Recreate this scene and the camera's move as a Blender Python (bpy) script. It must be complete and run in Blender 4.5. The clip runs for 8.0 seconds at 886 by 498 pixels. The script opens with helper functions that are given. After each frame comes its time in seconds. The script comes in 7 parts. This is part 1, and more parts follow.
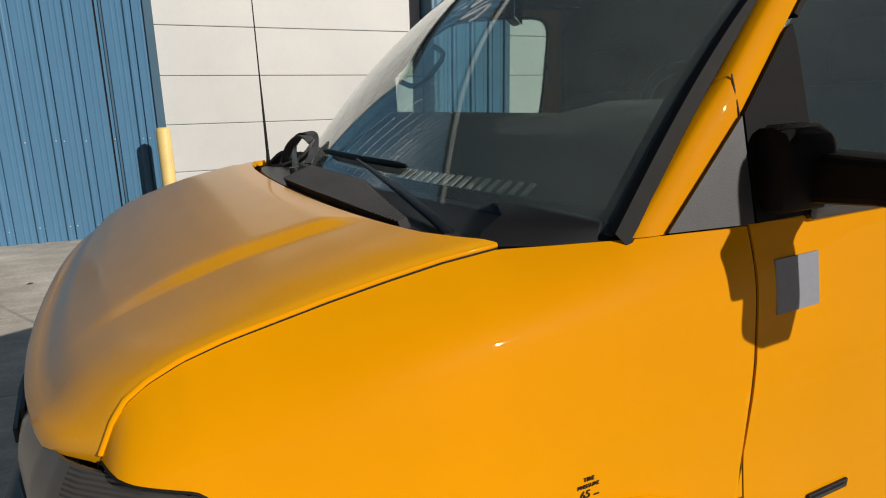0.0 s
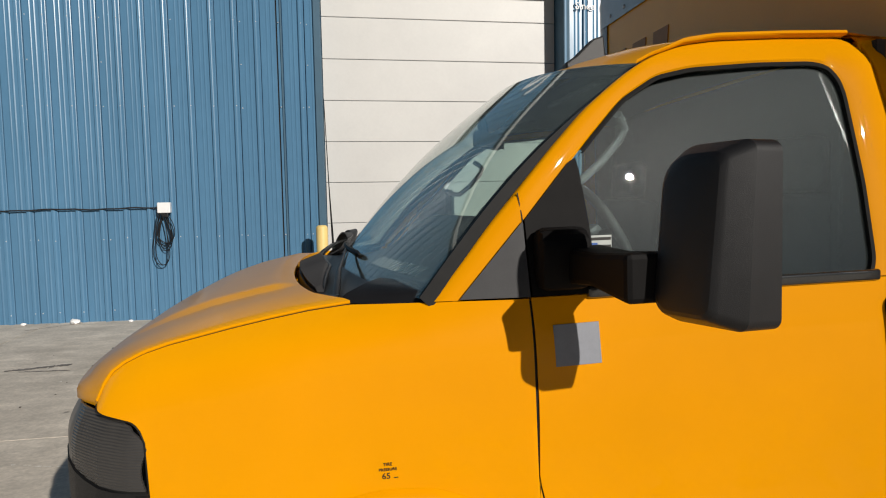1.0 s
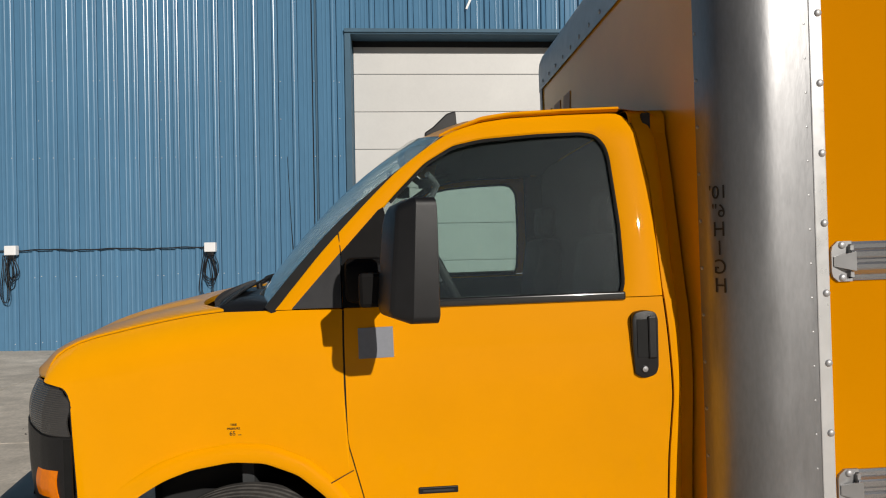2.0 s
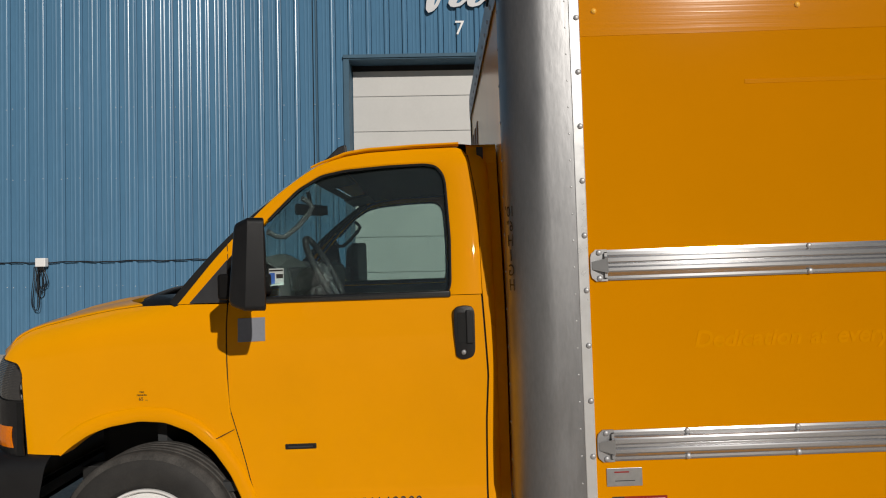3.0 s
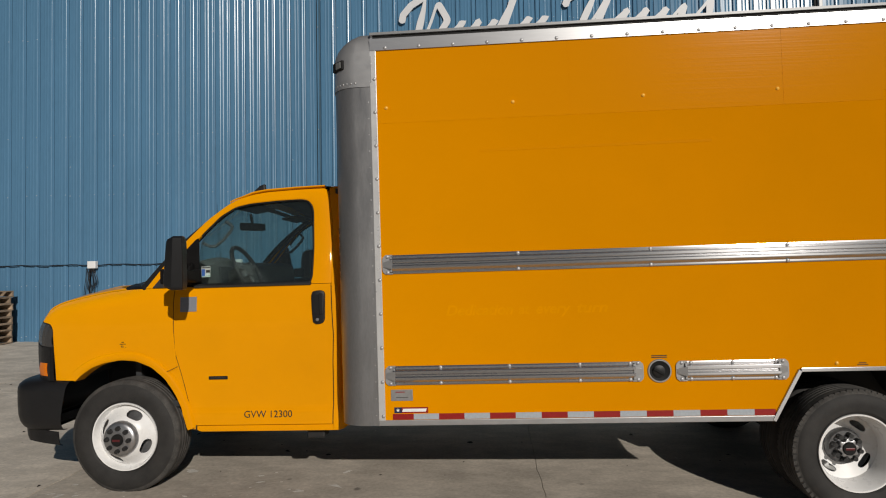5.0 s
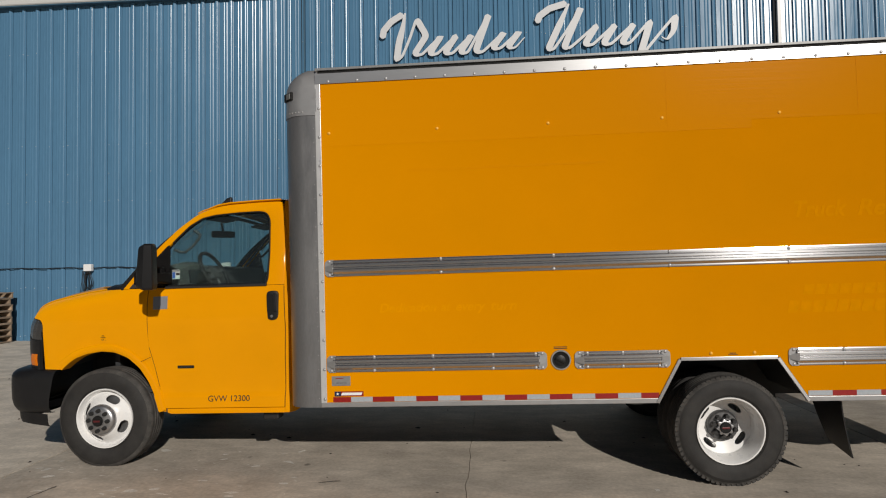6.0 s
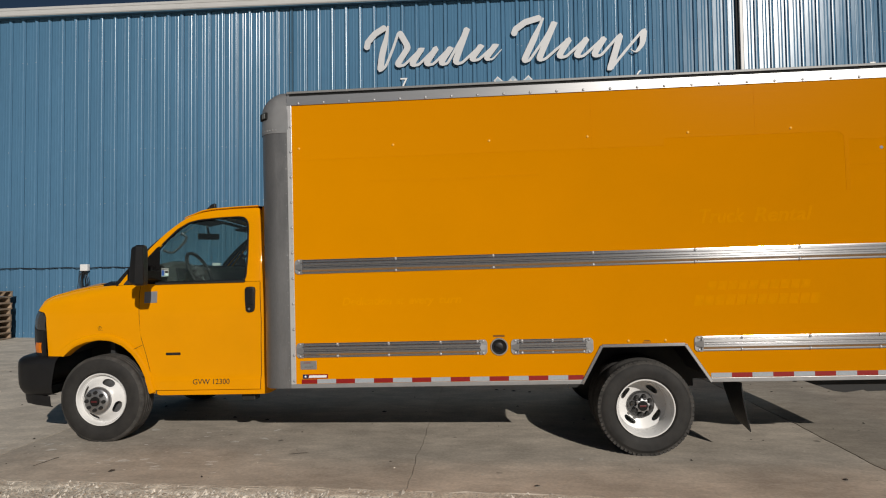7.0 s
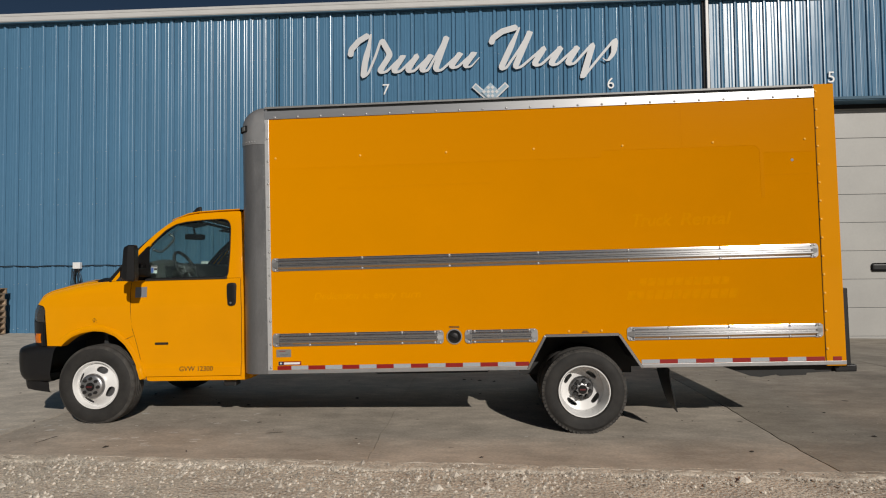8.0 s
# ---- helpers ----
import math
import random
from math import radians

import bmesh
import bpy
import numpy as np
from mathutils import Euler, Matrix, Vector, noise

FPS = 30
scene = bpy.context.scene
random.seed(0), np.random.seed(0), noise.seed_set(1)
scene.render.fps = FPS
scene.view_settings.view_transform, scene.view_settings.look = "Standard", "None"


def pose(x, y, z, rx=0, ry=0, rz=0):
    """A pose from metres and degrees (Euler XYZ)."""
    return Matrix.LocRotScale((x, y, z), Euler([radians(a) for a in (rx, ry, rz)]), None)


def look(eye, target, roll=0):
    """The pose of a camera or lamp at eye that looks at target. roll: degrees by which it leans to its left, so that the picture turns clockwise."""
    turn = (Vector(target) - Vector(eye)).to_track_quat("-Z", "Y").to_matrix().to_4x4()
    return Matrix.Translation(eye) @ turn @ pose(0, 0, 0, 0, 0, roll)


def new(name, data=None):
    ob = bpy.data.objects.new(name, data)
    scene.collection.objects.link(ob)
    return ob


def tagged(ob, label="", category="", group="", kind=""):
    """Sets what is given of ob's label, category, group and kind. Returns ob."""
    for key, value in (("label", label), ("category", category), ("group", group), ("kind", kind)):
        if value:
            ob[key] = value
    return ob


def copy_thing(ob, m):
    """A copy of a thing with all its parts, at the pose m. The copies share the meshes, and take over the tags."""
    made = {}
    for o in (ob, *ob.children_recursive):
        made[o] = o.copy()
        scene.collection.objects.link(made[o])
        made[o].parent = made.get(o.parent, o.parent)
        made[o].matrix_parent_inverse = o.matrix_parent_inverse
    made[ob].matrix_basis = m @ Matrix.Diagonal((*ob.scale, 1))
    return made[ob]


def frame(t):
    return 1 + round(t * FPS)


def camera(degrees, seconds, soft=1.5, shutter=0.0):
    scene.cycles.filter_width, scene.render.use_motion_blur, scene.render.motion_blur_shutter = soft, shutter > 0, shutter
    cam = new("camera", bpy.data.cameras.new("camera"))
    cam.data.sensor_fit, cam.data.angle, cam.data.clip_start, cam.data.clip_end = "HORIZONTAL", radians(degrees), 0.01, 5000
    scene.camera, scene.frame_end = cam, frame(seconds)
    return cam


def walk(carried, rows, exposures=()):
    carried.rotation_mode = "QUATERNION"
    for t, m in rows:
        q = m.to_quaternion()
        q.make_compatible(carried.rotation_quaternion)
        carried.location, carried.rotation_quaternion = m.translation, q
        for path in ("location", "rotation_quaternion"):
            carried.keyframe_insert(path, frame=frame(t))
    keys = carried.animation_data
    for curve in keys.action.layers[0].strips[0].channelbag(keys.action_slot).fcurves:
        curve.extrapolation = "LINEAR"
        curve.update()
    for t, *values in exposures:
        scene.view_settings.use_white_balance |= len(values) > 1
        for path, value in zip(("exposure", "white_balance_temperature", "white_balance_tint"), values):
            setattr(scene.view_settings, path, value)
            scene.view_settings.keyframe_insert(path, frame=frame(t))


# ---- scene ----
cam = camera(71.1, 8.0, soft=1.1)
PATH = [
    (0, (-0.562, -0.424, 1.576), (0.275, 1.332, 1.112), -1.3),
    (0.5, (-0.392, -0.768, 1.6), (0.148, 1.137, 1.322), -1.2),
    (0.7, (-0.277, -0.928, 1.589), (0.171, 1.009, 1.37), -1.7),
    (1, (-0.099, -1.111, 1.581), (0.235, 0.856, 1.443), -1.1),
    (1.5, (0.179, -1.444, 1.569), (0.381, 0.546, 1.521), -1.0),
    (2, (0.546, -1.746, 1.551), (0.668, 0.25, 1.549), -1.0),
    (2.2, (0.688, -1.846, 1.546), (0.786, 0.151, 1.557), -1.1),
    (3.5, (1.542, -2.665, 1.499), (1.496, -0.666, 1.546), -1.00),
    (4, (1.83, -3.041, 1.481), (1.735, -1.044, 1.532), -1.05),
    (4.5, (2.142, -3.377, 1.460), (2.014, -1.382, 1.520), -0.92),
    (5.8, (2.852, -4.194, 1.49), (2.695, -2.202, 1.551), -0.9),
    (6, (2.951, -4.284, 1.467), (2.798, -2.291, 1.537), -0.8),
    (6.5, (3.143, -4.613, 1.446), (2.994, -2.62, 1.52), -0.8),
    (7, (3.329, -4.89, 1.437), (3.188, -2.896, 1.512), -0.7),
    (7.5, (3.529, -5.147, 1.428), (3.399, -3.153, 1.502), -0.7),
    (8, (3.642, -5.441, 1.424), (3.525, -3.445, 1.495), -0.6),
]
walk(cam, [(t, look(eye, target, roll)) for t, eye, target, roll in PATH],
     [(0, 0.12), (1.0, 0.10), (1.5, 0.04), (2.0, -0.02), (3.5, -0.42), (4.5, -0.38), (6.0, -0.34), (8.0, -0.36)])

# ---- light ----
SUN_TO = Vector((0.467, -1.0, 0.50)).normalized()
world = bpy.data.worlds.new("world")
scene.world = world
world.use_nodes = True
wn = world.node_tree.nodes
sky = wn.new("ShaderNodeTexSky")
sky.sky_type = "NISHITA"
sky.sun_disc = False
sky.sun_elevation = math.asin(SUN_TO.z)
sky.sun_rotation = math.atan2(SUN_TO.x, SUN_TO.y)
sky.altitude = 300
sky.air_density = 1.0
sky.dust_density = 0.15
sky.ozone_density = 4.0
world.node_tree.links.new(sky.outputs[0], wn["Background"].inputs[0])
wn["Background"].inputs[1].default_value = 0.017
sun_data = bpy.data.lights.new("sun", "SUN")
sun_data.energy = 4.03
sun_data.angle = radians(0.53)
sun_data.color = (1.0, 0.94, 0.86)
sun = new("sun", sun_data)
sun.matrix_world = look(SUN_TO * 60, (0, 0, 0))
scene.view_settings.exposure = 0.0


# ---- materials ----
def mat(name, color, rough=0.5, metal=0.0, coat=0.0, coat_rough=0.03, vary=0.0, scale=3.0, fine=0.0,
        fine_scale=60.0, bump=0.0, bump_scale=80.0, rough_vary=0.0, second=None, stretch=(1, 1, 1),
        emit=0.0, spec=0.5, piece=0.0, diffuse_rough=0.0):
    """A procedural surface: large stains, fine grain, relief and uneven gloss, in metres."""
    m = bpy.data.materials.new(name)
    m.use_nodes = True
    nt = m.node_tree
    n, ln = nt.nodes, nt.links
    p = n["Principled BSDF"]
    p.inputs["Base Color"].default_value = (*color, 1)
    p.inputs["Roughness"].default_value = rough
    p.inputs["Metallic"].default_value = metal
    p.inputs["Coat Weight"].default_value = coat
    p.inputs["Coat Roughness"].default_value = coat_rough
    p.inputs["Specular IOR Level"].default_value = spec
    p.inputs["Diffuse Roughness"].default_value = diffuse_rough
    if emit:
        p.inputs["Emission Color"].default_value = (*color, 1)
        p.inputs["Emission Strength"].default_value = emit
    geo = n.new("ShaderNodeNewGeometry")
    mp = n.new("ShaderNodeMapping")
    mp.inputs["Scale"].default_value = stretch
    ln.new(geo.outputs["Position"], mp.inputs["Vector"])
    out = None
    if vary or second:
        t1 = n.new("ShaderNodeTexNoise")
        t1.inputs["Scale"].default_value = scale
        t1.inputs["Detail"].default_value = 6
        t1.inputs["Roughness"].default_value = 0.62
        ln.new(mp.outputs[0], t1.inputs["Vector"])
        r1 = n.new("ShaderNodeMapRange")
        r1.inputs["From Min"].default_value = 0.3
        r1.inputs["From Max"].default_value = 0.7
        ln.new(t1.outputs["Fac"], r1.inputs["Value"])
        mx = n.new("ShaderNodeMix")
        mx.data_type = "RGBA"
        dark = tuple(c * (1 - vary) for c in color)
        light = second if second else tuple(min(1, c * (1 + vary)) for c in color)
        mx.inputs["A"].default_value = (*dark, 1)
        mx.inputs["B"].default_value = (*light, 1)
        ln.new(r1.outputs[0], mx.inputs["Factor"])
        out = mx.outputs["Result"]
    if fine:
        t2 = n.new("ShaderNodeTexNoise")
        t2.inputs["Scale"].default_value = fine_scale
        t2.inputs["Detail"].default_value = 4
        ln.new(mp.outputs[0], t2.inputs["Vector"])
        r2 = n.new("ShaderNodeMapRange")
        r2.inputs["From Min"].default_value = 0.25
        r2.inputs["From Max"].default_value = 0.75
        r2.inputs["To Min"].default_value = 1 - fine
        r2.inputs["To Max"].default_value = 1 + fine
        ln.new(t2.outputs["Fac"], r2.inputs["Value"])
        mul = n.new("ShaderNodeMix")
        mul.data_type, mul.blend_type = "RGBA", "MULTIPLY"
        mul.inputs["Factor"].default_value = 1
        if out:
            ln.new(out, mul.inputs["A"])
        else:
            mul.inputs["A"].default_value = (*color, 1)
        ln.new(r2.outputs[0], mul.inputs["B"])
        out = mul.outputs["Result"]
    if piece:
        oi = n.new("ShaderNodeObjectInfo")
        r3 = n.new("ShaderNodeMapRange")
        r3.inputs["To Min"].default_value = 1 - piece
        r3.inputs["To Max"].default_value = 1 + piece
        ln.new(oi.outputs["Random"], r3.inputs["Value"])
        mul2 = n.new("ShaderNodeMix")
        mul2.data_type, mul2.blend_type = "RGBA", "MULTIPLY"
        mul2.inputs["Factor"].default_value = 1
        if out:
            ln.new(out, mul2.inputs["A"])
        else:
            mul2.inputs["A"].default_value = (*color, 1)
        ln.new(r3.outputs[0], mul2.inputs["B"])
        out = mul2.outputs["Result"]
    if out:
        ln.new(out, p.inputs["Base Color"])
    if rough_vary:
        t3 = n.new("ShaderNodeTexNoise")
        t3.inputs["Scale"].default_value = scale * 2.3
        t3.inputs["Detail"].default_value = 5
        ln.new(mp.outputs[0], t3.inputs["Vector"])
        r4 = n.new("ShaderNodeMapRange")
        r4.inputs["From Min"].default_value = 0.3
        r4.inputs["From Max"].default_value = 0.7
        r4.inputs["To Min"].default_value = max(0.02, rough - rough_vary)
        r4.inputs["To Max"].default_value = min(1, rough + rough_vary)
        ln.new(t3.outputs["Fac"], r4.inputs["Value"])
        ln.new(r4.outputs[0], p.inputs["Roughness"])
    if bump:
        t4 = n.new("ShaderNodeTexNoise")
        t4.inputs["Scale"].default_value = bump_scale
        t4.inputs["Detail"].default_value = 5
        ln.new(mp.outputs[0], t4.inputs["Vector"])
        b = n.new("ShaderNodeBump")
        b.inputs["Strength"].default_value = 1.0
        b.inputs["Distance"].default_value = bump
        ln.new(t4.outputs["Fac"], b.inputs["Height"])
        ln.new(b.outputs[0], p.inputs["Normal"])
        ln.new(b.outputs[0], p.inputs["Coat Normal"])
    return m


def glass_mat(name, tint, rough=0.0, veil_lo=0.010, veil_hi=0.026, haze=0.0):
    m = bpy.data.materials.new(name)
    m.use_nodes = True
    p = m.node_tree.nodes["Principled BSDF"]
    p.inputs["Base Color"].default_value = (*tint, 1)
    p.inputs["Roughness"].default_value = rough
    p.inputs["Transmission Weight"].default_value = 1.0
    p.inputs["IOR"].default_value = 1.45
    # a thin film of dust, tinted to also veil the glass like reflected sky
    n, ln = m.node_tree.nodes, m.node_tree.links
    dust_veil = n.new("ShaderNodeBsdfDiffuse")
    dust_veil.inputs["Color"].default_value = (0.42, 0.50, 0.50, 1)
    grain = n.new("ShaderNodeTexNoise")
    grain.inputs["Scale"].default_value = 9
    grain.inputs["Detail"].default_value = 5
    amount = n.new("ShaderNodeMapRange")
    amount.inputs["To Min"].default_value = veil_lo
    amount.inputs["To Max"].default_value = veil_hi
    ln.new(grain.outputs["Fac"], amount.inputs["Value"])
    mix = n.new("ShaderNodeMixShader")
    ln.new(amount.outputs[0], mix.inputs[0])
    ln.new(p.outputs[0], mix.inputs[1])
    ln.new(dust_veil.outputs[0], mix.inputs[2])
    # a weak rough gloss, added for the bloom round the sun's mirror image
    halo_gloss = n.new("ShaderNodeBsdfGlossy")
    halo_gloss.inputs["Roughness"].default_value = 0.33
    over = n.new("ShaderNodeMixShader")
    over.inputs[0].default_value = haze
    ln.new(mix.outputs[0], over.inputs[1])
    ln.new(halo_gloss.outputs[0], over.inputs[2])
    ln.new(over.outputs[0], n["Material Output"].inputs["Surface"])
    return m


def upright_gloss(m, amount):
    """Gloss that spreads more up and down than sideways."""
    n = m.node_tree.nodes
    upright = n.new("ShaderNodeCombineXYZ")
    upright.inputs[2].default_value = 1.0
    n["Principled BSDF"].inputs["Anisotropic"].default_value = amount
    m.node_tree.links.new(upright.outputs[0], n["Principled BSDF"].inputs["Tangent"])


YELLOW = mat("yellow_paint", (0.745, 0.318, 0.0), 0.5, coat=0.22, coat_rough=0.02, vary=0.03, scale=2.2, spec=0.03, diffuse_rough=0.6)
HOOD_YELLOW = mat("dusty_yellow_paint", (0.78, 0.345, 0.004), 0.45, coat=0.52, coat_rough=0.15, vary=0.04, scale=4, fine=0.03, fine_scale=300, spec=0.3)
VINYL = mat("weathered_yellow_vinyl", (0.715, 0.299, 0.0), 0.45, vary=0.03, scale=0.9, bump=0.0004, bump_scale=60.0, stretch=(0.015, 1, 1), spec=0.0, diffuse_rough=1.0, coat=0.12, coat_rough=0.15)
VINYL_FRESH = mat("yellow_vinyl", (0.715, 0.299, 0.0), 0.40, coat=0.02, coat_rough=0.14, vary=0.03, scale=0.9, rough_vary=0.06, bump=0.0005, bump_scale=3.0, spec=0.0, diffuse_rough=1.0)
RIVET = mat("pale_yellow_rivet", (0.82, 0.42, 0.04), 0.35, coat=0.5, vary=0.05, scale=50)
GHOST = mat("letter_ghost", (0.737, 0.323, 0.0), 0.5, vary=0.05, scale=20, spec=0.0, diffuse_rough=1.0)
SIGN_FADED = mat("faded_brown_print", (0.30, 0.115, 0.004), 0.5, vary=0.1, scale=10)
ALU = mat("aluminium", (0.24, 0.24, 0.245), 0.43, metal=0.72, vary=0.12, scale=5, fine=0.07, fine_scale=120, rough_vary=0.08, stretch=(1, 1, 0.25), bump=0.0004, bump_scale=60)
ALU_DULL = mat("dull_aluminium", (0.37, 0.37, 0.375), 0.42, metal=0.6, vary=0.07, scale=8, rough_vary=0.05)
ALU_TRIM = mat("pale_aluminium_trim", (0.62, 0.62, 0.62), 0.32, metal=0.4, vary=0.06, scale=8, rough_vary=0.06)
ALU_RAIL = mat("bright_aluminium_rail", (0.42, 0.42, 0.43), 0.22, metal=0.9, vary=0.05, scale=3, fine=0.03, fine_scale=90, stretch=(0.06, 1, 1))
upright_gloss(ALU_RAIL, 0.85)
ALU_TOP = mat("grey_aluminium_top_rail", (0.50, 0.50, 0.505), 0.30, metal=0.75, vary=0.08, scale=6, fine=0.04, fine_scale=150, stretch=(0.08, 1, 1))
STEEL_BOLT = mat("grey_bolt", (0.44, 0.44, 0.45), 0.50, metal=0.55, vary=0.1, scale=30)
PLASTIC = mat("black_plastic", (0.010, 0.010, 0.011), 0.44, spec=0.38, vary=0.2, scale=12, bump=0.0004, bump_scale=900)
SAIL_BLACK = mat("glossy_black_plastic", (0.0065, 0.006, 0.006), 0.62, spec=0.10, vary=0.2, scale=12, bump=0.0003, bump_scale=700)
PLASTIC_GREY = mat("weathered_grey_plastic", (0.032, 0.032, 0.034), 0.55, vary=0.2, scale=9, fine=0.1, fine_scale=300, bump=0.0005, bump_scale=700)
RUBBER = mat("tyre_rubber", (0.016, 0.015, 0.0145), 0.75, vary=0.25, scale=9, fine=0.15, fine_scale=150, second=(0.028, 0.026, 0.024), bump=0.0006, bump_scale=250)
TREAD = mat("dusty_tread_rubber", (0.034, 0.032, 0.030), 0.85, vary=0.3, scale=14, fine=0.25, fine_scale=180, second=(0.075, 0.070, 0.064), bump=0.0008, bump_scale=220)
STRAP = mat("grey_webbing", (0.060, 0.060, 0.062), 0.8, vary=0.25, scale=30, fine=0.2, fine_scale=500)
BELT_TRIM = mat("glossy_belt_strip", (0.012, 0.012, 0.012), 0.25, coat=1.0, coat_rough=0.08, vary=0.2, scale=20)
SEAL = mat("rubber_seal", (0.010, 0.010, 0.010), 0.65, vary=0.2, scale=20, spec=0.2)
GLASS = glass_mat("clear_glass", (0.80, 0.90, 0.86), veil_lo=0.05, veil_hi=0.10)
GLASS_TINT = glass_mat("tinted_glass", (0.60, 0.73, 0.70), 0.0, veil_lo=0.008, veil_hi=0.018, haze=0.0022)
MIRROR = mat("mirror_glass", (0.8, 0.82, 0.83), 0.02, metal=1.0)
INTERIOR = mat("dark_cloth", (0.030, 0.032, 0.034), 0.85, vary=0.2, scale=15, fine=0.1, fine_scale=400)
DASH = mat("dark_dash_plastic", (0.034, 0.037, 0.036), 0.7, vary=0.1, scale=8, bump=0.0004, bump_scale=500)
DASH_LIGHT = mat("grey_vent_plastic", (0.15, 0.156, 0.154), 0.5, vary=0.05, scale=20)
RIM = mat("white_steel_wheel", (0.80, 0.80, 0.80), 0.32, vary=0.06, scale=12, second=(0.72, 0.71, 0.69), rough_vary=0.1)
HUB = mat("hub_steel", (0.42, 0.42, 0.43), 0.38, metal=0.9, vary=0.15, scale=40)
# darker tone of the hub steel, for the deep rear hubs
HUB_DARK = mat("dark_hub_steel", (0.11, 0.11, 0.112), 0.45, metal=0.7, vary=0.25, scale=40)
DARK = mat("black_steel", (0.012, 0.012, 0.012), 0.6, vary=0.3, scale=8)
RED_CAP = mat("dark_red_cap", (0.10, 0.012, 0.014), 0.4, vary=0.1, scale=60)
LENS_SMOKE = mat("smoked_headlight_lens", (0.052, 0.050, 0.049), 0.35, coat=0.35, coat_rough=0.22, vary=0.15, scale=7)
AMBER = mat("amber_lens", (0.78, 0.19, 0.0), 0.22, coat=0.08, spec=0.25, vary=0.08, scale=60)
RED_TAPE = mat("red_reflective_tape", (0.26, 0.007, 0.006), 0.4, vary=0.12, scale=50)
WHITE_TAPE = mat("silver_reflective_tape", (0.36, 0.39, 0.42), 0.4, vary=0.1, scale=80)
WHITE = mat("white_print", (0.8, 0.8, 0.8), 0.5, vary=0.05, scale=30)
STICKER = mat("faded_sticker", (0.42, 0.45, 0.43), 0.6, vary=0.05, scale=30)
NAVY = mat("navy_print", (0.012, 0.018, 0.06), 0.45, vary=0.1, scale=30)
INK = mat("black_print", (0.012, 0.010, 0.008), 0.55, vary=0.2, scale=40)
BLUE_PRINT = mat("blue_print", (0.03, 0.10, 0.35), 0.5, vary=0.1, scale=50)
GREY_PATCH = mat("grey_tape_patch", (0.20, 0.21, 0.24), 0.5, vary=0.05, scale=60, fine=0.04, fine_scale=400)
PLATE = mat("stamped_metal_plate", (0.38, 0.38, 0.38), 0.4, metal=0.7, vary=0.08, scale=40)
WALL_BLUE = mat("blue_painted_steel", (0.081, 0.188, 0.307), 0.23, spec=0.33, vary=0.06, scale=1.4, fine=0.04, fine_scale=18, rough_vary=0.04, piece=0.035, stretch=(1, 1, 0.3), bump=0.0009, bump_scale=5)
upright_gloss(WALL_BLUE, 0.75)
WALL_TRIM = mat("dark_blue_trim", (0.045, 0.105, 0.16), 0.7, vary=0.1, scale=3)
WALL_GAP = mat("dark_gap", (0.006, 0.007, 0.009), 0.8, vary=0.2, scale=6)
DOOR_WHITE = mat("white_door_steel", (0.56, 0.555, 0.54), 0.45, vary=0.05, scale=0.7, second=(0.60, 0.595, 0.575), fine=0.02, fine_scale=30, piece=0.015)
DOOR_GREY = mat("greyed_door_steel", (0.385, 0.38, 0.365), 0.5, vary=0.06, scale=0.7, second=(0.42, 0.415, 0.395), fine=0.03, fine_scale=30, piece=0.02)
GUTTER = mat("white_gutter", (0.54, 0.54, 0.535), 0.4, vary=0.05, scale=2)
SIGN_WHITE = mat("white_sign", (0.60, 0.61, 0.63), 0.5, vary=0.03, scale=4)
SIGN_BACK = mat("pale_blue_sign_back", (0.30, 0.42, 0.52), 0.4, vary=0.05, scale=4)
BOLLARD = mat("pale_yellow_bollard", (0.75, 0.55, 0.20), 0.5, vary=0.08, scale=6, fine=0.06, fine_scale=60)
CABLE = mat("black_cable", (0.012, 0.012, 0.013), 0.5, vary=0.2, scale=30)
BOX_WHITE = mat("white_plastic_box", (0.78, 0.78, 0.78), 0.4, vary=0.04, scale=30)
WOOD = mat("weathered_pallet_wood", (0.30, 0.22, 0.15), 0.8, vary=0.3, scale=6, fine=0.15, fine_scale=80, bump=0.001, bump_scale=120, piece=0.2, stretch=(0.4, 1, 1))
STONE = mat("crushed_stone", (0.66, 0.605, 0.525), 0.9, vary=0.25, scale=25, fine=0.2, fine_scale=200, bump=0.001, bump_scale=150)


def fluted(m, period, depth):
    """Fine level ribs moulded into a lens."""
    nt = m.node_tree
    n, ln = nt.nodes, nt.links
    geo = n.new("ShaderNodeNewGeometry")
    w = n.new("ShaderNodeTexWave")
    w.bands_direction = "Z"
    w.inputs["Scale"].default_value = math.pi / (10 * period)
    w.inputs["Distortion"].default_value = 0.0
    ln.new(geo.outputs["Position"], w.inputs["Vector"])
    b = n.new("ShaderNodeBump")
    b.inputs["Strength"].default_value = 1.0
    b.inputs["Distance"].default_value = depth
    ln.new(w.outputs["Fac"], b.inputs["Height"])
    ln.new(b.outputs[0], n["Principled BSDF"].inputs["Normal"])
    return m


def island_tone(m, lo, hi):
    """Every loose piece of a joined mesh gets a tone of its own."""
    nt = m.node_tree
    n, ln = nt.nodes, nt.links
    p = n["Principled BSDF"]
    src = p.inputs["Base Color"].links[0].from_socket
    geo = n.new("ShaderNodeNewGeometry")
    r = n.new("ShaderNodeMapRange")
    r.inputs["To Min"].default_value = lo
    r.inputs["To Max"].default_value = hi
    ln.new(geo.outputs["Random Per Island"], r.inputs["Value"])
    mul = n.new("ShaderNodeMix")
    mul.data_type, mul.blend_type = "RGBA", "MULTIPLY"
    mul.inputs["Factor"].default_value = 1
    ln.new(src, mul.inputs["A"])
    ln.new(r.outputs[0], mul.inputs["B"])
    ln.new(mul.outputs["Result"], p.inputs["Base Color"])
    return m


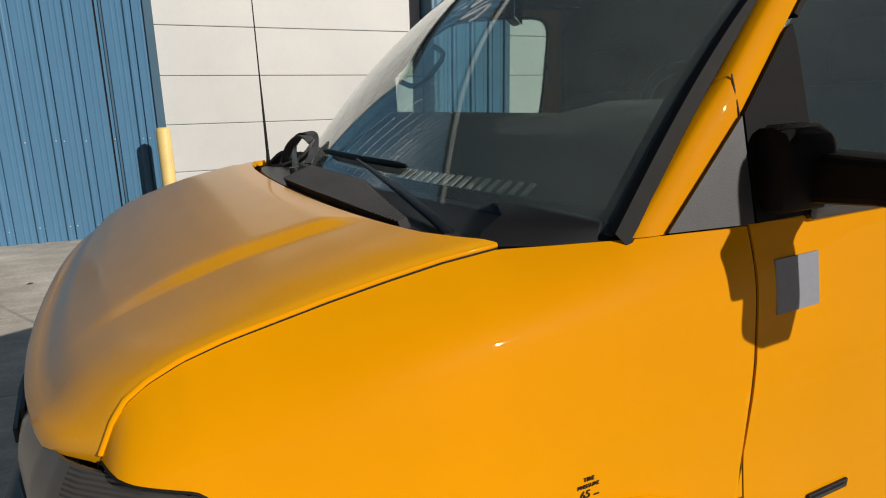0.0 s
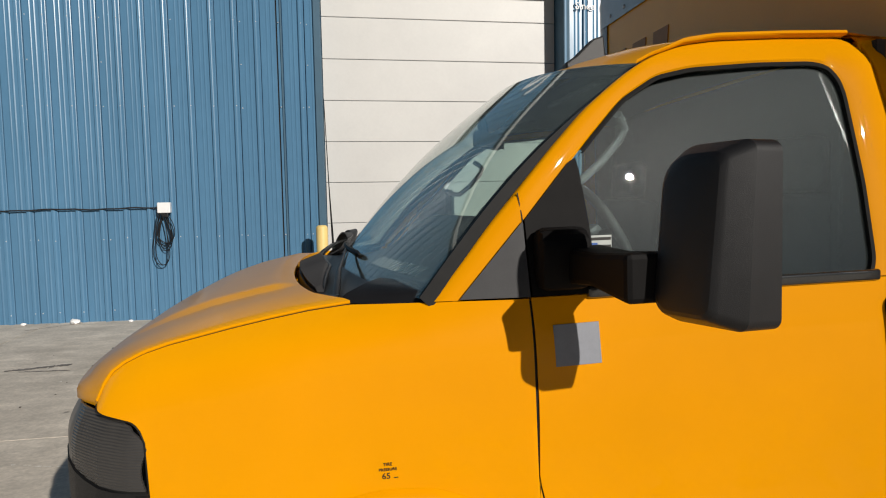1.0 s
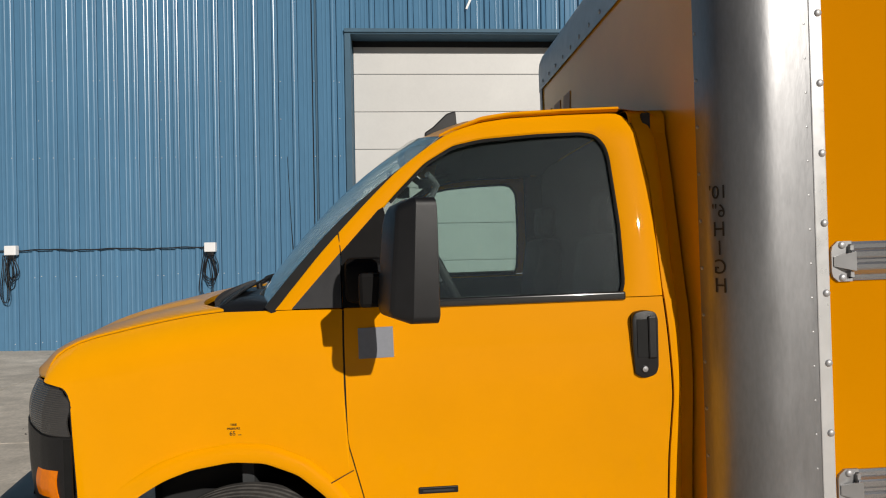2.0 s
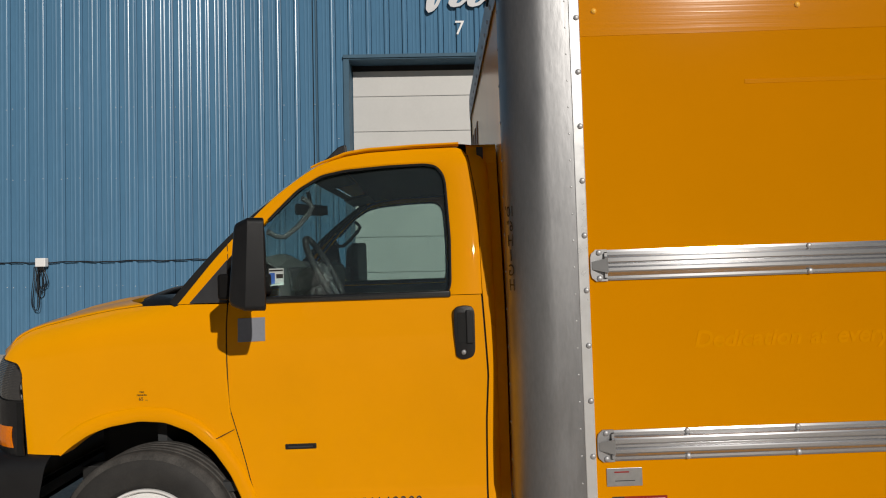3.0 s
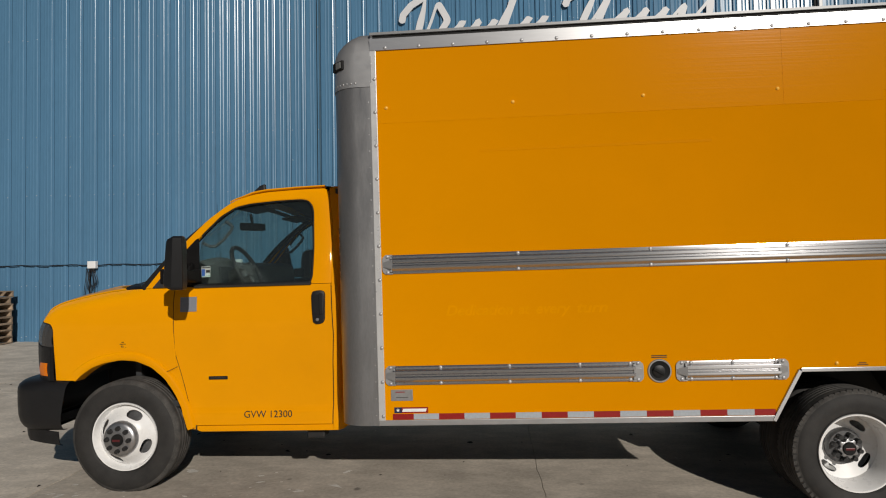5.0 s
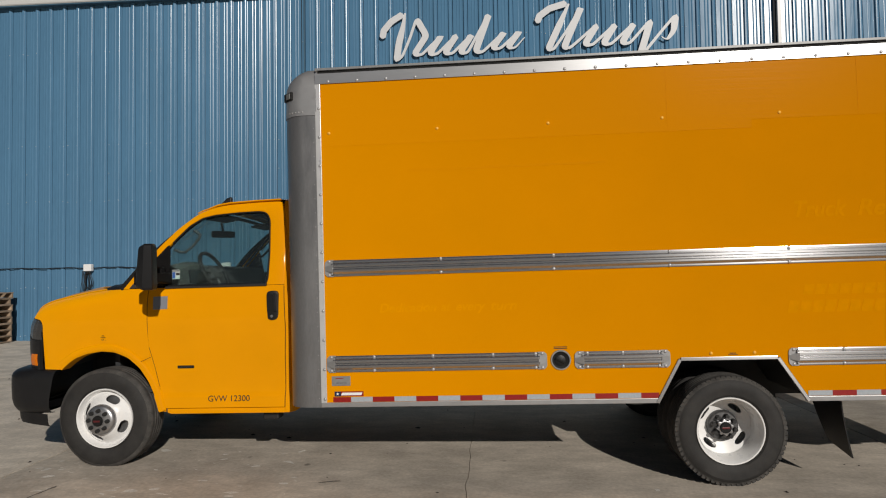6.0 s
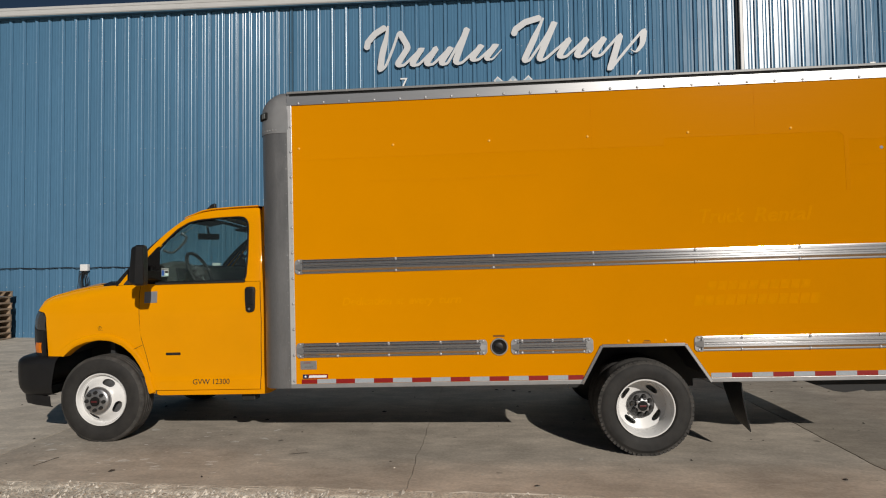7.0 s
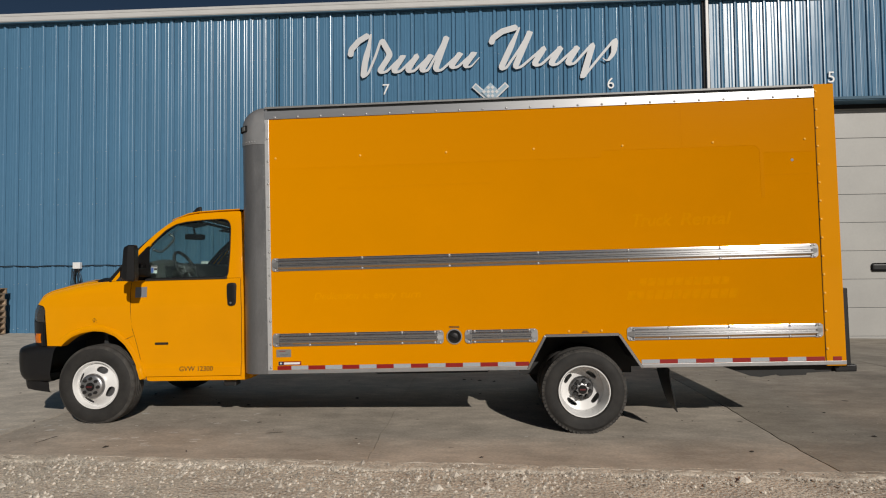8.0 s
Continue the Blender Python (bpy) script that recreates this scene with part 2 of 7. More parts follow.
LENS_FLUTED = fluted(mat("fluted_headlight_lens", (0.048, 0.046, 0.045), 0.22, coat=0.0, vary=0.15, scale=7), 0.0068, 0.0008)
island_tone(STONE, 0.45, 1.15)


def concrete_mat(name, tone, pale):
    m = mat(name, tone, 0.85, vary=0.22, scale=0.9, second=pale, fine=0.14, fine_scale=38, bump=0.0012, bump_scale=160, piece=0.04)
    nt = m.node_tree
    n, ln = nt.nodes, nt.links
    p = n["Principled BSDF"]
    src = p.inputs["Base Color"].links[0].from_socket
    geo = n.new("ShaderNodeNewGeometry")
    # oil spots and dark stains
    v = n.new("ShaderNodeTexVoronoi")
    v.inputs["Scale"].default_value = 1.9
    ln.new(geo.outputs["Position"], v.inputs["Vector"])
    nz = n.new("ShaderNodeTexNoise")
    nz.inputs["Scale"].default_value = 9
    nz.inputs["Detail"].default_value = 5
    ln.new(geo.outputs["Position"], nz.inputs["Vector"])
    add = n.new("ShaderNodeMath")
    add.operation = "MULTIPLY_ADD"
    add.inputs[1].default_value = 0.16
    ln.new(nz.outputs["Fac"], add.inputs[0])
    ln.new(v.outputs["Distance"], add.inputs[2])
    r = n.new("ShaderNodeMapRange")
    r.inputs["From Min"].default_value = 0.108
    r.inputs["From Max"].default_value = 0.140
    r.inputs["To Min"].default_value = 0.45
    r.inputs["To Max"].default_value = 1.0
    ln.new(add.outputs[0], r.inputs["Value"])
    # pale scuffs and tyre-worn streaks, drawn out along the drive
    st = n.new("ShaderNodeMapping")
    st.inputs["Scale"].default_value = (0.9, 1.7, 1.0)
    st.inputs["Rotation"].default_value = (0, 0, 0.5)
    ln.new(geo.outputs["Position"], st.inputs["Vector"])
    nz2 = n.new("ShaderNodeTexNoise")
    nz2.inputs["Scale"].default_value = 2.8
    nz2.inputs["Detail"].default_value = 8
    nz2.inputs["Roughness"].default_value = 0.7
    ln.new(st.outputs[0], nz2.inputs["Vector"])
    r2 = n.new("ShaderNodeMapRange")
    r2.inputs["From Min"].default_value = 0.42
    r2.inputs["From Max"].default_value = 0.72
    r2.inputs["To Min"].default_value = 0.93
    r2.inputs["To Max"].default_value = 1.34
    ln.new(nz2.outputs["Fac"], r2.inputs["Value"])
    mm = n.new("ShaderNodeMath")
    mm.operation = "MULTIPLY"
    ln.new(r.outputs[0], mm.inputs[0])
    ln.new(r2.outputs[0], mm.inputs[1])
    mul = n.new("ShaderNodeMix")
    mul.data_type, mul.blend_type = "RGBA", "MULTIPLY"
    mul.inputs["Factor"].default_value = 1
    ln.new(src, mul.inputs["A"])
    ln.new(mm.outputs[0], mul.inputs["B"])
    ln.new(mul.outputs["Result"], p.inputs["Base Color"])
    return m


CONCRETE = concrete_mat("worn_concrete", (0.455, 0.40, 0.333), (0.55, 0.487, 0.41))
# paler tone for the slabs at the left, x below 0
CONCRETE_PALE = concrete_mat("pale_concrete", (0.54, 0.475, 0.395), (0.64, 0.57, 0.48))
# darker tone for the slabs at the right, x beyond 6
CONCRETE_DARK = concrete_mat("dark_concrete", (0.30, 0.262, 0.215), (0.385, 0.338, 0.278))
BROKEN = mat("broken_concrete_edge", (0.56, 0.50, 0.42), 0.95, vary=0.3, scale=5, second=(0.70, 0.63, 0.53), fine=0.3, fine_scale=60, bump=0.008, bump_scale=60)
GRAVEL = mat("gravel_dirt", (0.66, 0.60, 0.51), 0.95, vary=0.2, scale=2.0, second=(0.76, 0.69, 0.58), fine=0.45, fine_scale=55, bump=0.016, bump_scale=40)
PALE = mat("worn_white_paint", (0.66, 0.63, 0.58), 0.8, vary=0.2, scale=12, fine=0.2, fine_scale=120)
STAIN = mat("dark_oil_stain", (0.16, 0.14, 0.12), 0.75, vary=0.3, scale=7, fine=0.2, fine_scale=60)
CHIP = mat("dark_debris", (0.05, 0.042, 0.036), 0.8, vary=0.3, scale=40)


# ---- mesh helpers ----
def part(name, bm, material, parent=None, label="", smooth=False):
    """One mesh object out of a bmesh, under a thing or a part."""
    me = bpy.data.meshes.new(name)
    bm.normal_update()
    bm.to_mesh(me)
    bm.free()
    me.materials.append(material)
    if smooth:
        for f in me.polygons:
            f.use_smooth = True
        me.set_sharp_from_angle(angle=radians(smooth if smooth > 1 else 35))
    ob = new(name, me)
    if parent:
        ob.parent = parent
    if label:
        tagged(ob, label)
    return ob


def again(ob, name, m, parent=None):
    """A second object on the same mesh, at the pose m."""
    o = new(name, ob.data)
    o.matrix_basis = m
    o.parent = parent
    return o


def empty(name, label, category, group="", kind=""):
    return tagged(new(name), label, category, group, kind)


def box_bm(x0, x1, y0, y1, z0, z1, bevel=0.0, segs=2, bm=None):
    bm = bm or bmesh.new()
    r = bmesh.ops.create_cube(bm, size=1, matrix=Matrix.LocRotScale(((x0 + x1) / 2, (y0 + y1) / 2, (z0 + z1) / 2), None, (abs(x1 - x0), abs(y1 - y0), abs(z1 - z0))))
    if bevel:
        es = list({e for v in r["verts"] for e in v.link_edges})
        bmesh.ops.bevel(bm, geom=es, offset=bevel, segments=segs, profile=0.5, affect="EDGES")
    return bm


def grid_bm(pts, thick=0.0, close_u=False):
    """A sheet through rows of points; thick closes it into a solid by normal."""
    bm = bmesh.new()
    rows = [[bm.verts.new(p) if p is not None else None for p in row] for row in pts]
    for i in range(len(rows) - 1):
        a, b = rows[i], rows[i + 1]
        for j in range(len(a) - (0 if close_u else 1)):
            q = (j + 1) % len(a)
            if None not in (a[j], a[q], b[q], b[j]):
                bm.faces.new((a[j], a[q], b[q], b[j]))
    bmesh.ops.remove_doubles(bm, verts=bm.verts, dist=1e-5)
    bm.normal_update()
    if thick:
        bmesh.ops.solidify(bm, geom=list(bm.faces), thickness=thick)
    return bm


def mirror_bm(bm, c):
    bmesh.ops.transform(bm, matrix=Matrix.Translation((0, 2 * c, 0)) @ Matrix.Diagonal((1, -1, 1, 1)), verts=bm.verts)
    bmesh.ops.reverse_faces(bm, faces=bm.faces)
    return bm


def prism_bm(poly, y0, y1, bevel=0.0, axes="xz"):
    """A flat outline made solid between two values of the third axis."""
    bm = bmesh.new()

    def put(a, b, c):
        return {"xz": (a, c, b), "xy": (a, b, c), "yz": (c, a, b)}[axes]
    f = bm.faces.new([bm.verts.new(put(a, b, y0)) for a, b in poly])
    r = bmesh.ops.extrude_face_region(bm, geom=[f])
    d = Vector(put(0, 0, y1 - y0))
    bmesh.ops.translate(bm, vec=d, verts=[v for v in r["geom"] if isinstance(v, bmesh.types.BMVert)])
    bmesh.ops.recalc_face_normals(bm, faces=bm.faces)
    if bevel:
        bmesh.ops.bevel(bm, geom=list(bm.edges), offset=bevel, segments=2, profile=0.5, affect="EDGES")
    return bm


def tube_bm(path, r, sides=10, cap=True, bm=None, radii=None):
    bm = bm or bmesh.new()
    path = [Vector(p) for p in path]
    rings = []
    up = None
    for i, p in enumerate(path):
        d = (path[min(i + 1, len(path) - 1)] - path[max(i - 1, 0)]).normalized()
        if up is None:
            up = d.orthogonal().normalized()
        up = (up - d * up.dot(d)).normalized()
        side = d.cross(up)
        rr = radii[i] if radii else r
        rings.append([bm.verts.new(p + (up * math.cos(a) + side * math.sin(a)) * rr) for a in (2 * math.pi * k / sides for k in range(sides))])
    for a, b in zip(rings, rings[1:]):
        for k in range(sides):
            bm.faces.new((a[k], a[(k + 1) % sides], b[(k + 1) % sides], b[k]))
    if cap:
        bm.faces.new(rings[0][::-1])
        bm.faces.new(rings[-1])
    return bm


def lathe_bm(profile, segs=48, closed=False):
    """Turn (radius, depth) pairs about the y axis."""
    pts = [[(r * math.cos(a), y, r * math.sin(a)) for r, y in profile] for a in (2 * math.pi * k / segs for k in range(segs))]
    pts.append(pts[0])
    bm = grid_bm(pts)
    bmesh.ops.recalc_face_normals(bm, faces=bm.faces)
    return bm


def dome_mesh(name, r, h, material):
    """A bolt head: low rounded cap that looks along -y."""
    prof = [(0.0001, -h), (r * 0.55, -h * 0.92), (r * 0.88, -h * 0.55), (r, 0.0)]
    bm = lathe_bm(prof, 10)
    me = bpy.data.meshes.new(name)
    bm.to_mesh(me)
    bm.free()
    me.materials.append(material)
    for f in me.polygons:
        f.use_smooth = True
    return me


def text_bm(body, size, depth=0.002, align="CENTER", shear=0.0, bold=0.0):
    """Letters in the xz plane that face -y, standing on z = 0."""
    cu = bpy.data.curves.new("letters", "FONT")
    cu.body, cu.size, cu.extrude, cu.align_x, cu.shear = body, size, depth, align, shear
    cu.resolution_u, cu.offset = 4, bold
    tmp = new("letters", cu)
    me = bpy.data.meshes.new_from_object(tmp.evaluated_get(bpy.context.evaluated_depsgraph_get()))
    bpy.data.objects.remove(tmp)
    bm = bmesh.new()
    bm.from_mesh(me)
    bpy.data.meshes.remove(me)
    bmesh.ops.rotate(bm, cent=(0, 0, 0), matrix=Matrix.Rotation(radians(90), 3, "X"), verts=bm.verts)
    return bm


def moved(bm, x=0, y=0, z=0):
    bmesh.ops.translate(bm, vec=(x, y, z), verts=bm.verts)
    return bm


def turned(bm, m):
    bmesh.ops.transform(bm, matrix=m, verts=bm.verts)
    return bm


def resample(poly, n):
    p = np.array(poly, float)
    d = np.r_[0, np.cumsum(np.hypot(*np.diff(p, axis=0).T))]
    t = np.linspace(0, d[-1], n)
    return np.c_[np.interp(t, d, p[:, 0]), np.interp(t, d, p[:, 1])]


def smooth_line(poly, n):
    """A soft curve through the corners of an outline."""
    p = resample(poly, n * 3)
    for _ in range(max(2, n // 6)):
        p[1:-1] = (p[:-2] + 2 * p[1:-1] + p[2:]) / 4
    return resample(p, n)


# ---- ground ----
def ground_z(x, y):
    s = np.clip((y - 1.5) / 6.5, 0, 1)
    s = s * s * (3 - 2 * s)
    heave = 0.015 * np.exp(-((x + 0.1) / 0.9) ** 2 - ((y - 0.35) / 0.55) ** 2)
    return s * (0.03 - 0.0125 * np.clip(x, -9, 13)) + heave


def noise2(x, y, f, seed=0):
    return noise.noise(Vector((x * f + seed * 17.3, y * f - seed * 5.1, seed * 3.7)))


EDGE = lambda x: -0.68 - 0.045 * x


def build_ground():
    xs = np.unique(np.r_[np.linspace(-4000, -60, 8), np.linspace(-60, -6, 10), np.linspace(-6, 13, 200), np.linspace(13, 60, 10), np.linspace(60, 4000, 8)])
    ys = np.unique(np.r_[np.linspace(-4000, -60, 8), np.linspace(-60, -4, 10), np.linspace(-4, -0.4, 60), np.linspace(-0.4, 60, 20), np.linspace(60, 4000, 8)])
    bm = bmesh.new()
    rows = []
    for x in xs:
        row = []
        for y in ys:
            z = float(ground_z(x, y)) - 0.035
            if y < EDGE(x) + 0.1 and -6.5 < x < 13.5 and y > -4.2:
                z += 0.012 * noise2(x, y, 2.2) + 0.011 * noise2(x, y, 9, 1) + 0.008 * noise2(x, y, 24, 2) + 0.02
            elif y > EDGE(x):
                z -= 0.06
            row.append(bm.verts.new((x, y, z)))
        rows.append(row)
    for a, b in zip(rows, rows[1:]):
        for j in range(len(a) - 1):
            bm.faces.new((a[j], b[j], b[j + 1], a[j + 1]))
    tagged(part("ground", bm, GRAVEL, smooth=60), "grey-brown gravel and dirt yard running to the horizon", "ground", kind="structure")


build_ground()


def build_pavement():
    pav = tagged(new("pavement"), "worn grey-brown concrete slabs with cracks and oil spots", "pavement", kind="structure")
    xj = [-17.6, -14.2, -10.8, -7.4, -4.0, -0.62, 2.76, 6.13, 9.5, 12.9, 16.3, 19.7]
    yj = [None, 3.55, 8.6]
    for x0, x1 in zip(xj, xj[1:]):
        for k in range(2):
            nx, ny = 34, 64
            pts = []
            for i in range(nx + 1):
                row = []
                u = i / nx
                for j in range(ny + 1):
                    v = j / ny
                    g0, g1 = (0.002 if abs(q - 2.76) < 0.1 else 0.007 for q in (x0, x1))
                    x = x0 + g0 + (x1 - x0 - g0 - g1) * u
                    ya = EDGE(x) + 0.05 * noise2(x, 0, 1.7, 5) + 0.035 * noise2(x, 0, 6, 6) + 0.015 * noise2(x, 0, 19, 7) if k == 0 else yj[1] + 0.006
                    yb = yj[1] - 0.006 if k == 0 else yj[2]
                    y = ya + (yb - ya) * v ** (1.6 if k == 0 else 1)
                    # irregular joint lines
                    if i in (0, nx):
                        x += 0.025 * noise2(x0 if i == 0 else x1, y, 1.3, 9) + 0.012 * noise2(x0 if i == 0 else x1, y, 6, 10) + 0.007 * noise2(x0 if i == 0 else x1, y, 23, 12)
                    z = float(ground_z(x, y)) + 0.004 * noise2(x, y, 0.8, 3)
                    if k == 0 and j == 0:
                        z -= 0.022
                    row.append((x, y, z))
                pts.append(row)
            bm = grid_bm([list(r) for r in zip(*pts)])
            for f in bm.faces:
                if f.normal.z < 0:
                    f.normal_flip()
            low = bmesh.ops.extrude_edge_only(bm, edges=[e for e in bm.edges if e.is_boundary])
            bmesh.ops.translate(bm, vec=(0, 0, -0.13), verts=[v for v in low["geom"] if isinstance(v, bmesh.types.BMVert)])
            part("slab", bm, CONCRETE_DARK if x0 > 6 else CONCRETE_PALE if x1 < 0 else CONCRETE, pav, smooth=50)


build_pavement()


def build_stones():
    """Loose crushed stone along the broken edge of the concrete."""
    rnd = random.Random(11)
    verts, faces = [], []
    for k in range(30000):
        x = rnd.uniform(-3.5, 9.5)
        d = abs(rnd.gauss(0, 0.75)) if k % 4 else rnd.uniform(-0.07, 0.14)
        y = EDGE(x) - 0.02 - d + 0.05 * noise2(x, 0, 1.7, 5)
        # stones lie in drifts, with bare dirt between
        drift = noise2(x, y, 1.1, 41) + 0.6 * noise2(x, y, 3.7, 42)
        if y < -3.4 or drift < rnd.uniform(-0.45, 0.35):
            continue
        s = 0.003 + 0.017 * rnd.random() ** 4
        if rnd.random() < 0.012:
            s *= rnd.uniform(1.6, 2.6)
        z = 0.0 - 0.012 + 0.012 * noise2(x, y, 2.2)
        b = len(verts)
        for p in ((1, 0, 0), (-1, 0, 0), (0, 1, 0), (0, -1, 0), (0.3, 0.2, 0.8), (0, 0, -0.6)):
            verts.append((x + s * p[0] * rnd.uniform(0.6, 1.4), y + s * p[1] * rnd.uniform(0.6, 1.4), z + s * p[2] * rnd.uniform(0.6, 1.2)))
        for a, c in ((0, 2), (2, 1), (1, 3), (3, 0)):
            faces.append((b + a, b + c, b + 4))
            faces.append((b + c, b + a, b + 5))
    for k in range(260):
        x, y = rnd.uniform(-5, 9), rnd.uniform(-0.6, 4)
        s = 0.003 + 0.007 * rnd.random() ** 4
        z = float(ground_z(x, y)) + s * 0.3
        b = len(verts)
        for p in ((1, 0, 0), (-1, 0, 0), (0, 1, 0), (0, -1, 0), (0.3, 0.2, 0.6), (0, 0, -0.4)):
            verts.append((x + s * p[0] * rnd.uniform(0.6, 1.4), y + s * p[1] * rnd.uniform(0.6, 1.4), z + s * p[2]))
        for a, c in ((0, 2), (2, 1), (1, 3), (3, 0)):
            faces.append((b + a, b + c, b + 4))
            faces.append((b + c, b + a, b + 5))
    me = bpy.data.meshes.new("gravel")
    me.from_pydata(verts, [], faces)
    me.materials.append(STONE)
    tagged(new("gravel", me), "loose grey crushed stone along the concrete edge", "gravel", kind="stuff")


build_stones()


def build_broken_edge():
    """Pale crumbled rim where the concrete breaks off into the gravel."""
    xs = np.linspace(-6.0, 11.0, 520)
    rows = []
    for i, x in enumerate(xs):
        w = 0.10 + 0.05 * noise2(x, 0.0, 2.1, 21) + 0.03 * noise2(x, 0.0, 9.0, 22)
        w = max(0.03, w)
        y1 = EDGE(x) + 0.030 + 0.045 * noise2(x, 1.0, 2.3, 23) + 0.025 * noise2(x, 1.0, 9.0, 25) + 0.012 * noise2(x, 1.0, 31.0, 26)
        row = []
        for k in range(6):
            t = k / 5
            y = y1 - (w + 0.050) * t
            h = float(ground_z(x, max(y, EDGE(x)))) + 0.0015 - 0.012 * t + 0.016 * noise2(x, y, 17.0, 24) * (0 < k < 5) - 0.03 * (k == 5)
            row.append((x, y, h))
        rows.append(row)
    bm = grid_bm(rows)
    for f in bm.faces:
        if f.normal.z < 0:
            f.normal_flip()
    tagged(part("broken_edge", bm, BROKEN, smooth=60), "pale crumbled rim of the concrete slab", "rubble", kind="stuff")


build_broken_edge()


def build_debris():
    """Dark flakes of dried mud and bark on the concrete."""
    rnd = random.Random(31)
    verts, faces = [], []
    for k in range(260):
        x, y = rnd.uniform(-4.5, 8.5), rnd.uniform(-1.0, 6.5)
        if y < EDGE(x) + 0.1:
            continue
        s = 0.006 + 0.032 * rnd.random() ** 3
        a0, n = rnd.uniform(0, 6.28), rnd.randint(5, 7)
        b = len(verts)
        st = rnd.uniform(0.35, 0.9)
        for i in range(n):
            r = s * rnd.uniform(0.55, 1.2)
            px, py = r * math.cos(i * 6.283 / n), st * r * math.sin(i * 6.283 / n)
            xx, yy = x + px * math.cos(a0) - py * math.sin(a0), y + px * math.sin(a0) + py * math.cos(a0)
            verts.append((xx, yy, float(ground_z(xx, yy)) + 0.004))
        verts.append((x, y, float(ground_z(x, y)) + 0.006 + 0.25 * s))
        for i in range(n):
            faces.append((b + i, b + (i + 1) % n, b + n))
    me = bpy.data.meshes.new("debris")
    me.from_pydata(verts, [], faces)
    me.materials.append(CHIP)
    tagged(new("debris", me), "dark flakes of dirt scattered on the concrete", "debris", kind="stuff")


build_debris()


def patch_faces(verts, faces, x, y, s, st, turn, rnd, lift):
    """One ragged flat flake on the slab."""
    n, b = rnd.randint(6, 9), len(verts)
    for i in range(n):
        r = s * rnd.uniform(0.5, 1.2)
        px, py = r * math.cos(i * 6.283 / n), st * r * math.sin(i * 6.283 / n)
        xx, yy = x + px * math.cos(turn) - py * math.sin(turn), y + px * math.sin(turn) + py * math.cos(turn)
        verts.append((xx, yy, float(ground_z(xx, yy)) + 0.004 * noise2(xx, yy, 0.8, 3) + lift))
    faces.append(tuple(range(b, b + n)))


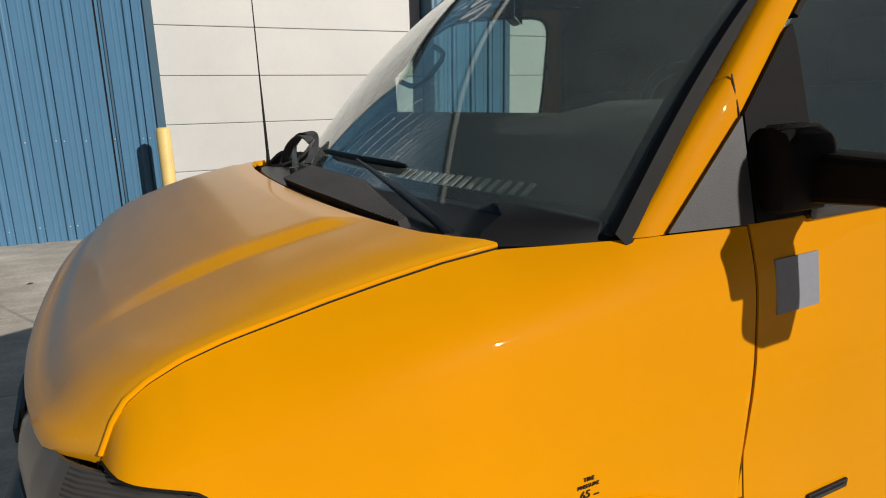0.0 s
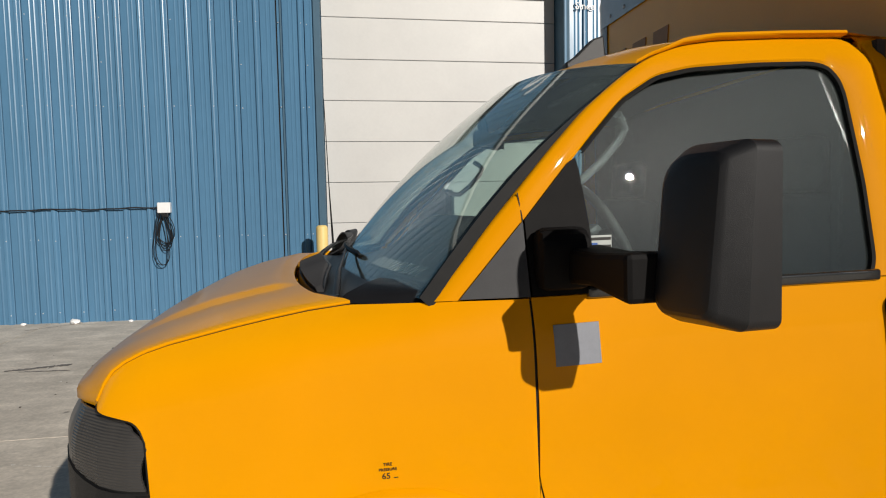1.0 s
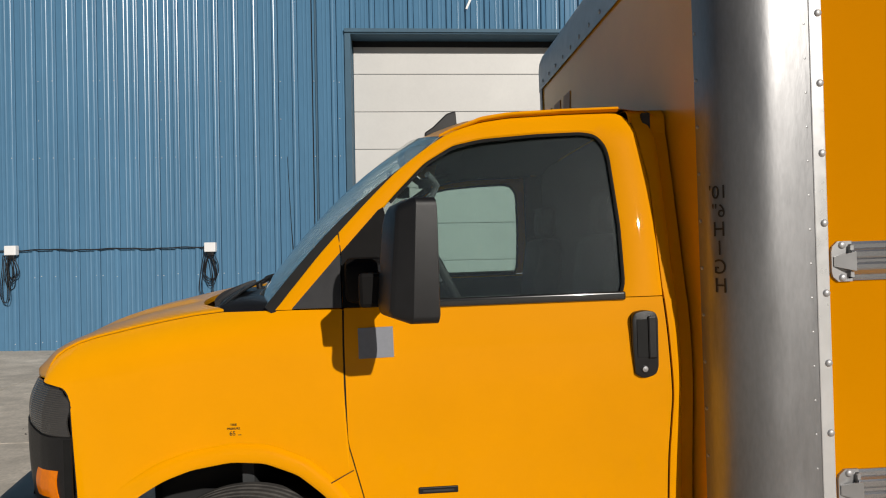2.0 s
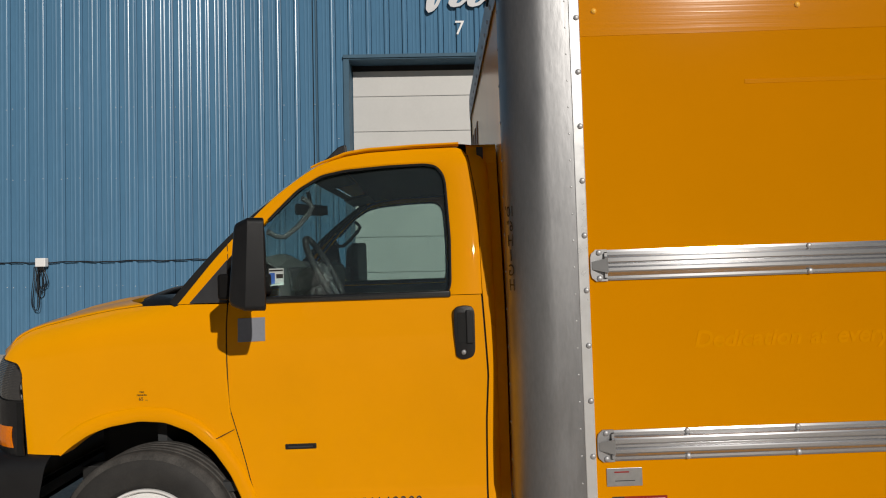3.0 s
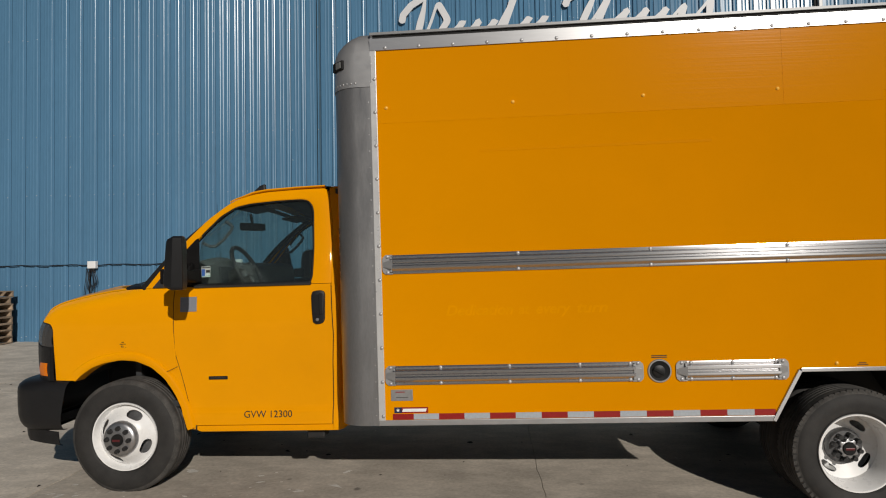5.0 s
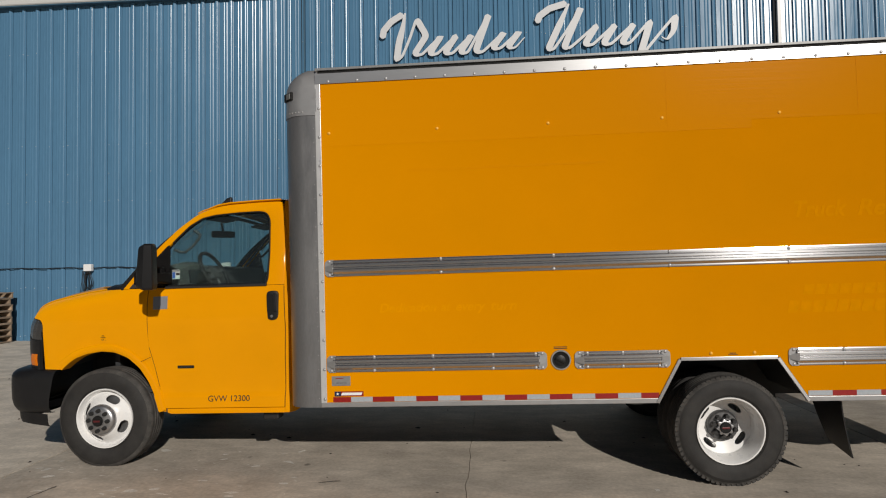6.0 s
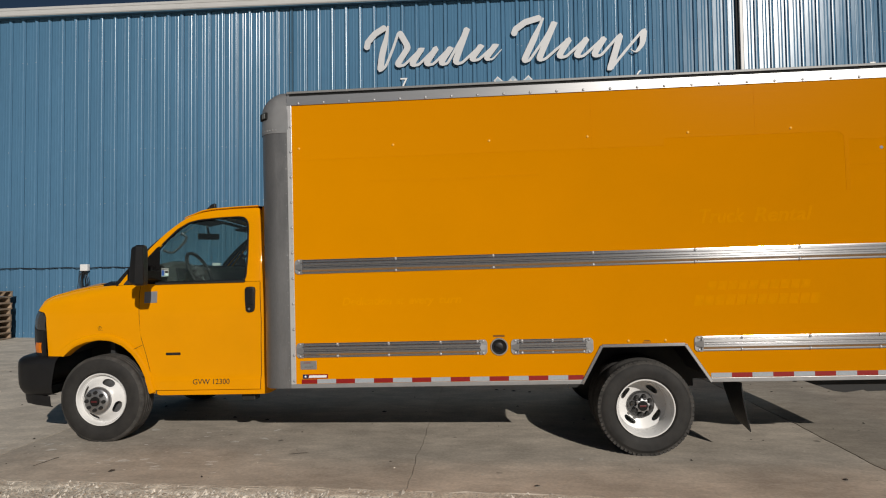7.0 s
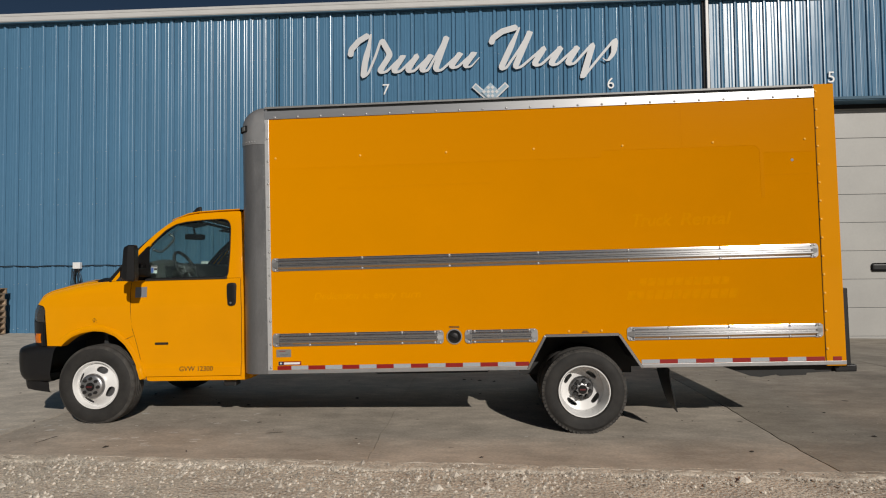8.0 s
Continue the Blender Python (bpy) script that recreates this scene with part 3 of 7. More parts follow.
def build_marks():
    rnd = random.Random(77)
    # worn painted lines
    lines = [((-2.415, 6.34), (-2.115, 4.506), 1.0), ((-2.115, 4.506), (-1.927, 3.644), 0.35), ((-2.60, 6.285), (-2.42, 6.35), 0.45), ((-2.42, 6.35), (-1.60, 6.47), 1.0), ((-2.40, 4.98), (-2.19, 5.02), 0.4), ((-2.19, 5.022), (-1.45, 5.17), 1.0), ((-2.13, 5.405), (-1.60, 5.38), 0.4), ((-2.20, 3.10), (-1.82, 2.995), 0.7), ((-0.62, 0.20), (0.05, 0.27), 0.55), ((-0.30, -0.20), (0.20, 0.12), 0.2)]
    verts, faces = [], []
    for (xa, ya), (xb, yb), keep in lines:
        ln_ = math.hypot(xb - xa, yb - ya)
        n = max(4, int(ln_ / 0.035))
        turn = math.atan2(yb - ya, xb - xa)
        for k in range(n):
            if rnd.random() > keep:
                continue
            t = (k + rnd.uniform(0.2, 0.8)) / n
            patch_faces(verts, faces, xa + (xb - xa) * t, ya + (yb - ya) * t + rnd.uniform(-0.006, 0.006), rnd.uniform(0.014, 0.032), rnd.uniform(0.2, 0.45), turn, rnd, 0.0025)
    me = bpy.data.meshes.new("floor_marking")
    me.from_pydata(verts, [], faces)
    me.materials.append(PALE)
    tagged(new("floor_marking", me), "worn white painted lines flaking off the concrete", "floor marking", kind="stuff")
    # pale flakes where the front wheel rolled
    verts, faces = [], []
    for k in range(130):
        patch_faces(verts, faces, rnd.gauss(0.35, 0.75), rnd.uniform(-0.55, 0.75), 0.008 + 0.06 * rnd.random() ** 3, rnd.uniform(0.2, 0.6), rnd.gauss(0.1, 0.3), rnd, 0.0022)
    for k in range(40):
        patch_faces(verts, faces, rnd.uniform(-4.5, 8), rnd.uniform(-0.4, 6.5), 0.006 + 0.02 * rnd.random() ** 3, rnd.uniform(0.3, 0.8), rnd.uniform(0, 3), rnd, 0.0022)
    me = bpy.data.meshes.new("pale_flakes")
    me.from_pydata(verts, [], faces)
    me.materials.append(PALE)
    tagged(new("pale_flakes", me), "pale flakes and scuffs on the concrete", "flakes", kind="stuff")
    # oil-dark drag marks
    verts, faces = [], []
    for xa, ya, xb, yb, w in ((-3.35, 5.50, -2.80, 5.66, 0.05), (-3.20, 5.45, -2.75, 5.42, 0.02), (-4.1, 7.6, -3.6, 8.0, 0.012), (-0.13, -0.36, -0.08, -0.15, 0.012), (1.75, 0.02, 1.86, 0.05, 0.015)):
        n = max(3, int(math.hypot(xb - xa, yb - ya) / 0.05))
        for k in range(n):
            t = (k + 0.5) / n
            patch_faces(verts, faces, xa + (xb - xa) * t, ya + (yb - ya) * t, 0.05, w / 0.05 * rnd.uniform(0.5, 1.2), math.atan2(yb - ya, xb - xa), rnd, 0.002 + 0.0001 * k)
    me = bpy.data.meshes.new("drag_marks")
    me.from_pydata(verts, [], faces)
    me.materials.append(STAIN)
    tagged(new("drag_marks", me), "dark drag marks and stains on the concrete", "stain", kind="stuff")
    # scraps blown against the wall
    for x, s in ((-3.66, 0.055), (-4.67, 0.05), (-4.30, 0.03), (-2.95, 0.025)):
        bm = bmesh.new()
        bmesh.ops.create_icosphere(bm, subdivisions=2, radius=s)
        for v in bm.verts:
            k = 1 + 0.35 * noise.noise(v.co * 40 + Vector((x, 0, 0)))
            v.co = Vector((v.co.x * 1.25 * k, v.co.y * 0.8 * k, v.co.z * 0.7 * k))
        ob = part("paper_scrap", moved(bm, x, 7.98, float(ground_z(x, 7.98)) + s * 0.55), BOX_WHITE)
        tagged(ob, "crumpled white scrap at the foot of the wall", "scrap", "wall scraps")


build_marks()

# ---- building ----
WY = 8.10            # face of the steel wall
WALL_TOP = 7.235
RIB = 0.3045
RIB0 = -5.045
DOORS = [(-0.26, 3.39), (4.68, 8.33), (9.33, 12.98)]
DOOR_TOP = 4.98
# two shallow stiffeners, then the tall rib with its sloping shoulder and lap
RIB_SHAPE = [(-0.226, 0.0), (-0.220, 0.0032), (-0.209, 0.0042), (-0.200, 0.0003), (-0.198, 0.0),
             (-0.168, 0.0), (-0.161, 0.0050), (-0.151, 0.0062), (-0.144, 0.0032), (-0.138, 0.0003), (-0.135, 0.0),
             (-0.096, 0.0), (-0.087, 0.024), (-0.082, 0.034), (-0.077, 0.0375), (-0.055, 0.038), (-0.050, 0.0363),
             (-0.045, 0.0345), (-0.040, 0.0323), (-0.036, 0.0301), (-0.032, 0.0270), (-0.027, 0.0200), (-0.017, 0.0060), (-0.0085, 0.0025)]
LAP = [(-0.0060, -0.030), (0.0045, -0.030), (0.0060, 0.0)]
FOLD = [(-0.0055, -0.020), (0.0025, -0.020), (0.0040, 0.0)]


def rib_profile(x0, x1):
    """Outline of the ribbed sheet, as (x, outward depth); every third rib is a lap."""
    out = [(x0, 0.0)]
    k = math.floor((x0 - RIB0) / RIB) - 1
    while True:
        c = RIB0 + k * RIB
        if c - 0.25 > x1:
            break
        for dx, d in RIB_SHAPE + (FOLD if k % 3 else LAP):
            if x0 + 0.002 < c + dx < x1 - 0.002:
                out.append((c + dx, d))
        k += 1
    out.append((x1, 0.0))
    return out


def wall_sheet(name, x0, x1, z0, z1, parent, lap=0.0):
    prof = rib_profile(x0, x1)
    pts = [[(x, WY - d - lap, z) for x, d in prof] for z in (z0, z1)]
    bm = grid_bm(pts)
    for f in bm.faces:
        if f.normal.y > 0:
            f.normal_flip()
    return part(name, bm, WALL_BLUE, parent)


def build_wall():
    wall = tagged(part("wall_north", box_bm(-22, 22, WY + 0.37, WY + 0.6, -0.6, WALL_TOP + 0.2), WALL_TRIM), "tall blue ribbed steel workshop wall", "wall", kind="structure")
    # sheets, three ribs wide
    spans = []
    x = -0.872
    while x > -21.5:
        spans.append((x - 3 * RIB, x, -0.3, WALL_TOP))
        x -= 3 * RIB
    edges = [-0.81] + [v for d in DOORS for v in d] + [21.0]
    for i in range(0, len(edges), 2):
        a, b = edges[i], edges[i + 1]
        x = a
        while x < b - 0.01:
            e = min(b, x + 3 * RIB)
            spans.append((x, e, -0.3, WALL_TOP))
            x = e
    for a, b in DOORS:
        x = a
        while x < b - 0.01:
            e = min(b, x + 3 * RIB)
            spans.append((x, e, DOOR_TOP + 0.02, WALL_TOP))
            x = e
    for k, (a, b, z0, z1) in enumerate(spans):
        wall_sheet("panel", a, b, z0, z1, wall, 0.0015 * (k % 2))
    # dark expansion joint with its trim
    part("joint", box_bm(-0.872, -0.852, WY + 0.005, WY + 0.05, -0.3, WALL_TOP), WALL_GAP, wall)
    part("joint_cover", box_bm(-0.852, -0.811, WY - 0.020, WY + 0.05, -0.3, WALL_TOP, 0.004), WALL_BLUE, wall)
    part("joint_trim", box_bm(-0.812, -0.79, WY - 0.04, WY + 0.01, -0.3, WALL_TOP, 0.004), WALL_TRIM, wall)
    # screw heads
    verts, faces = [], []
    rnd = random.Random(2)
    for z in (0.22, 1.22, 3.03, 3.62, 4.21, 6.2):
        for k, dx, out in [(k, -0.050, 0.036) for k in range(-52, 84)] + [(k, 0.030, 0.002) for k in range(-51, 84, 3)]:
            x = RIB0 + k * RIB + dx + rnd.uniform(-0.003, 0.003)
            if any(a - 0.05 < x < b + 0.05 for a, b in DOORS) and z < DOOR_TOP or rnd.random() < 0.12 or (z == 3.62 and dx < 0):
                continue
            b0 = len(verts)
            zz = z + rnd.uniform(-0.015, 0.015)
            for ux, uz in ((-1, -1), (1, -1), (1, 1), (-1, 1)):
                verts.append((x + ux * 0.0068, WY - out, zz + uz * 0.0068))
            verts.append((x, WY - out - 0.006, zz))
            for q in range(4):
                faces.append((b0 + q, b0 + (q + 1) % 4, b0 + 4))
    me = bpy.data.meshes.new("screw_heads")
    me.from_pydata(verts, [], faces)
    me.materials.append(GUTTER)
    o = new("screw_heads", me)
    o.parent = wall
    tagged(o, "small dull steel screw heads", kind="stuff")
    # eaves: gutter, dark soffit
    gut = tagged(part("gutter", prism_bm([(7.960, 7.225), (7.945, 7.245), (7.945, 7.300), (7.952, 7.306), (7.952, 7.345), (7.943, 7.352), (7.940, 7.400), (7.948, 7.410), (7.99, 7.410), (8.01, 7.39), (8.45, 7.43), (8.45, 7.225)], -22, 22, axes="yz"), GUTTER), "long white steel gutter along the eaves", "gutter", kind="structure")
    part("soffit", box_bm(-22, 22, 7.965, WY + 0.3, 7.200, 7.222), WALL_TRIM, gut)
    # roof slope
    tagged(part("roof", prism_bm([(8.02, 7.415), (20.0, 9.05), (20.0, 8.85), (8.45, 7.30)], -22, 22, axes="yz"), GUTTER), "pale low-pitched steel roof", "roof", kind="structure")
    # rest of the shell
    tagged(part("wall_west", box_bm(-22.2, -22, WY + 0.3, 20, -0.6, 8.4), WALL_BLUE), "plain blue steel end wall", "wall", kind="structure")
    tagged(part("wall_east", box_bm(22, 22.2, WY + 0.3, 20, -0.6, 8.4), WALL_BLUE), "plain blue steel end wall", "wall", kind="structure")
    tagged(part("wall_back", box_bm(-22.2, 22.2, 19.9, 20.1, -0.6, 9.0), WALL_BLUE), "plain blue steel rear wall", "wall", kind="structure")
    # downspout between bays
    ds = tagged(part("downspout", box_bm(8.555, 8.62, WY - 0.10, WY - 0.036, 0.15, 7.215, 0.008), GUTTER), "square white downspout on the blue wall", "downspout", kind="structure")
    # raised dark strip standing in for the shaded gap beside the pipe
    part("shadow_gap", box_bm(8.50, 8.552, WY - 0.045, WY - 0.034, 0.15, WALL_TOP), WALL_GAP, ds)


build_wall()


def build_garage(i, x0, x1):
    d = tagged(new("door_%d" % i), "closed white sectional overhead door in a blue steel frame", "garage door", kind="structure")
    y = WY + 0.35
    joints = [-0.4, 0.13, 0.742, 1.355, 1.967, 2.58, 3.192, 3.805, 4.42, 4.97]
    if i == 5:
        joints = [j - 0.2 for j in joints[:-1]] + [4.83, 4.97]
    for a, b in zip(joints, joints[1:]):
        bm = prism_bm([(a + 0.003, y + 0.045), (a + 0.003, y + 0.004), (a + 0.010, y), (b - 0.014, y), (b - 0.006, y + 0.004), (b - 0.003, y + 0.014), (b - 0.003, y + 0.045)], x0 + 0.02, x1 - 0.02, axes="yz")
        for v in bm.verts:
            v.co = (v.co.x, v.co.z, v.co.y)
        bmesh.ops.recalc_face_normals(bm, faces=bm.faces)
        part("door_section", bm, DOOR_GREY if i == 5 else DOOR_WHITE, d)
    for xa, xb in ((x0 - 0.09, x0 + 0.004), (x1 - 0.004, x1 + 0.09)):
        part("jamb", box_bm(xa, xb, WY - 0.036, WY + 0.36, -0.3, DOOR_TOP + 0.03, 0.004), WALL_TRIM, d)
    part("header", box_bm(x0 + 0.004, x1 - 0.004, WY - 0.036, WY + 0.36, DOOR_TOP - 0.03, DOOR_TOP + 0.03, 0.004), WALL_TRIM, d)
    part("header_lip", box_bm(x0 - 0.09, x1 + 0.09, WY - 0.06, WY - 0.034, DOOR_TOP - 0.01, DOOR_TOP + 0.05, 0.004), WALL_TRIM, d)
    part("head_seal", box_bm(x0 + 0.01, x1 - 0.01, y - 0.03, y - 0.004, 4.86, 4.955), WALL_GAP, d)
    if i == 5:
        part("lift_handle", box_bm(x0 + 2.74, x0 + 3.10, y - 0.03, y + 0.01, 1.32, 1.50, 0.05, 3), PLASTIC, d, "black recessed lift handle")
    return d


for _i, (_a, _b) in zip((7, 6, 5), DOORS):
    build_garage(_i, _a, _b)


def build_signs():
    # bay numbers
    for ch, x in (("7", 1.62), ("6", 6.53), ("5", 11.15)):
        tagged(part("bay_number", moved(text_bm(ch, 0.34, 0.006), x, WY - 0.045, 5.34), WHITE), "white bay number fixed to the blue wall", "number sign", "bay numbers")
    sm = empty("small_sign", "small white lettered line on the blue wall", "sign")
    part("word", moved(text_bm("Since", 0.15, 0.006), 3.72, WY - 0.045, 4.53), WHITE, sm)
    part("word", moved(text_bm("1939", 0.15, 0.006), 4.12, WY - 0.045, 4.53), WHITE, sm)
    # crossed emblem
    em = empty("wall_emblem", "white crossed emblem with a chequered middle on the blue wall", "sign")
    for s in (-1, 1):
        m = Matrix.Translation((3.93, WY - 0.052 - 0.012 * (s > 0), 5.15)) @ Matrix.Rotation(radians(47 * s), 4, "Y")
        arm = part("arm", turned(box_bm(-0.066, 0.066, -0.006, 0.006, -0.50, 0.50, 0.003), m), SIGN_WHITE, em)
        part("arm_inlay", turned(box_bm(-0.036, 0.036, -0.009, -0.005, -0.47, 0.47), m), SIGN_BACK, arm, "pale blue inlay")
    for i in range(4):
        for j in range(4):
            if (i + j) % 2 == 0:
                m = Matrix.Translation((3.93, WY - 0.082, 5.33)) @ Matrix.Rotation(radians(45), 4, "Y")
                part("check", turned(box_bm(-0.13 + 0.065 * i, -0.07 + 0.065 * i, -0.004, 0.004, -0.13 + 0.065 * j, -0.07 + 0.065 * j), m), SIGN_WHITE, em)
    part("backing", turned(box_bm(-0.145, 0.145, -0.003, 0.003, -0.145, 0.145), Matrix.Translation((3.93, WY - 0.076, 5.33)) @ Matrix.Rotation(radians(45), 4, "Y")), SIGN_BACK, em)
    # flowing sign: two long ribbons and two flags, as a broad pen would wave them
    sg = empty("wall_sign", "large flowing white ribbon sign on the blue wall", "sign")

    def ribbon(pts, down, rise, y0):
        p = smooth_line(pts, 16 * len(pts))
        n = len(p)
        rows = []
        for i in range(n):
            d = p[min(i + 1, n - 1)] - p[max(i - 1, 0)]
            d = d / (np.hypot(*d) + 1e-9)
            t = i / (n - 1)
            k = max(0.0, -d[1]) ** 0.7
            w = (rise + (down - rise) * k) * min(1, 0.3 + 14 * min(t, 1 - t))
            nn = np.array((-d[1], d[0])) * w / 2
            y = y0 - 0.014 * t
            q, r = p[i] + nn, p[i] - nn
            rows.append([(q[0], y - 0.010, q[1]), (q[0], y + 0.010, q[1]), (r[0], y + 0.010, r[1]), (r[0], y - 0.010, r[1])])
        bm = grid_bm(rows, close_u=True)
        bmesh.ops.holes_fill(bm, edges=bm.edges)
        bmesh.ops.recalc_face_normals(bm, faces=bm.faces)
        part("ribbon", bm, SIGN_WHITE, sg)

    def waves(x, base, high, n, pitch, lean=0.30):
        """Slanted humps, thick down and thin up."""
        out = []
        for k in range(n):
            out += [(x + k * pitch + lean * 0.9, base + high), (x + k * pitch + 0.02, base + 0.03), (x + k * pitch + 0.16, base)]
        return out

    y = WY - 0.056
    ribbon([(0.83, 6.20), (0.86, 6.36), (1.02, 6.54), (1.26, 6.68)], 0.06, 0.13, y)
    ribbon([(1.30, 6.70), (1.26, 6.45), (1.16, 6.05), (1.12, 5.72), (1.24, 5.82), (1.40, 6.20), (1.53, 6.58)] + waves(1.46, 5.82, 0.40, 4, 0.31) + [(3.00, 6.62), (2.72, 5.86), (2.84, 5.82)] + waves(3.04, 5.88, 0.36, 2, 0.30) + [(3.70, 6.10)], 0.135, 0.055, y - 0.004)
    ribbon([(3.95, 6.38), (4.00, 6.52), (4.20, 6.66), (4.54, 6.75)], 0.06, 0.13, y)
    ribbon([(4.58, 6.74), (4.38, 6.30), (4.16, 5.84), (4.26, 5.82), (4.56, 6.24), (4.83, 6.68), (4.62, 6.20), (4.47, 5.86), (4.58, 5.84)] + waves(4.86, 5.88, 0.42, 3, 0.36) + [(6.16, 6.34), (6.06, 6.00), (5.92, 5.56), (6.06, 5.74), (6.36, 6.10), (6.64, 6.42), (6.60, 6.10), (6.46, 5.92), (6.36, 6.00)], 0.135, 0.055, y - 0.004)


build_signs()


def build_outlet(x, coil_r, seed):
    rnd = random.Random(seed)
    z = 1.62
    ob = empty("outlet_box", "white weatherproof outlet box on the blue wall", "outlet", "wall outlets")
    part("housing", box_bm(x - 0.085, x + 0.085, WY - 0.13, WY - 0.034, z - 0.06, z + 0.085, 0.012), BOX_WHITE, ob)
    part("plug", box_bm(x - 0.04, x + 0.05, WY - 0.11, WY - 0.05, z - 0.12, z - 0.062, 0.01), PLASTIC, ob, "black plug")
    co = empty("extension_cord", "coiled black extension cord hanging under the outlet", "cable", "wall cords")
    for k in range(7):
        w = coil_r * rnd.uniform(0.65, 1.0)
        h = 0.42 * rnd.uniform(0.75, 1.25) if k < 5 else 0.72
        cx = x + rnd.uniform(-0.04, 0.05) - (0.06 if k >= 5 else 0)
        pts = []
        for a in np.linspace(0, 2 * math.pi, 33):
            q = math.sin(a / 2) ** 2
            pts.append((cx + w * math.sin(a) * (0.35 + 0.65 * q) + 0.008 * math.sin(3 * a + k), WY - 0.05 - 0.012 * k - 0.01 * math.sin(a), z - 0.06 - h * q))
        part("cord_loop", tube_bm(pts, 0.006, 6, cap=False), CABLE, co, smooth=60)


build_outlet(-2.45, 0.16, 3)
build_outlet(-5.40, 0.11, 8)
_pts = [(x, WY - 0.047 + 0.006 * math.sin(x * 9), 1.632 + 0.007 * math.sin(x * 6.1) + 0.004 * math.sin(x * 17)) for x in np.linspace(-20, -2.54, 180)]
tagged(part("conduit", tube_bm(_pts, 0.010, 8), CABLE, smooth=60), "thin black cable run along the blue wall", "cable")


def build_bollard():
    b = empty("bollard", "pale yellow steel bollard beside the white overhead door", "bollard")
    x, y = -0.31, 7.62
    part("post", moved(turned(lathe_bm([(0.0001, 1.33), (0.05, 1.33), (0.072, 1.315), (0.08, 1.29), (0.08, -0.15)], 28), Matrix.Rotation(radians(90), 4, "X")), x, y, 0.02), BOLLARD, b, smooth=40)
    part("base_ring", moved(turned(lathe_bm([(0.081, 0.0), (0.10, 0.0), (0.105, 0.02), (0.081, 0.03)], 24), Matrix.Rotation(radians(90), 4, "X")), x, y, 0.03), ALU_DULL, b, smooth=40)


build_bollard()


def pallet_bm_parts(parent):
    """1.2 by 1.0 m pallet, its base at z = 0."""
    for y in (-0.47, 0.0, 0.47):
        part("stringer", box_bm(-0.6, 0.6, y - 0.02, y + 0.02, 0.018, 0.108, 0.003, 1), WOOD, parent)
    for z0 in (0.0, 0.110):
        n = 7 if z0 else 4
        for k in range(n):
            x = -0.55 + 1.1 * k / (n - 1)
            part("board", box_bm(x - 0.05, x + 0.05, -0.5, 0.5, z0, z0 + 0.017, 0.002, 1), WOOD, parent)


def build_pallets():
    first = empty("pallet", "weathered wooden pallet in a stack against the blue wall", "pallet", "stacked pallets")
    pallet_bm_parts(first)
    rnd = random.Random(9)
    m0 = pose(-7.50, 7.32, float(ground_z(-7.7, 7.3)) + 0.005, 0, 0, 2)
    first.matrix_basis = m0
    for k in range(1, 8):
        copy_thing(first, pose(-7.50 + rnd.uniform(-0.03, 0.03), 7.32 + rnd.uniform(-0.03, 0.03), float(ground_z(-7.7, 7.3)) + 0.005 + 0.1275 * k, 0, 0, rnd.uniform(-2.5, 2.5)))


build_pallets()


# ---- box truck ----
RAKE = 0.9                      # the truck stands a little higher at the rear
C = 1.275                       # its centre line
BW2 = 2 * C
truck = empty("box_truck", "yellow box truck parked on concrete before the blue wall", "truck")
truck.rotation_euler = (0, -radians(RAKE), 0)


def both(name, build, material, parent, label="", smooth=False, kids=None):
    """The same part on the near and the far side."""
    out = []
    for far in (False, True):
        bm = build()
        out.append(part(name, mirror_bm(bm, C) if far else bm, material, parent, label, smooth))
    return out


# side of the body
BASE_Z = [0.38, 0.44, 0.535, 0.56, 0.70, 0.80, 0.92, 1.00, 1.06, 1.12, 1.22, 1.40]
BASE_Y = [0.292, 0.266, 0.262, 0.274, 0.271, 0.264, 0.253, 0.246, 0.2415, 0.2405, 0.246, 0.255]
SHUT = [(-0.637, 1.157), (-0.617, 1.200), (-0.600, 1.223), (-0.572, 1.243), (-0.529, 1.263), (-0.472, 1.280), (-0.411, 1.293), (-0.331, 1.310), (-0.245, 1.326), (-0.152, 1.341), (-0.053, 1.351)]
SX, SZ = np.array(SHUT).T
BELT = 1.357


def top_z(x):
    return float(np.interp(x, np.r_[SX, 0.137], np.r_[SZ, BELT]))


def top_y(x):
    return float(np.interp(x, [-0.64, -0.06, 0.03, 0.12, 0.21, 0.36, 0.60, 1.5], [0.404, 0.400, 0.358, 0.320, 0.300, 0.278, 0.266, 0.266]))


def side_y(x, z):
    base = float(np.interp(z, BASE_Z, BASE_Y))
    nose = 0.42 * max(0.0, -0.17 - x) ** 2
    zt = top_z(x)
    t = min(1.0, max(0.0, (z - (zt - 0.15)) / 0.15))
    kick = 0.10 * max(0.0, 0.575 - z) * min(1.0, max(0.0, (x - 0.40) / 0.06))
    return base - kick + nose + max(0.0, top_y(x) - base - nose) * t ** float(np.interp(x, [0.0, 0.45], [3.4, 2.0]))


LIP = [(-0.352, 0.750), (-0.30, 0.790), (-0.212, 0.843), (-0.124, 0.874), (0.0, 0.893), (0.106, 0.884), (0.21, 0.839), (0.298, 0.759), (0.366, 0.653), (0.416, 0.536), (0.452, 0.425)]
LX, LZ = np.array(LIP).T
SEAM_Z = [0.437, 0.61, 0.765, 0.93, 1.36]
SEAM_X = [0.500, 0.440, 0.405, 0.365, 0.362]
REAR_Z = [0.45, 0.84, 1.03, 1.40, 1.75, 1.97]
REAR_X = [1.416, 1.424, 1.436, 1.421, 1.421, 1.389]


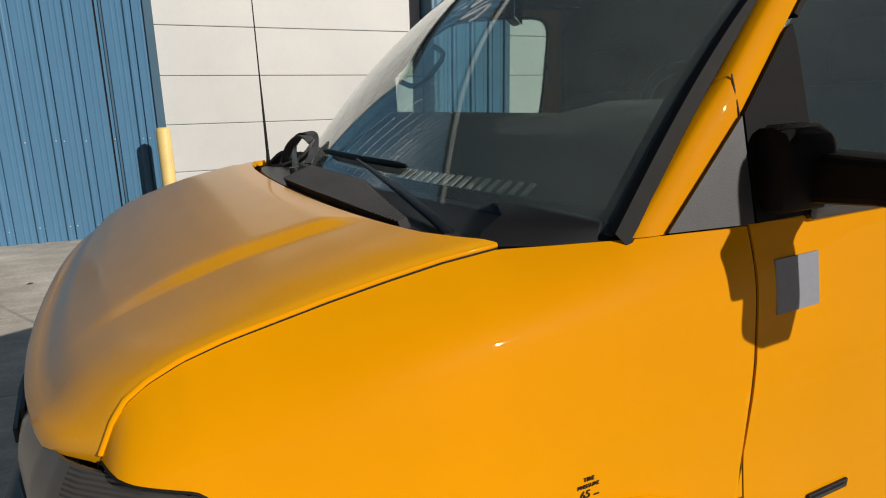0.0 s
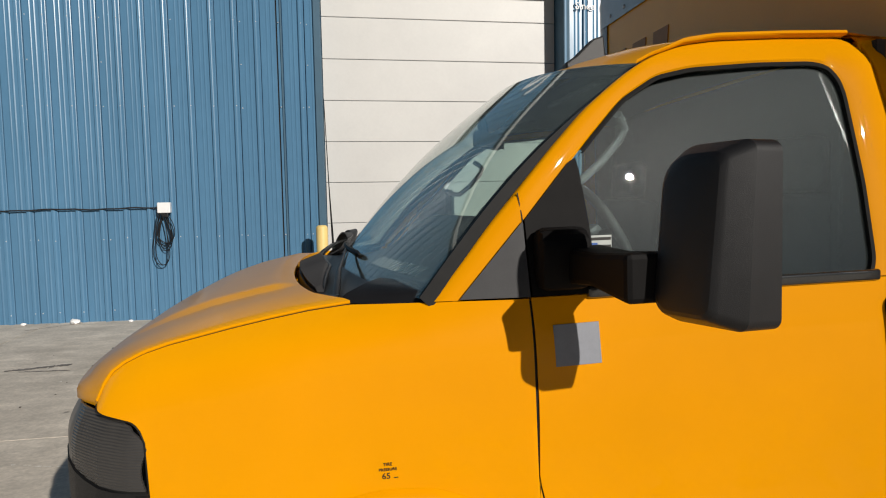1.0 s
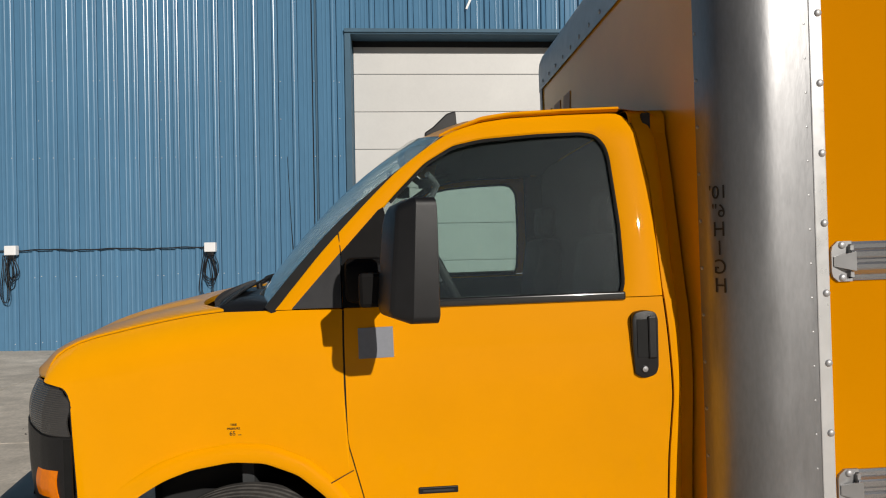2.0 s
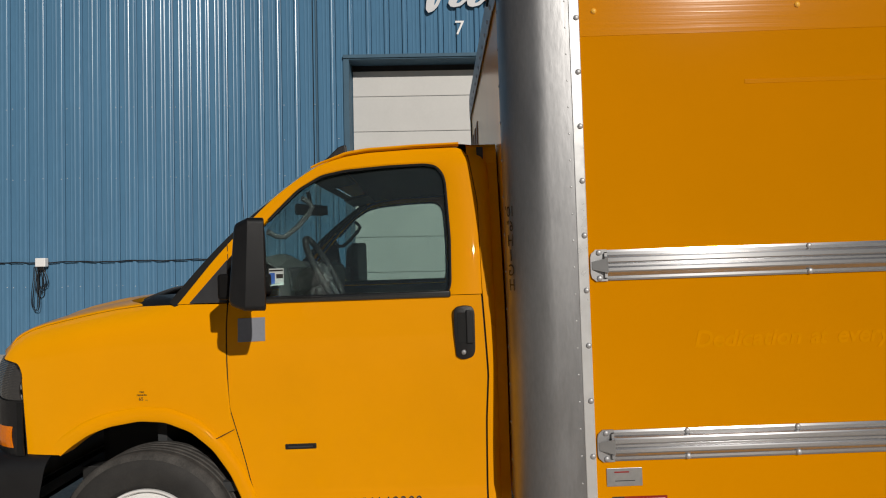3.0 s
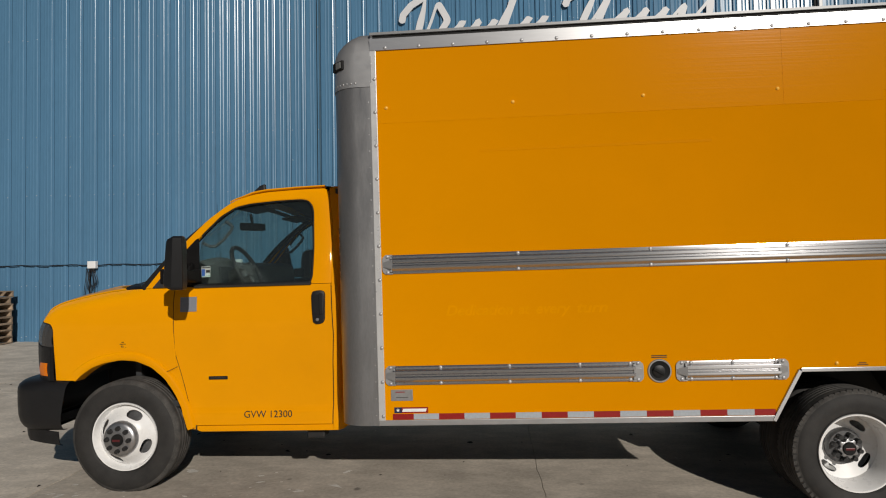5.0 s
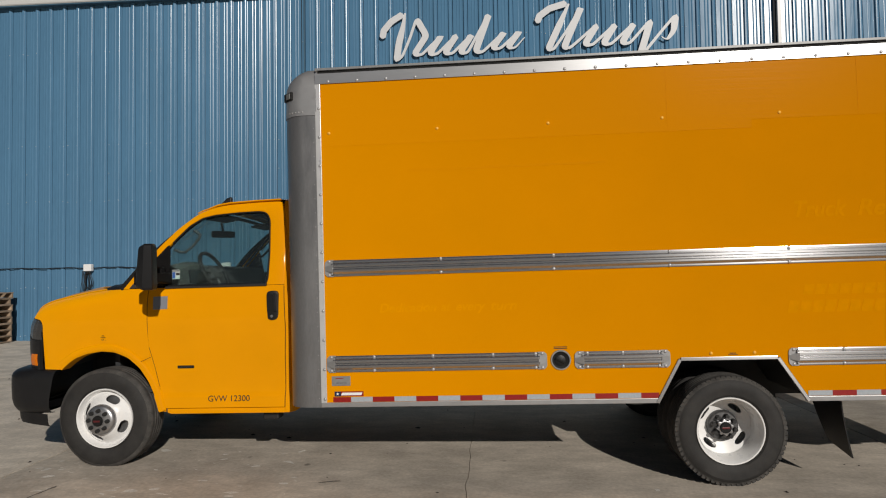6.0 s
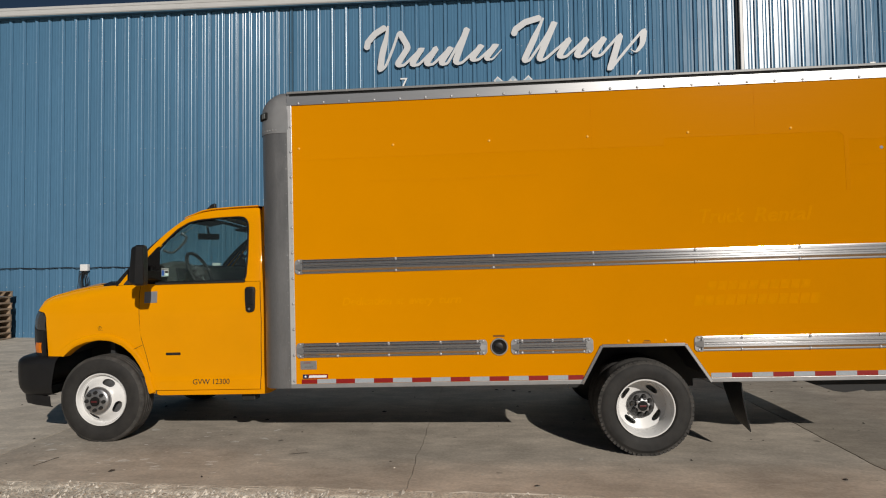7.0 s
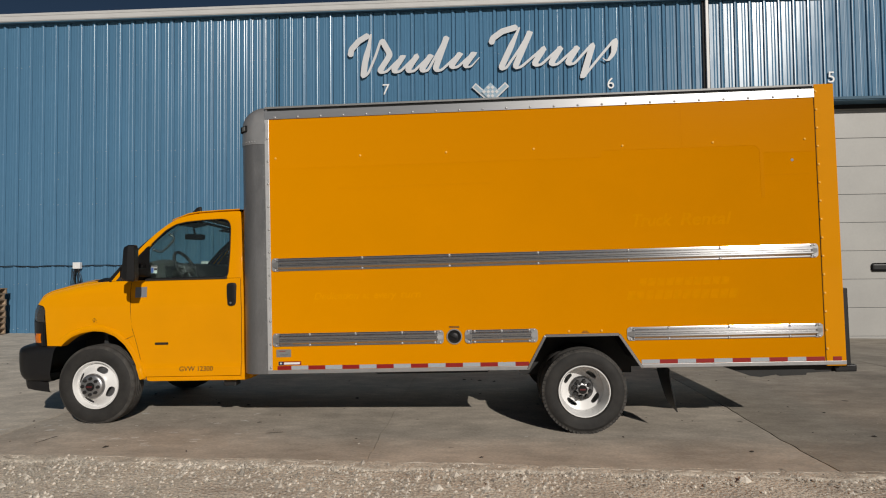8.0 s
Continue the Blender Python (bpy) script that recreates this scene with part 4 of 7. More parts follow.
def fender_bm():
    xs = np.unique(np.r_[np.linspace(-0.637, -0.5065, 14), np.linspace(-0.5055, 0.36, 62), np.linspace(0.36, 0.50, 14)])
    pts = []
    for x in xs:
        if x <= 0.361:
            hi = top_z(x) - 0.002
        else:
            hi = float(np.interp(x, SEAM_X[::-1], SEAM_Z[::-1]))
        if x < -0.506:
            lo = float(np.interp(x, [-0.637, -0.57, -0.535, -0.518, -0.5065], [1.153, 1.142, 1.135, 1.122, 1.088]))
        elif x < -0.352:
            lo = 0.752
        elif x < 0.452:
            lo = float(np.interp(x, LX, LZ))
        else:
            lo = 0.425
        hi = max(hi, lo + 0.003)
        row = []
        for k in range(31):
            if x < -0.352:
                split = max(1.085, lo)
                z = 0.752 + (split - 0.752) * k / 15 if k < 15 else split + (hi - split) * (k - 15) / 15
            else:
                z = lo + (hi - lo) * k / 30
            row.append(None if x < -0.5064 and k < 15 else (x, side_y(x, z), z))
        pts.append(row)
    bm = grid_bm(pts)
    # the sill end under the arch and the turned-in lip
    bmesh.ops.recalc_face_normals(bm, faces=bm.faces)
    for f in bm.faces:
        if f.normal.y > 0:
            f.normal_flip()
    return bm


def flare_bm():
    p = smooth_line(LIP, 60)
    rows = []
    for i, (x, z) in enumerate(p):
        d = p[min(i + 1, 59)] - p[max(i - 1, 0)]
        d = d / np.hypot(*d)
        nx, nz = -d[1], d[0]
        y0 = side_y(x, z)
        e = min(1, i / 8)
        row = []
        for off, out in ((-0.004, 0.10), (-0.004, -0.014 * e), (0.004, -0.025 * e), (0.030, -0.026 * e), (0.042, -0.022 * e), (0.050, -0.010 * e), (0.054, -0.001)):
            xx, zz = x + nx * off, z + nz * off
            row.append((xx, (side_y(xx, zz) if off > 0 else y0) + out, zz))
        rows.append(row)
    bm = grid_bm(rows)
    for f in bm.faces:
        if f.normal.y > 0:
            f.normal_flip()
    return bm


fenders = both("fender", fender_bm, YELLOW, truck, smooth=40)
for _i, _o in enumerate(fenders):
    _b = flare_bm()
    part("wheel_arch_flare", mirror_bm(_b, C) if _i else _b, YELLOW, _o, smooth=50)


def liner_bm():
    """Dark inner wheel housing."""
    p = smooth_line(LIP, 30)
    rows = [[(x, side_y(x, z) + 0.09, z + 0.004), (x, 0.75, z + 0.03)] for x, z in p]
    return grid_bm(rows, 0.004)


for _i, _o in enumerate(fenders):
    _b = liner_bm()
    part("wheel_liner", mirror_bm(_b, C) if _i else _b, DARK, _o)


# hood
HOOD_MID = [(-0.786, 1.160), (-0.778, 1.168), (-0.750, 1.178), (-0.714, 1.211), (-0.647, 1.250), (-0.561, 1.287), (-0.455, 1.322), (-0.337, 1.348), (-0.228, 1.369)]


def hood_bm():
    half = C - 0.402
    pts = []
    n = 48
    sh, mid = resample(SHUT, n), resample(HOOD_MID, n)
    us = np.unique(np.r_[np.linspace(-1, 1, 41), [-0.735, -0.728, -0.70, -0.685, 0.735, 0.728, 0.70, 0.685, -0.97, 0.97, -0.985, 0.985, -0.992, 0.992, -0.997, 0.997]])
    for i in range(n):
        s = i / (n - 1)
        row = []
        for u in us:
            a = abs(u)
            b = (1 - min(a, 0.92) ** 2.3) ** 0.44 * min(1.0, (1 - a) / 0.08)
            x = sh[i][0] + (mid[i][0] - sh[i][0]) * b
            z = sh[i][1] + (mid[i][1] - sh[i][1]) * b
            # raised middle with a slanted step
            fade = min(1, max(0, (s - 0.16) / 0.34)) * min(1, max(0.0, (1.0 - s) / 0.10))
            st = min(1, max(0, (0.735 - a) / 0.05))
            z += 0.013 * st * st * (3 - 2 * st) * fade
            if a > 0.986:
                z -= 0.003 * (a - 0.986) / 0.014
            row.append((x, C + u * half, z + 0.010))
        pts.append(row)
    bm = grid_bm(pts)
    for f in bm.faces:
        if f.normal.z < 0:
            f.normal_flip()
    edge = [e for e in bm.edges if e.is_boundary]
    r = bmesh.ops.extrude_edge_only(bm, edges=edge)
    bmesh.ops.translate(bm, vec=(0, 0, -0.02), verts=[v for v in r["geom"] if isinstance(v, bmesh.types.BMVert)])
    return bm


hood = part("hood", hood_bm(), HOOD_YELLOW, truck, smooth=30)
both("hood_edge", lambda: tube_bm([(x, 0.4022, z + 0.0030) for x, z in resample(SHUT, 60)], 0.0042, 8), YELLOW, hood, smooth=60)
both("hood_gap", lambda: grid_bm([[(x, 0.4008, z + dz) for dz in (-0.004, -0.001)] for x, z in resample(SHUT, 40)], 0.001), SEAL, hood)


# doors
def door_skin_bm():
    pts = []
    for z in np.r_[np.linspace(0.452, 0.57, 10), np.linspace(0.59, 1.1, 20), np.linspace(1.12, BELT, 18)]:
        x0 = float(np.interp(z, SEAM_Z, SEAM_X)) + 0.0042
        x1 = float(np.interp(z, REAR_Z, REAR_X)) - 0.005
        row = []
        for k in range(41):
            x = x0 + (x1 - x0) * k / 40
            row.append((x, side_y(x, z), z))
        pts.append(row)
    bm = grid_bm(pts)
    for f in bm.faces:
        if f.normal.y > 0:
            f.normal_flip()
    r = bmesh.ops.extrude_edge_only(bm, edges=[e for e in bm.edges if e.is_boundary])
    bmesh.ops.translate(bm, vec=(0, 0.03, 0), verts=[v for v in r["geom"] if isinstance(v, bmesh.types.BMVert)])
    return bm


def upper_y(z):
    d = z - 1.335
    return 0.266 + 0.2 * d + 0.03 * d * d + (max(0.0, d - 0.60) * 0.5 if d > 0.60 else 0)


OUTER = [(0.137, 1.357), (0.21, 1.441), (0.28, 1.526), (0.36, 1.613), (0.45, 1.709), (0.545, 1.804), (0.60, 1.848), (0.675, 1.904), (0.745, 1.946), (0.845, 1.980), (0.95, 1.996), (1.15, 2.006), (1.34, 2.011), (1.372, 2.000), (1.389, 1.968), (1.421, 1.75), (1.423, 1.360)]
INNER = [(0.205, 1.357), (0.28, 1.441), (0.36, 1.530), (0.55, 1.737), (0.645, 1.833), (0.745, 1.893), (0.845, 1.914), (1.04, 1.928), (1.20, 1.932), (1.25, 1.922), (1.280, 1.885), (1.290, 1.845), (1.302, 1.60), (1.298, 1.40), (1.280, 1.360)]


def frame_bm():
    a, b = smooth_line(OUTER, 90), smooth_line(INNER, 90)
    rows = []
    for (x0, z0), (x1, z1) in zip(a, b):
        row = []
        for k, push in ((0.0, 0.03), (0.0, 0.006), (0.10, 0.0), (0.5, -0.003), (0.9, 0.0), (1.0, 0.006), (1.0, 0.03)):
            x, z = x0 + (x1 - x0) * k, z0 + (z1 - z0) * k
            blend = min(1, max(0, (0.36 - x) / 0.2))
            row.append((x, upper_y(z) + push + 0.035 * blend, z))
        rows.append(row)
    return grid_bm(rows)


def ring_bm(poly, width, depth, proud, n=90):
    """A rubber strip along an outline on the door's upper plane."""
    p = smooth_line(poly, n)
    rows = []
    for i, (x, z) in enumerate(p):
        d = p[min(i + 1, n - 1)] - p[max(i - 1, 0)]
        d = d / (np.hypot(*d) + 1e-9)
        nx, nz = d[1], -d[0]
        row = []
        for k, push in ((0, depth), (0.0, -proud), (0.5, -proud - 0.003), (1.0, -proud), (1.0, depth)):
            xx, zz = x + nx * width * k, z + nz * width * k
            row.append((xx, upper_y(zz) + push, zz))
        rows.append(row)
    return grid_bm(rows)


WIN = [(0.505, 1.362), (0.505, 1.660), (0.555, 1.730), (0.645, 1.826), (0.745, 1.886), (0.845, 1.907), (1.04, 1.921), (1.20, 1.925), (1.245, 1.915), (1.273, 1.880), (1.283, 1.845), (1.295, 1.60), (1.291, 1.41), (1.275, 1.372)]


def pane_bm():
    p = smooth_line(WIN, 60)
    c = p.mean(axis=0)
    rows = []
    for k in (0.002, 0.25, 0.5, 0.75, 1.0):
        rows.append([(c[0] + (x - c[0]) * k, upper_y(c[1] + (z - c[1]) * k) + 0.018 + 0.031 * (0.95 - c[0] - (x - c[0]) * k), c[1] + (z - c[1]) * k) for x, z in p])
    bm = grid_bm(rows, 0.004, close_u=True)
    return bm


def sail_bm(low, high):
    """Filler panel between the pillar and the glass, from its foot line to its upper edge."""
    rows = []
    for (x0, z0), (x1, z1) in zip(resample(low, 14), resample(high, 14)):
        row = []
        for k in range(6):
            x, z = x0 + (x1 - x0) * k / 5, z0 + (z1 - z0) * k / 5
            blend = min(1, max(0, (0.36 - x) / 0.2))
            row.append((x, upper_y(z) + 0.035 * blend + 0.003, z))
        rows.append(row)
    return grid_bm(rows, 0.012)


doors = both("cab_door", door_skin_bm, YELLOW, truck, smooth=40)
for _i, _d in enumerate(doors):
    flip = (lambda b: mirror_bm(b, C)) if _i else (lambda b: b)
    part("door_frame", flip(frame_bm()), YELLOW, _d, smooth=40)
    part("window_seal", flip(ring_bm([(0.52, 1.704)] + INNER[3:], 0.011, 0.02, 0.002)), SEAL, _d, smooth=40)
    part("belt_strip", flip(turned(box_bm(0.50, 1.292, -0.012, 0.012, 1.350, 1.380, 0.008, 4), Matrix.Translation((0, 0.266, 0)))), BELT_TRIM, _d, smooth=50)
    _g = part("window_glass", flip(pane_bm()), GLASS_TINT, _d)
    _g.visible_shadow = False
    part("sail_plate", flip(sail_bm([(0.200, 1.358), (0.362, 1.359)], [(0.203, 1.362), (0.358, 1.534)])), PLASTIC_GREY, _d, "weathered grey plastic filler plate", smooth=40)
    part("sail_panel", flip(sail_bm([(0.365, 1.359), (0.522, 1.360)], [(0.361, 1.537), (0.50, 1.690), (0.508, 1.655), (0.514, 1.59), (0.522, 1.50)])), SAIL_BLACK, _d, "black plastic mirror panel", smooth=40)
    # handle with its recess and lock
    hb = prism_bm(smooth_line([(1.306, 1.11), (1.300, 1.20), (1.300, 1.290), (1.308, 1.310), (1.345, 1.316), (1.378, 1.311), (1.387, 1.290), (1.385, 1.13), (1.376, 1.106), (1.345, 1.096), (1.318, 1.098)], 64)[:-1].tolist(), 0.230, 0.262, 0.004)
    part("handle_bezel", flip(hb), PLASTIC, _d, "black plastic door handle bezel", smooth=40)
    part("handle_recess", flip(box_bm(1.315, 1.353, 0.2275, 0.2295, 1.165, 1.288, 0.0)), SEAL, _d)
    part("handle_grip", flip(box_bm(1.350, 1.379, 0.222, 0.234, 1.16, 1.298, 0.005)), PLASTIC, _d)
    part("door_lock", flip(moved(lathe_bm([(0.0001, -0.006), (0.009, -0.005), (0.011, 0.0), (0.011, 0.006)], 20), 1.337, 0.2295, 1.126)), HUB, _d, "round steel door lock", smooth=40)
near_door = doors[0]
# dark gaps behind the door seams
both("door_gap", lambda: grid_bm([[(float(np.interp(z, SEAM_Z, SEAM_X)) + dx, side_y(float(np.interp(z, SEAM_Z, SEAM_X)), z) + 0.004, z) for dx in (-0.003, 0.008)] for z in np.linspace(0.45, 1.35, 40)], 0.002), SEAL, truck)
both("door_gap", lambda: grid_bm([[(float(np.interp(z, REAR_Z, REAR_X)) + dx, side_y(1.42, z) + 0.010, z) for dx in (-0.010, 0.006)] for z in np.linspace(0.45, 1.35, 40)], 0.002), SEAL, truck)


def on_side(bm, x, z, lift=0.0015):
    """Lay a thin thing on the curved flank of the cab."""
    for v in bm.verts:
        u, w, h = v.co
        v.co = (x + u, side_y(x + u, z + h) + w - lift, z + h)
    return bm


part("grey_patch", on_side(turned(box_bm(-0.056, 0.056, -0.0015, 0.0015, -0.048, 0.048), Matrix.Rotation(radians(-1), 4, "Y")), 0.467, 1.246, 0.0012), GREY_PATCH, near_door, "square grey tape patch")
part("badge", on_side(box_bm(-0.064, 0.064, -0.004, 0.004, -0.011, 0.011, 0.003), 0.653, 0.758, 0.003), PLASTIC, near_door, "narrow black badge")
part("badge_mark", on_side(box_bm(-0.050, 0.050, -0.001, 0.001, -0.003, 0.003), 0.653, 0.758, 0.0085), PLASTIC_GREY, near_door)
part("weight_lettering", on_side(text_bm("GVW 12300", 0.063, 0.001, "LEFT"), 0.824, 0.497, 0.0015), INK, near_door, "black stencilled weight lettering")
for _t, _s, _z in (("TIRE", 0.0105, 1.003), ("PRESSURE", 0.0095, 0.991), ("65", 0.020, 0.972)):
    part("pressure_lettering", on_side(text_bm(_t, _s, 0.0008), 0.012 if _t != "65" else 0.008, _z, 0.0012), INK, fenders[0], "small black printed tyre pressure note")
part("pressure_bar", on_side(box_bm(-0.005, 0.005, -0.0005, 0.0005, -0.001, 0.001), 0.030, 0.973, 0.0012), INK, fenders[0])

both("fender_seam", lambda: grid_bm([[(x, side_y(x, z) - 0.0185 * k - 0.003, z + dz) for dz in (0.0, 0.0035)] for x, z, k in ((0.383, 0.836, 0.0), (0.352, 0.822, 0.35), (0.325, 0.810, 0.85), (0.297, 0.797, 1.0))], 0.001), SEAL, truck)

# dark gasket round the headlight opening, and the seam across the windshield pillar
def gasket_bm():
    xs = np.linspace(-0.637, -0.5070, 16)
    lows = np.interp(xs, [-0.637, -0.57, -0.535, -0.518, -0.5065], [1.153, 1.142, 1.135, 1.122, 1.088])
    pts = [(float(x), side_y(float(x), float(z)) - 0.001, float(z)) for x, z in zip(xs, lows)]
    pts += [(-0.5072, side_y(-0.5072, float(z)) - 0.001, float(z)) for z in np.linspace(1.07, 0.756, 12)]
    return tube_bm(pts, 0.0020, 6)


both("headlight_gasket", gasket_bm, SEAL, truck, smooth=60)
both("pillar_seam", lambda: grid_bm([[(x + dx, upper_y(z) + 0.035 * min(1, max(0, (0.36 - x) / 0.2)) - 0.0012, z) for dx in (0.0, 0.0028)] for x, z in zip(np.linspace(0.350, 0.358, 9), np.linspace(1.604, 1.530, 9))], 0.001), SEAL, truck)

# sill, rear corner and shell of the cab
both("sill", lambda: prism_bm([(0.50, 0.448), (1.47, 0.448), (1.47, 0.412), (1.45, 0.405), (0.53, 0.405), (0.50, 0.415)], 0.268, 0.42, 0.006), YELLOW, truck)


def corner_bm():
    rows = []
    for z in np.linspace(0.41, 2.0, 40):
        xr = float(np.interp(z, REAR_Z, REAR_X)) + 0.003
        y = side_y(1.42, z) if z < BELT else upper_y(z)
        k = max(0, (z - 1.86) / 0.14)
        dx = -0.03 * k * k
        row = [(xr, y + 0.02, z), (xr, y + 0.001, z), (1.448 + dx, y + 0.001, z), (1.464 + dx, y + 0.008, z), (1.476 + dx, y + 0.026, z), (1.482 + dx, y + 0.06, z), (1.485 + dx, y + 0.30, z)]
        rows.append(row)
    bm = grid_bm(rows)
    for f in bm.faces:
        if f.normal.y > 0.5 or f.normal.x < -0.5:
            f.normal_flip()
    return bm


both("cab_corner", corner_bm, YELLOW, truck, smooth=50)
part("cab_back", box_bm(1.46, 1.484, 0.55, 2 * C - 0.55, 0.42, 2.03, 0.01), YELLOW, truck)


def collar_bm():
    rows = []
    for z in np.linspace(0.43, 2.0, 34):
        y = (side_y(1.42, z) if z < BELT else upper_y(z)) + 0.03
        k = max(0, (z - 1.86) / 0.14)
        rows.append([(1.462, y, z - 0.004 * k), (1.50, y + 0.004, z), (1.517, y + 0.004, z)])
    return grid_bm(rows, 0.006)


both("cab_collar", collar_bm, YELLOW, truck, smooth=50)
part("collar_top", box_bm(1.446, 1.517, 0.47, BW2 - 0.47, 1.985, 2.020, 0.006), YELLOW, truck)
both("roof_corner", lambda: grid_bm([[(x, 0.436, 1.930), (x, 0.438, 1.975), (x, 0.444, 1.998), (x, 0.462, 2.013), (x, 0.50, 2.021), (x, 0.60, 2.028)] for x in np.linspace(1.385, 1.517, 8)], 0.004), YELLOW, truck, smooth=60)
both("corner_seam", lambda: grid_bm([[(1.463 - 0.02 * max(0, (z - 1.8) / 0.2) + dx, (side_y(1.42, z) if z < BELT else upper_y(z)) + 0.0245, z) for dx in (0, 0.007)] for z in np.linspace(0.45, 1.99, 30)], 0.004), SEAL, truck)


def roof_z(x, u):
    edge = float(np.interp(x, [0.60, 0.70, 0.80, 0.92, 1.10, 1.36, 1.42], [1.890, 1.945, 1.985, 2.003, 2.014, 2.019, 2.010]))
    mid = float(np.interp(x, [0.60, 0.70, 0.80, 0.95, 1.15, 1.42], [2.000, 2.035, 2.056, 2.074, 2.080, 2.070]))
    return edge + (mid - edge) * (1 - abs(u) ** 2.6)


WB = lambda u: (0.112 - 0.182 * max(0.0, 1 - u * u), 1.362 + 0.01 * max(0.0, 1 - u * u))
WT = lambda u: (0.735 - 0.165 * max(0.0, 1 - u * u) ** 0.85, 1.930 + 0.075 * (1 - abs(u) ** 2.2))
WS_LOW, WS_HIGH = C - 0.318, C - 0.435


def roof_bm():
    rows = []
    for s in np.linspace(0, 1, 36):
        row = []
        for u in np.linspace(-1, 1, 45):
            x0, z0 = WT(u)
            x = x0 + 0.004 + (1.475 - x0) * s ** 1.5
            z = roof_z(x, u)
            k = min(1, s / 0.25)
            k = k * k * (3 - 2 * k)
            z = (z0 + 0.004 + 0.25 * (x - x0)) * (1 - k) + z * k
            if s > 0.985:
                z -= 0.02
            row.append((x, C + u * (WS_HIGH + 0.004 * s), z))
        rows.append(row)
    bm = grid_bm(rows)
    for f in bm.faces:
        if f.normal.z < 0:
            f.normal_flip()
    return bm


roof = part("cab_roof", roof_bm(), HOOD_YELLOW, truck, smooth=50)
both("drip_rail", lambda: grid_bm([[(x, upper_y(z) + dy, z + dz) for dy, dz in ((0.02, 0.014 * min(1, 0.2 + (x - 0.70) / 0.2)), (0.004 - 0.018 * min(1, (x - 0.70) / 0.2), 0.016 * min(1, 0.2 + (x - 0.70) / 0.2)), (0.004 - 0.021 * min(1, (x - 0.70) / 0.2), 0.009), (0.004 - 0.017 * min(1, (x - 0.70) / 0.2), 0.004), (0.01, 0.0))] for x, z in resample([(0.70, 1.926), (0.745, 1.948), (0.845, 1.982), (0.95, 1.998), (1.15, 2.008), (1.352, 2.013)], 40)]), YELLOW, truck, smooth=60)
part("headliner", grid_bm([[(0.76 + 0.70 * i / 8, 0.46 + (2 * C - 0.92) * j / 10, roof_z(0.78 + 0.64 * i / 8, (j - 5) / 5.2) - 0.05) for j in range(11)] for i in range(9)], 0.01), INTERIOR, roof)
fin = part("roof_antenna", prism_bm([(0.665, 2.018), (0.70, 2.040), (0.758, 2.094), (0.796, 2.106), (0.800, 2.048), (0.88, 2.035), (0.89, 2.0), (0.67, 1.99)], 0.80, 0.84, 0.006), PLASTIC, roof, "small black roof antenna fin")

# windshield


def ws_point(u, w, off=0.0):
    x0, z0 = WB(u)
    x1, z1 = WT(u)
    half = WS_LOW + (WS_HIGH - WS_LOW) * w
    bow = 0.035 * math.sin(math.pi * w)
    x, z = x0 + (x1 - x0) * w - bow * 0.6, z0 + (z1 - z0) * w + bow
    return (x - off * 0.7, C + u * half, z + off * 0.7)


def ws_bm():
    return grid_bm([[ws_point(u, w) for u in np.linspace(-1, 1, 41)] for w in np.linspace(0, 1, 25)], 0.005)


ws = part("windshield", ws_bm(), GLASS, truck, "tinted windshield with a black printed border", smooth=40)
ws.visible_shadow = False
# black printed border inside the glass
for _u0, _u1, _w0, _w1, _n in ((-1, 1, 0.0, 0.055, "border_low"), (-1, -0.955, 0.055, 0.955, "border_side"), (0.955, 1, 0.055, 0.955, "border_side"), (-1, 1, 0.955, 1.0, "border_top")):
    part(_n, grid_bm([[ws_point(u, w, -0.012) for u in np.linspace(_u0, _u1, 41)] for w in np.linspace(_w0, _w1, 8)], 0.001), SEAL, ws)
for _s in (-1, 1):
    part("windshield_trim", grid_bm([[ws_point(_s * 1.0, w, o)[:1] + (ws_point(_s, w, o)[1] + _s * dy,) + ws_point(_s, w, o)[2:] for o, dy in ((-0.03, -0.004), (0.006, -0.012), (0.010, -0.002), (0.008, 0.008), (-0.03, 0.012))] for w in np.linspace(0.0, 1.0, 30)]), SEAL, ws, smooth=50)

# cowl, vent grille and wipers
def cowl_bm():
    rows = []
    for u in np.linspace(-1, 1, 61):
        y = C + u * (C - 0.40)
        b = max(0.0, 1 - u * u) ** 0.62
        xh = -0.053 + (-0.228 + 0.053) * b
        xg, zg = WB(u * 0.96)
        zh = 1.352 + 0.045 * b
        rows.append([(xh + 0.004, y, zh - 0.045), (xh + 0.012, y, zh - 0.022), ((xh + xg) / 2, y, (zh + zg) / 2 - 0.012), (xg + 0.01, y, zg + 0.008), (xg + 0.05, y, zg + 0.03)])
    return grid_bm(rows, 0.004)


cowl = part("cowl", cowl_bm(), PLASTIC, truck, "black plastic cowl under the windshield", smooth=40)
both("cowl_end", lambda: grid_bm([[(-0.082 + 0.200 * t, 0.423 - 0.098 * t, 1.347 - 0.004 * t), (-0.060 + 0.184 * t, 0.436 - 0.102 * t, 1.366 - 0.003 * t), (-0.012 + 0.134 * t, 0.452 - 0.110 * t, 1.386 - 0.014 * t), (0.03 + 0.11 * t, 0.54 - 0.13 * t, 1.388 - 0.012 * t), (0.06 + 0.10 * t, 0.62 - 0.15 * t, 1.372 + 0.01 * t)] for t in np.linspace(0, 1, 14)], 0.006), PLASTIC, cowl, smooth=50)
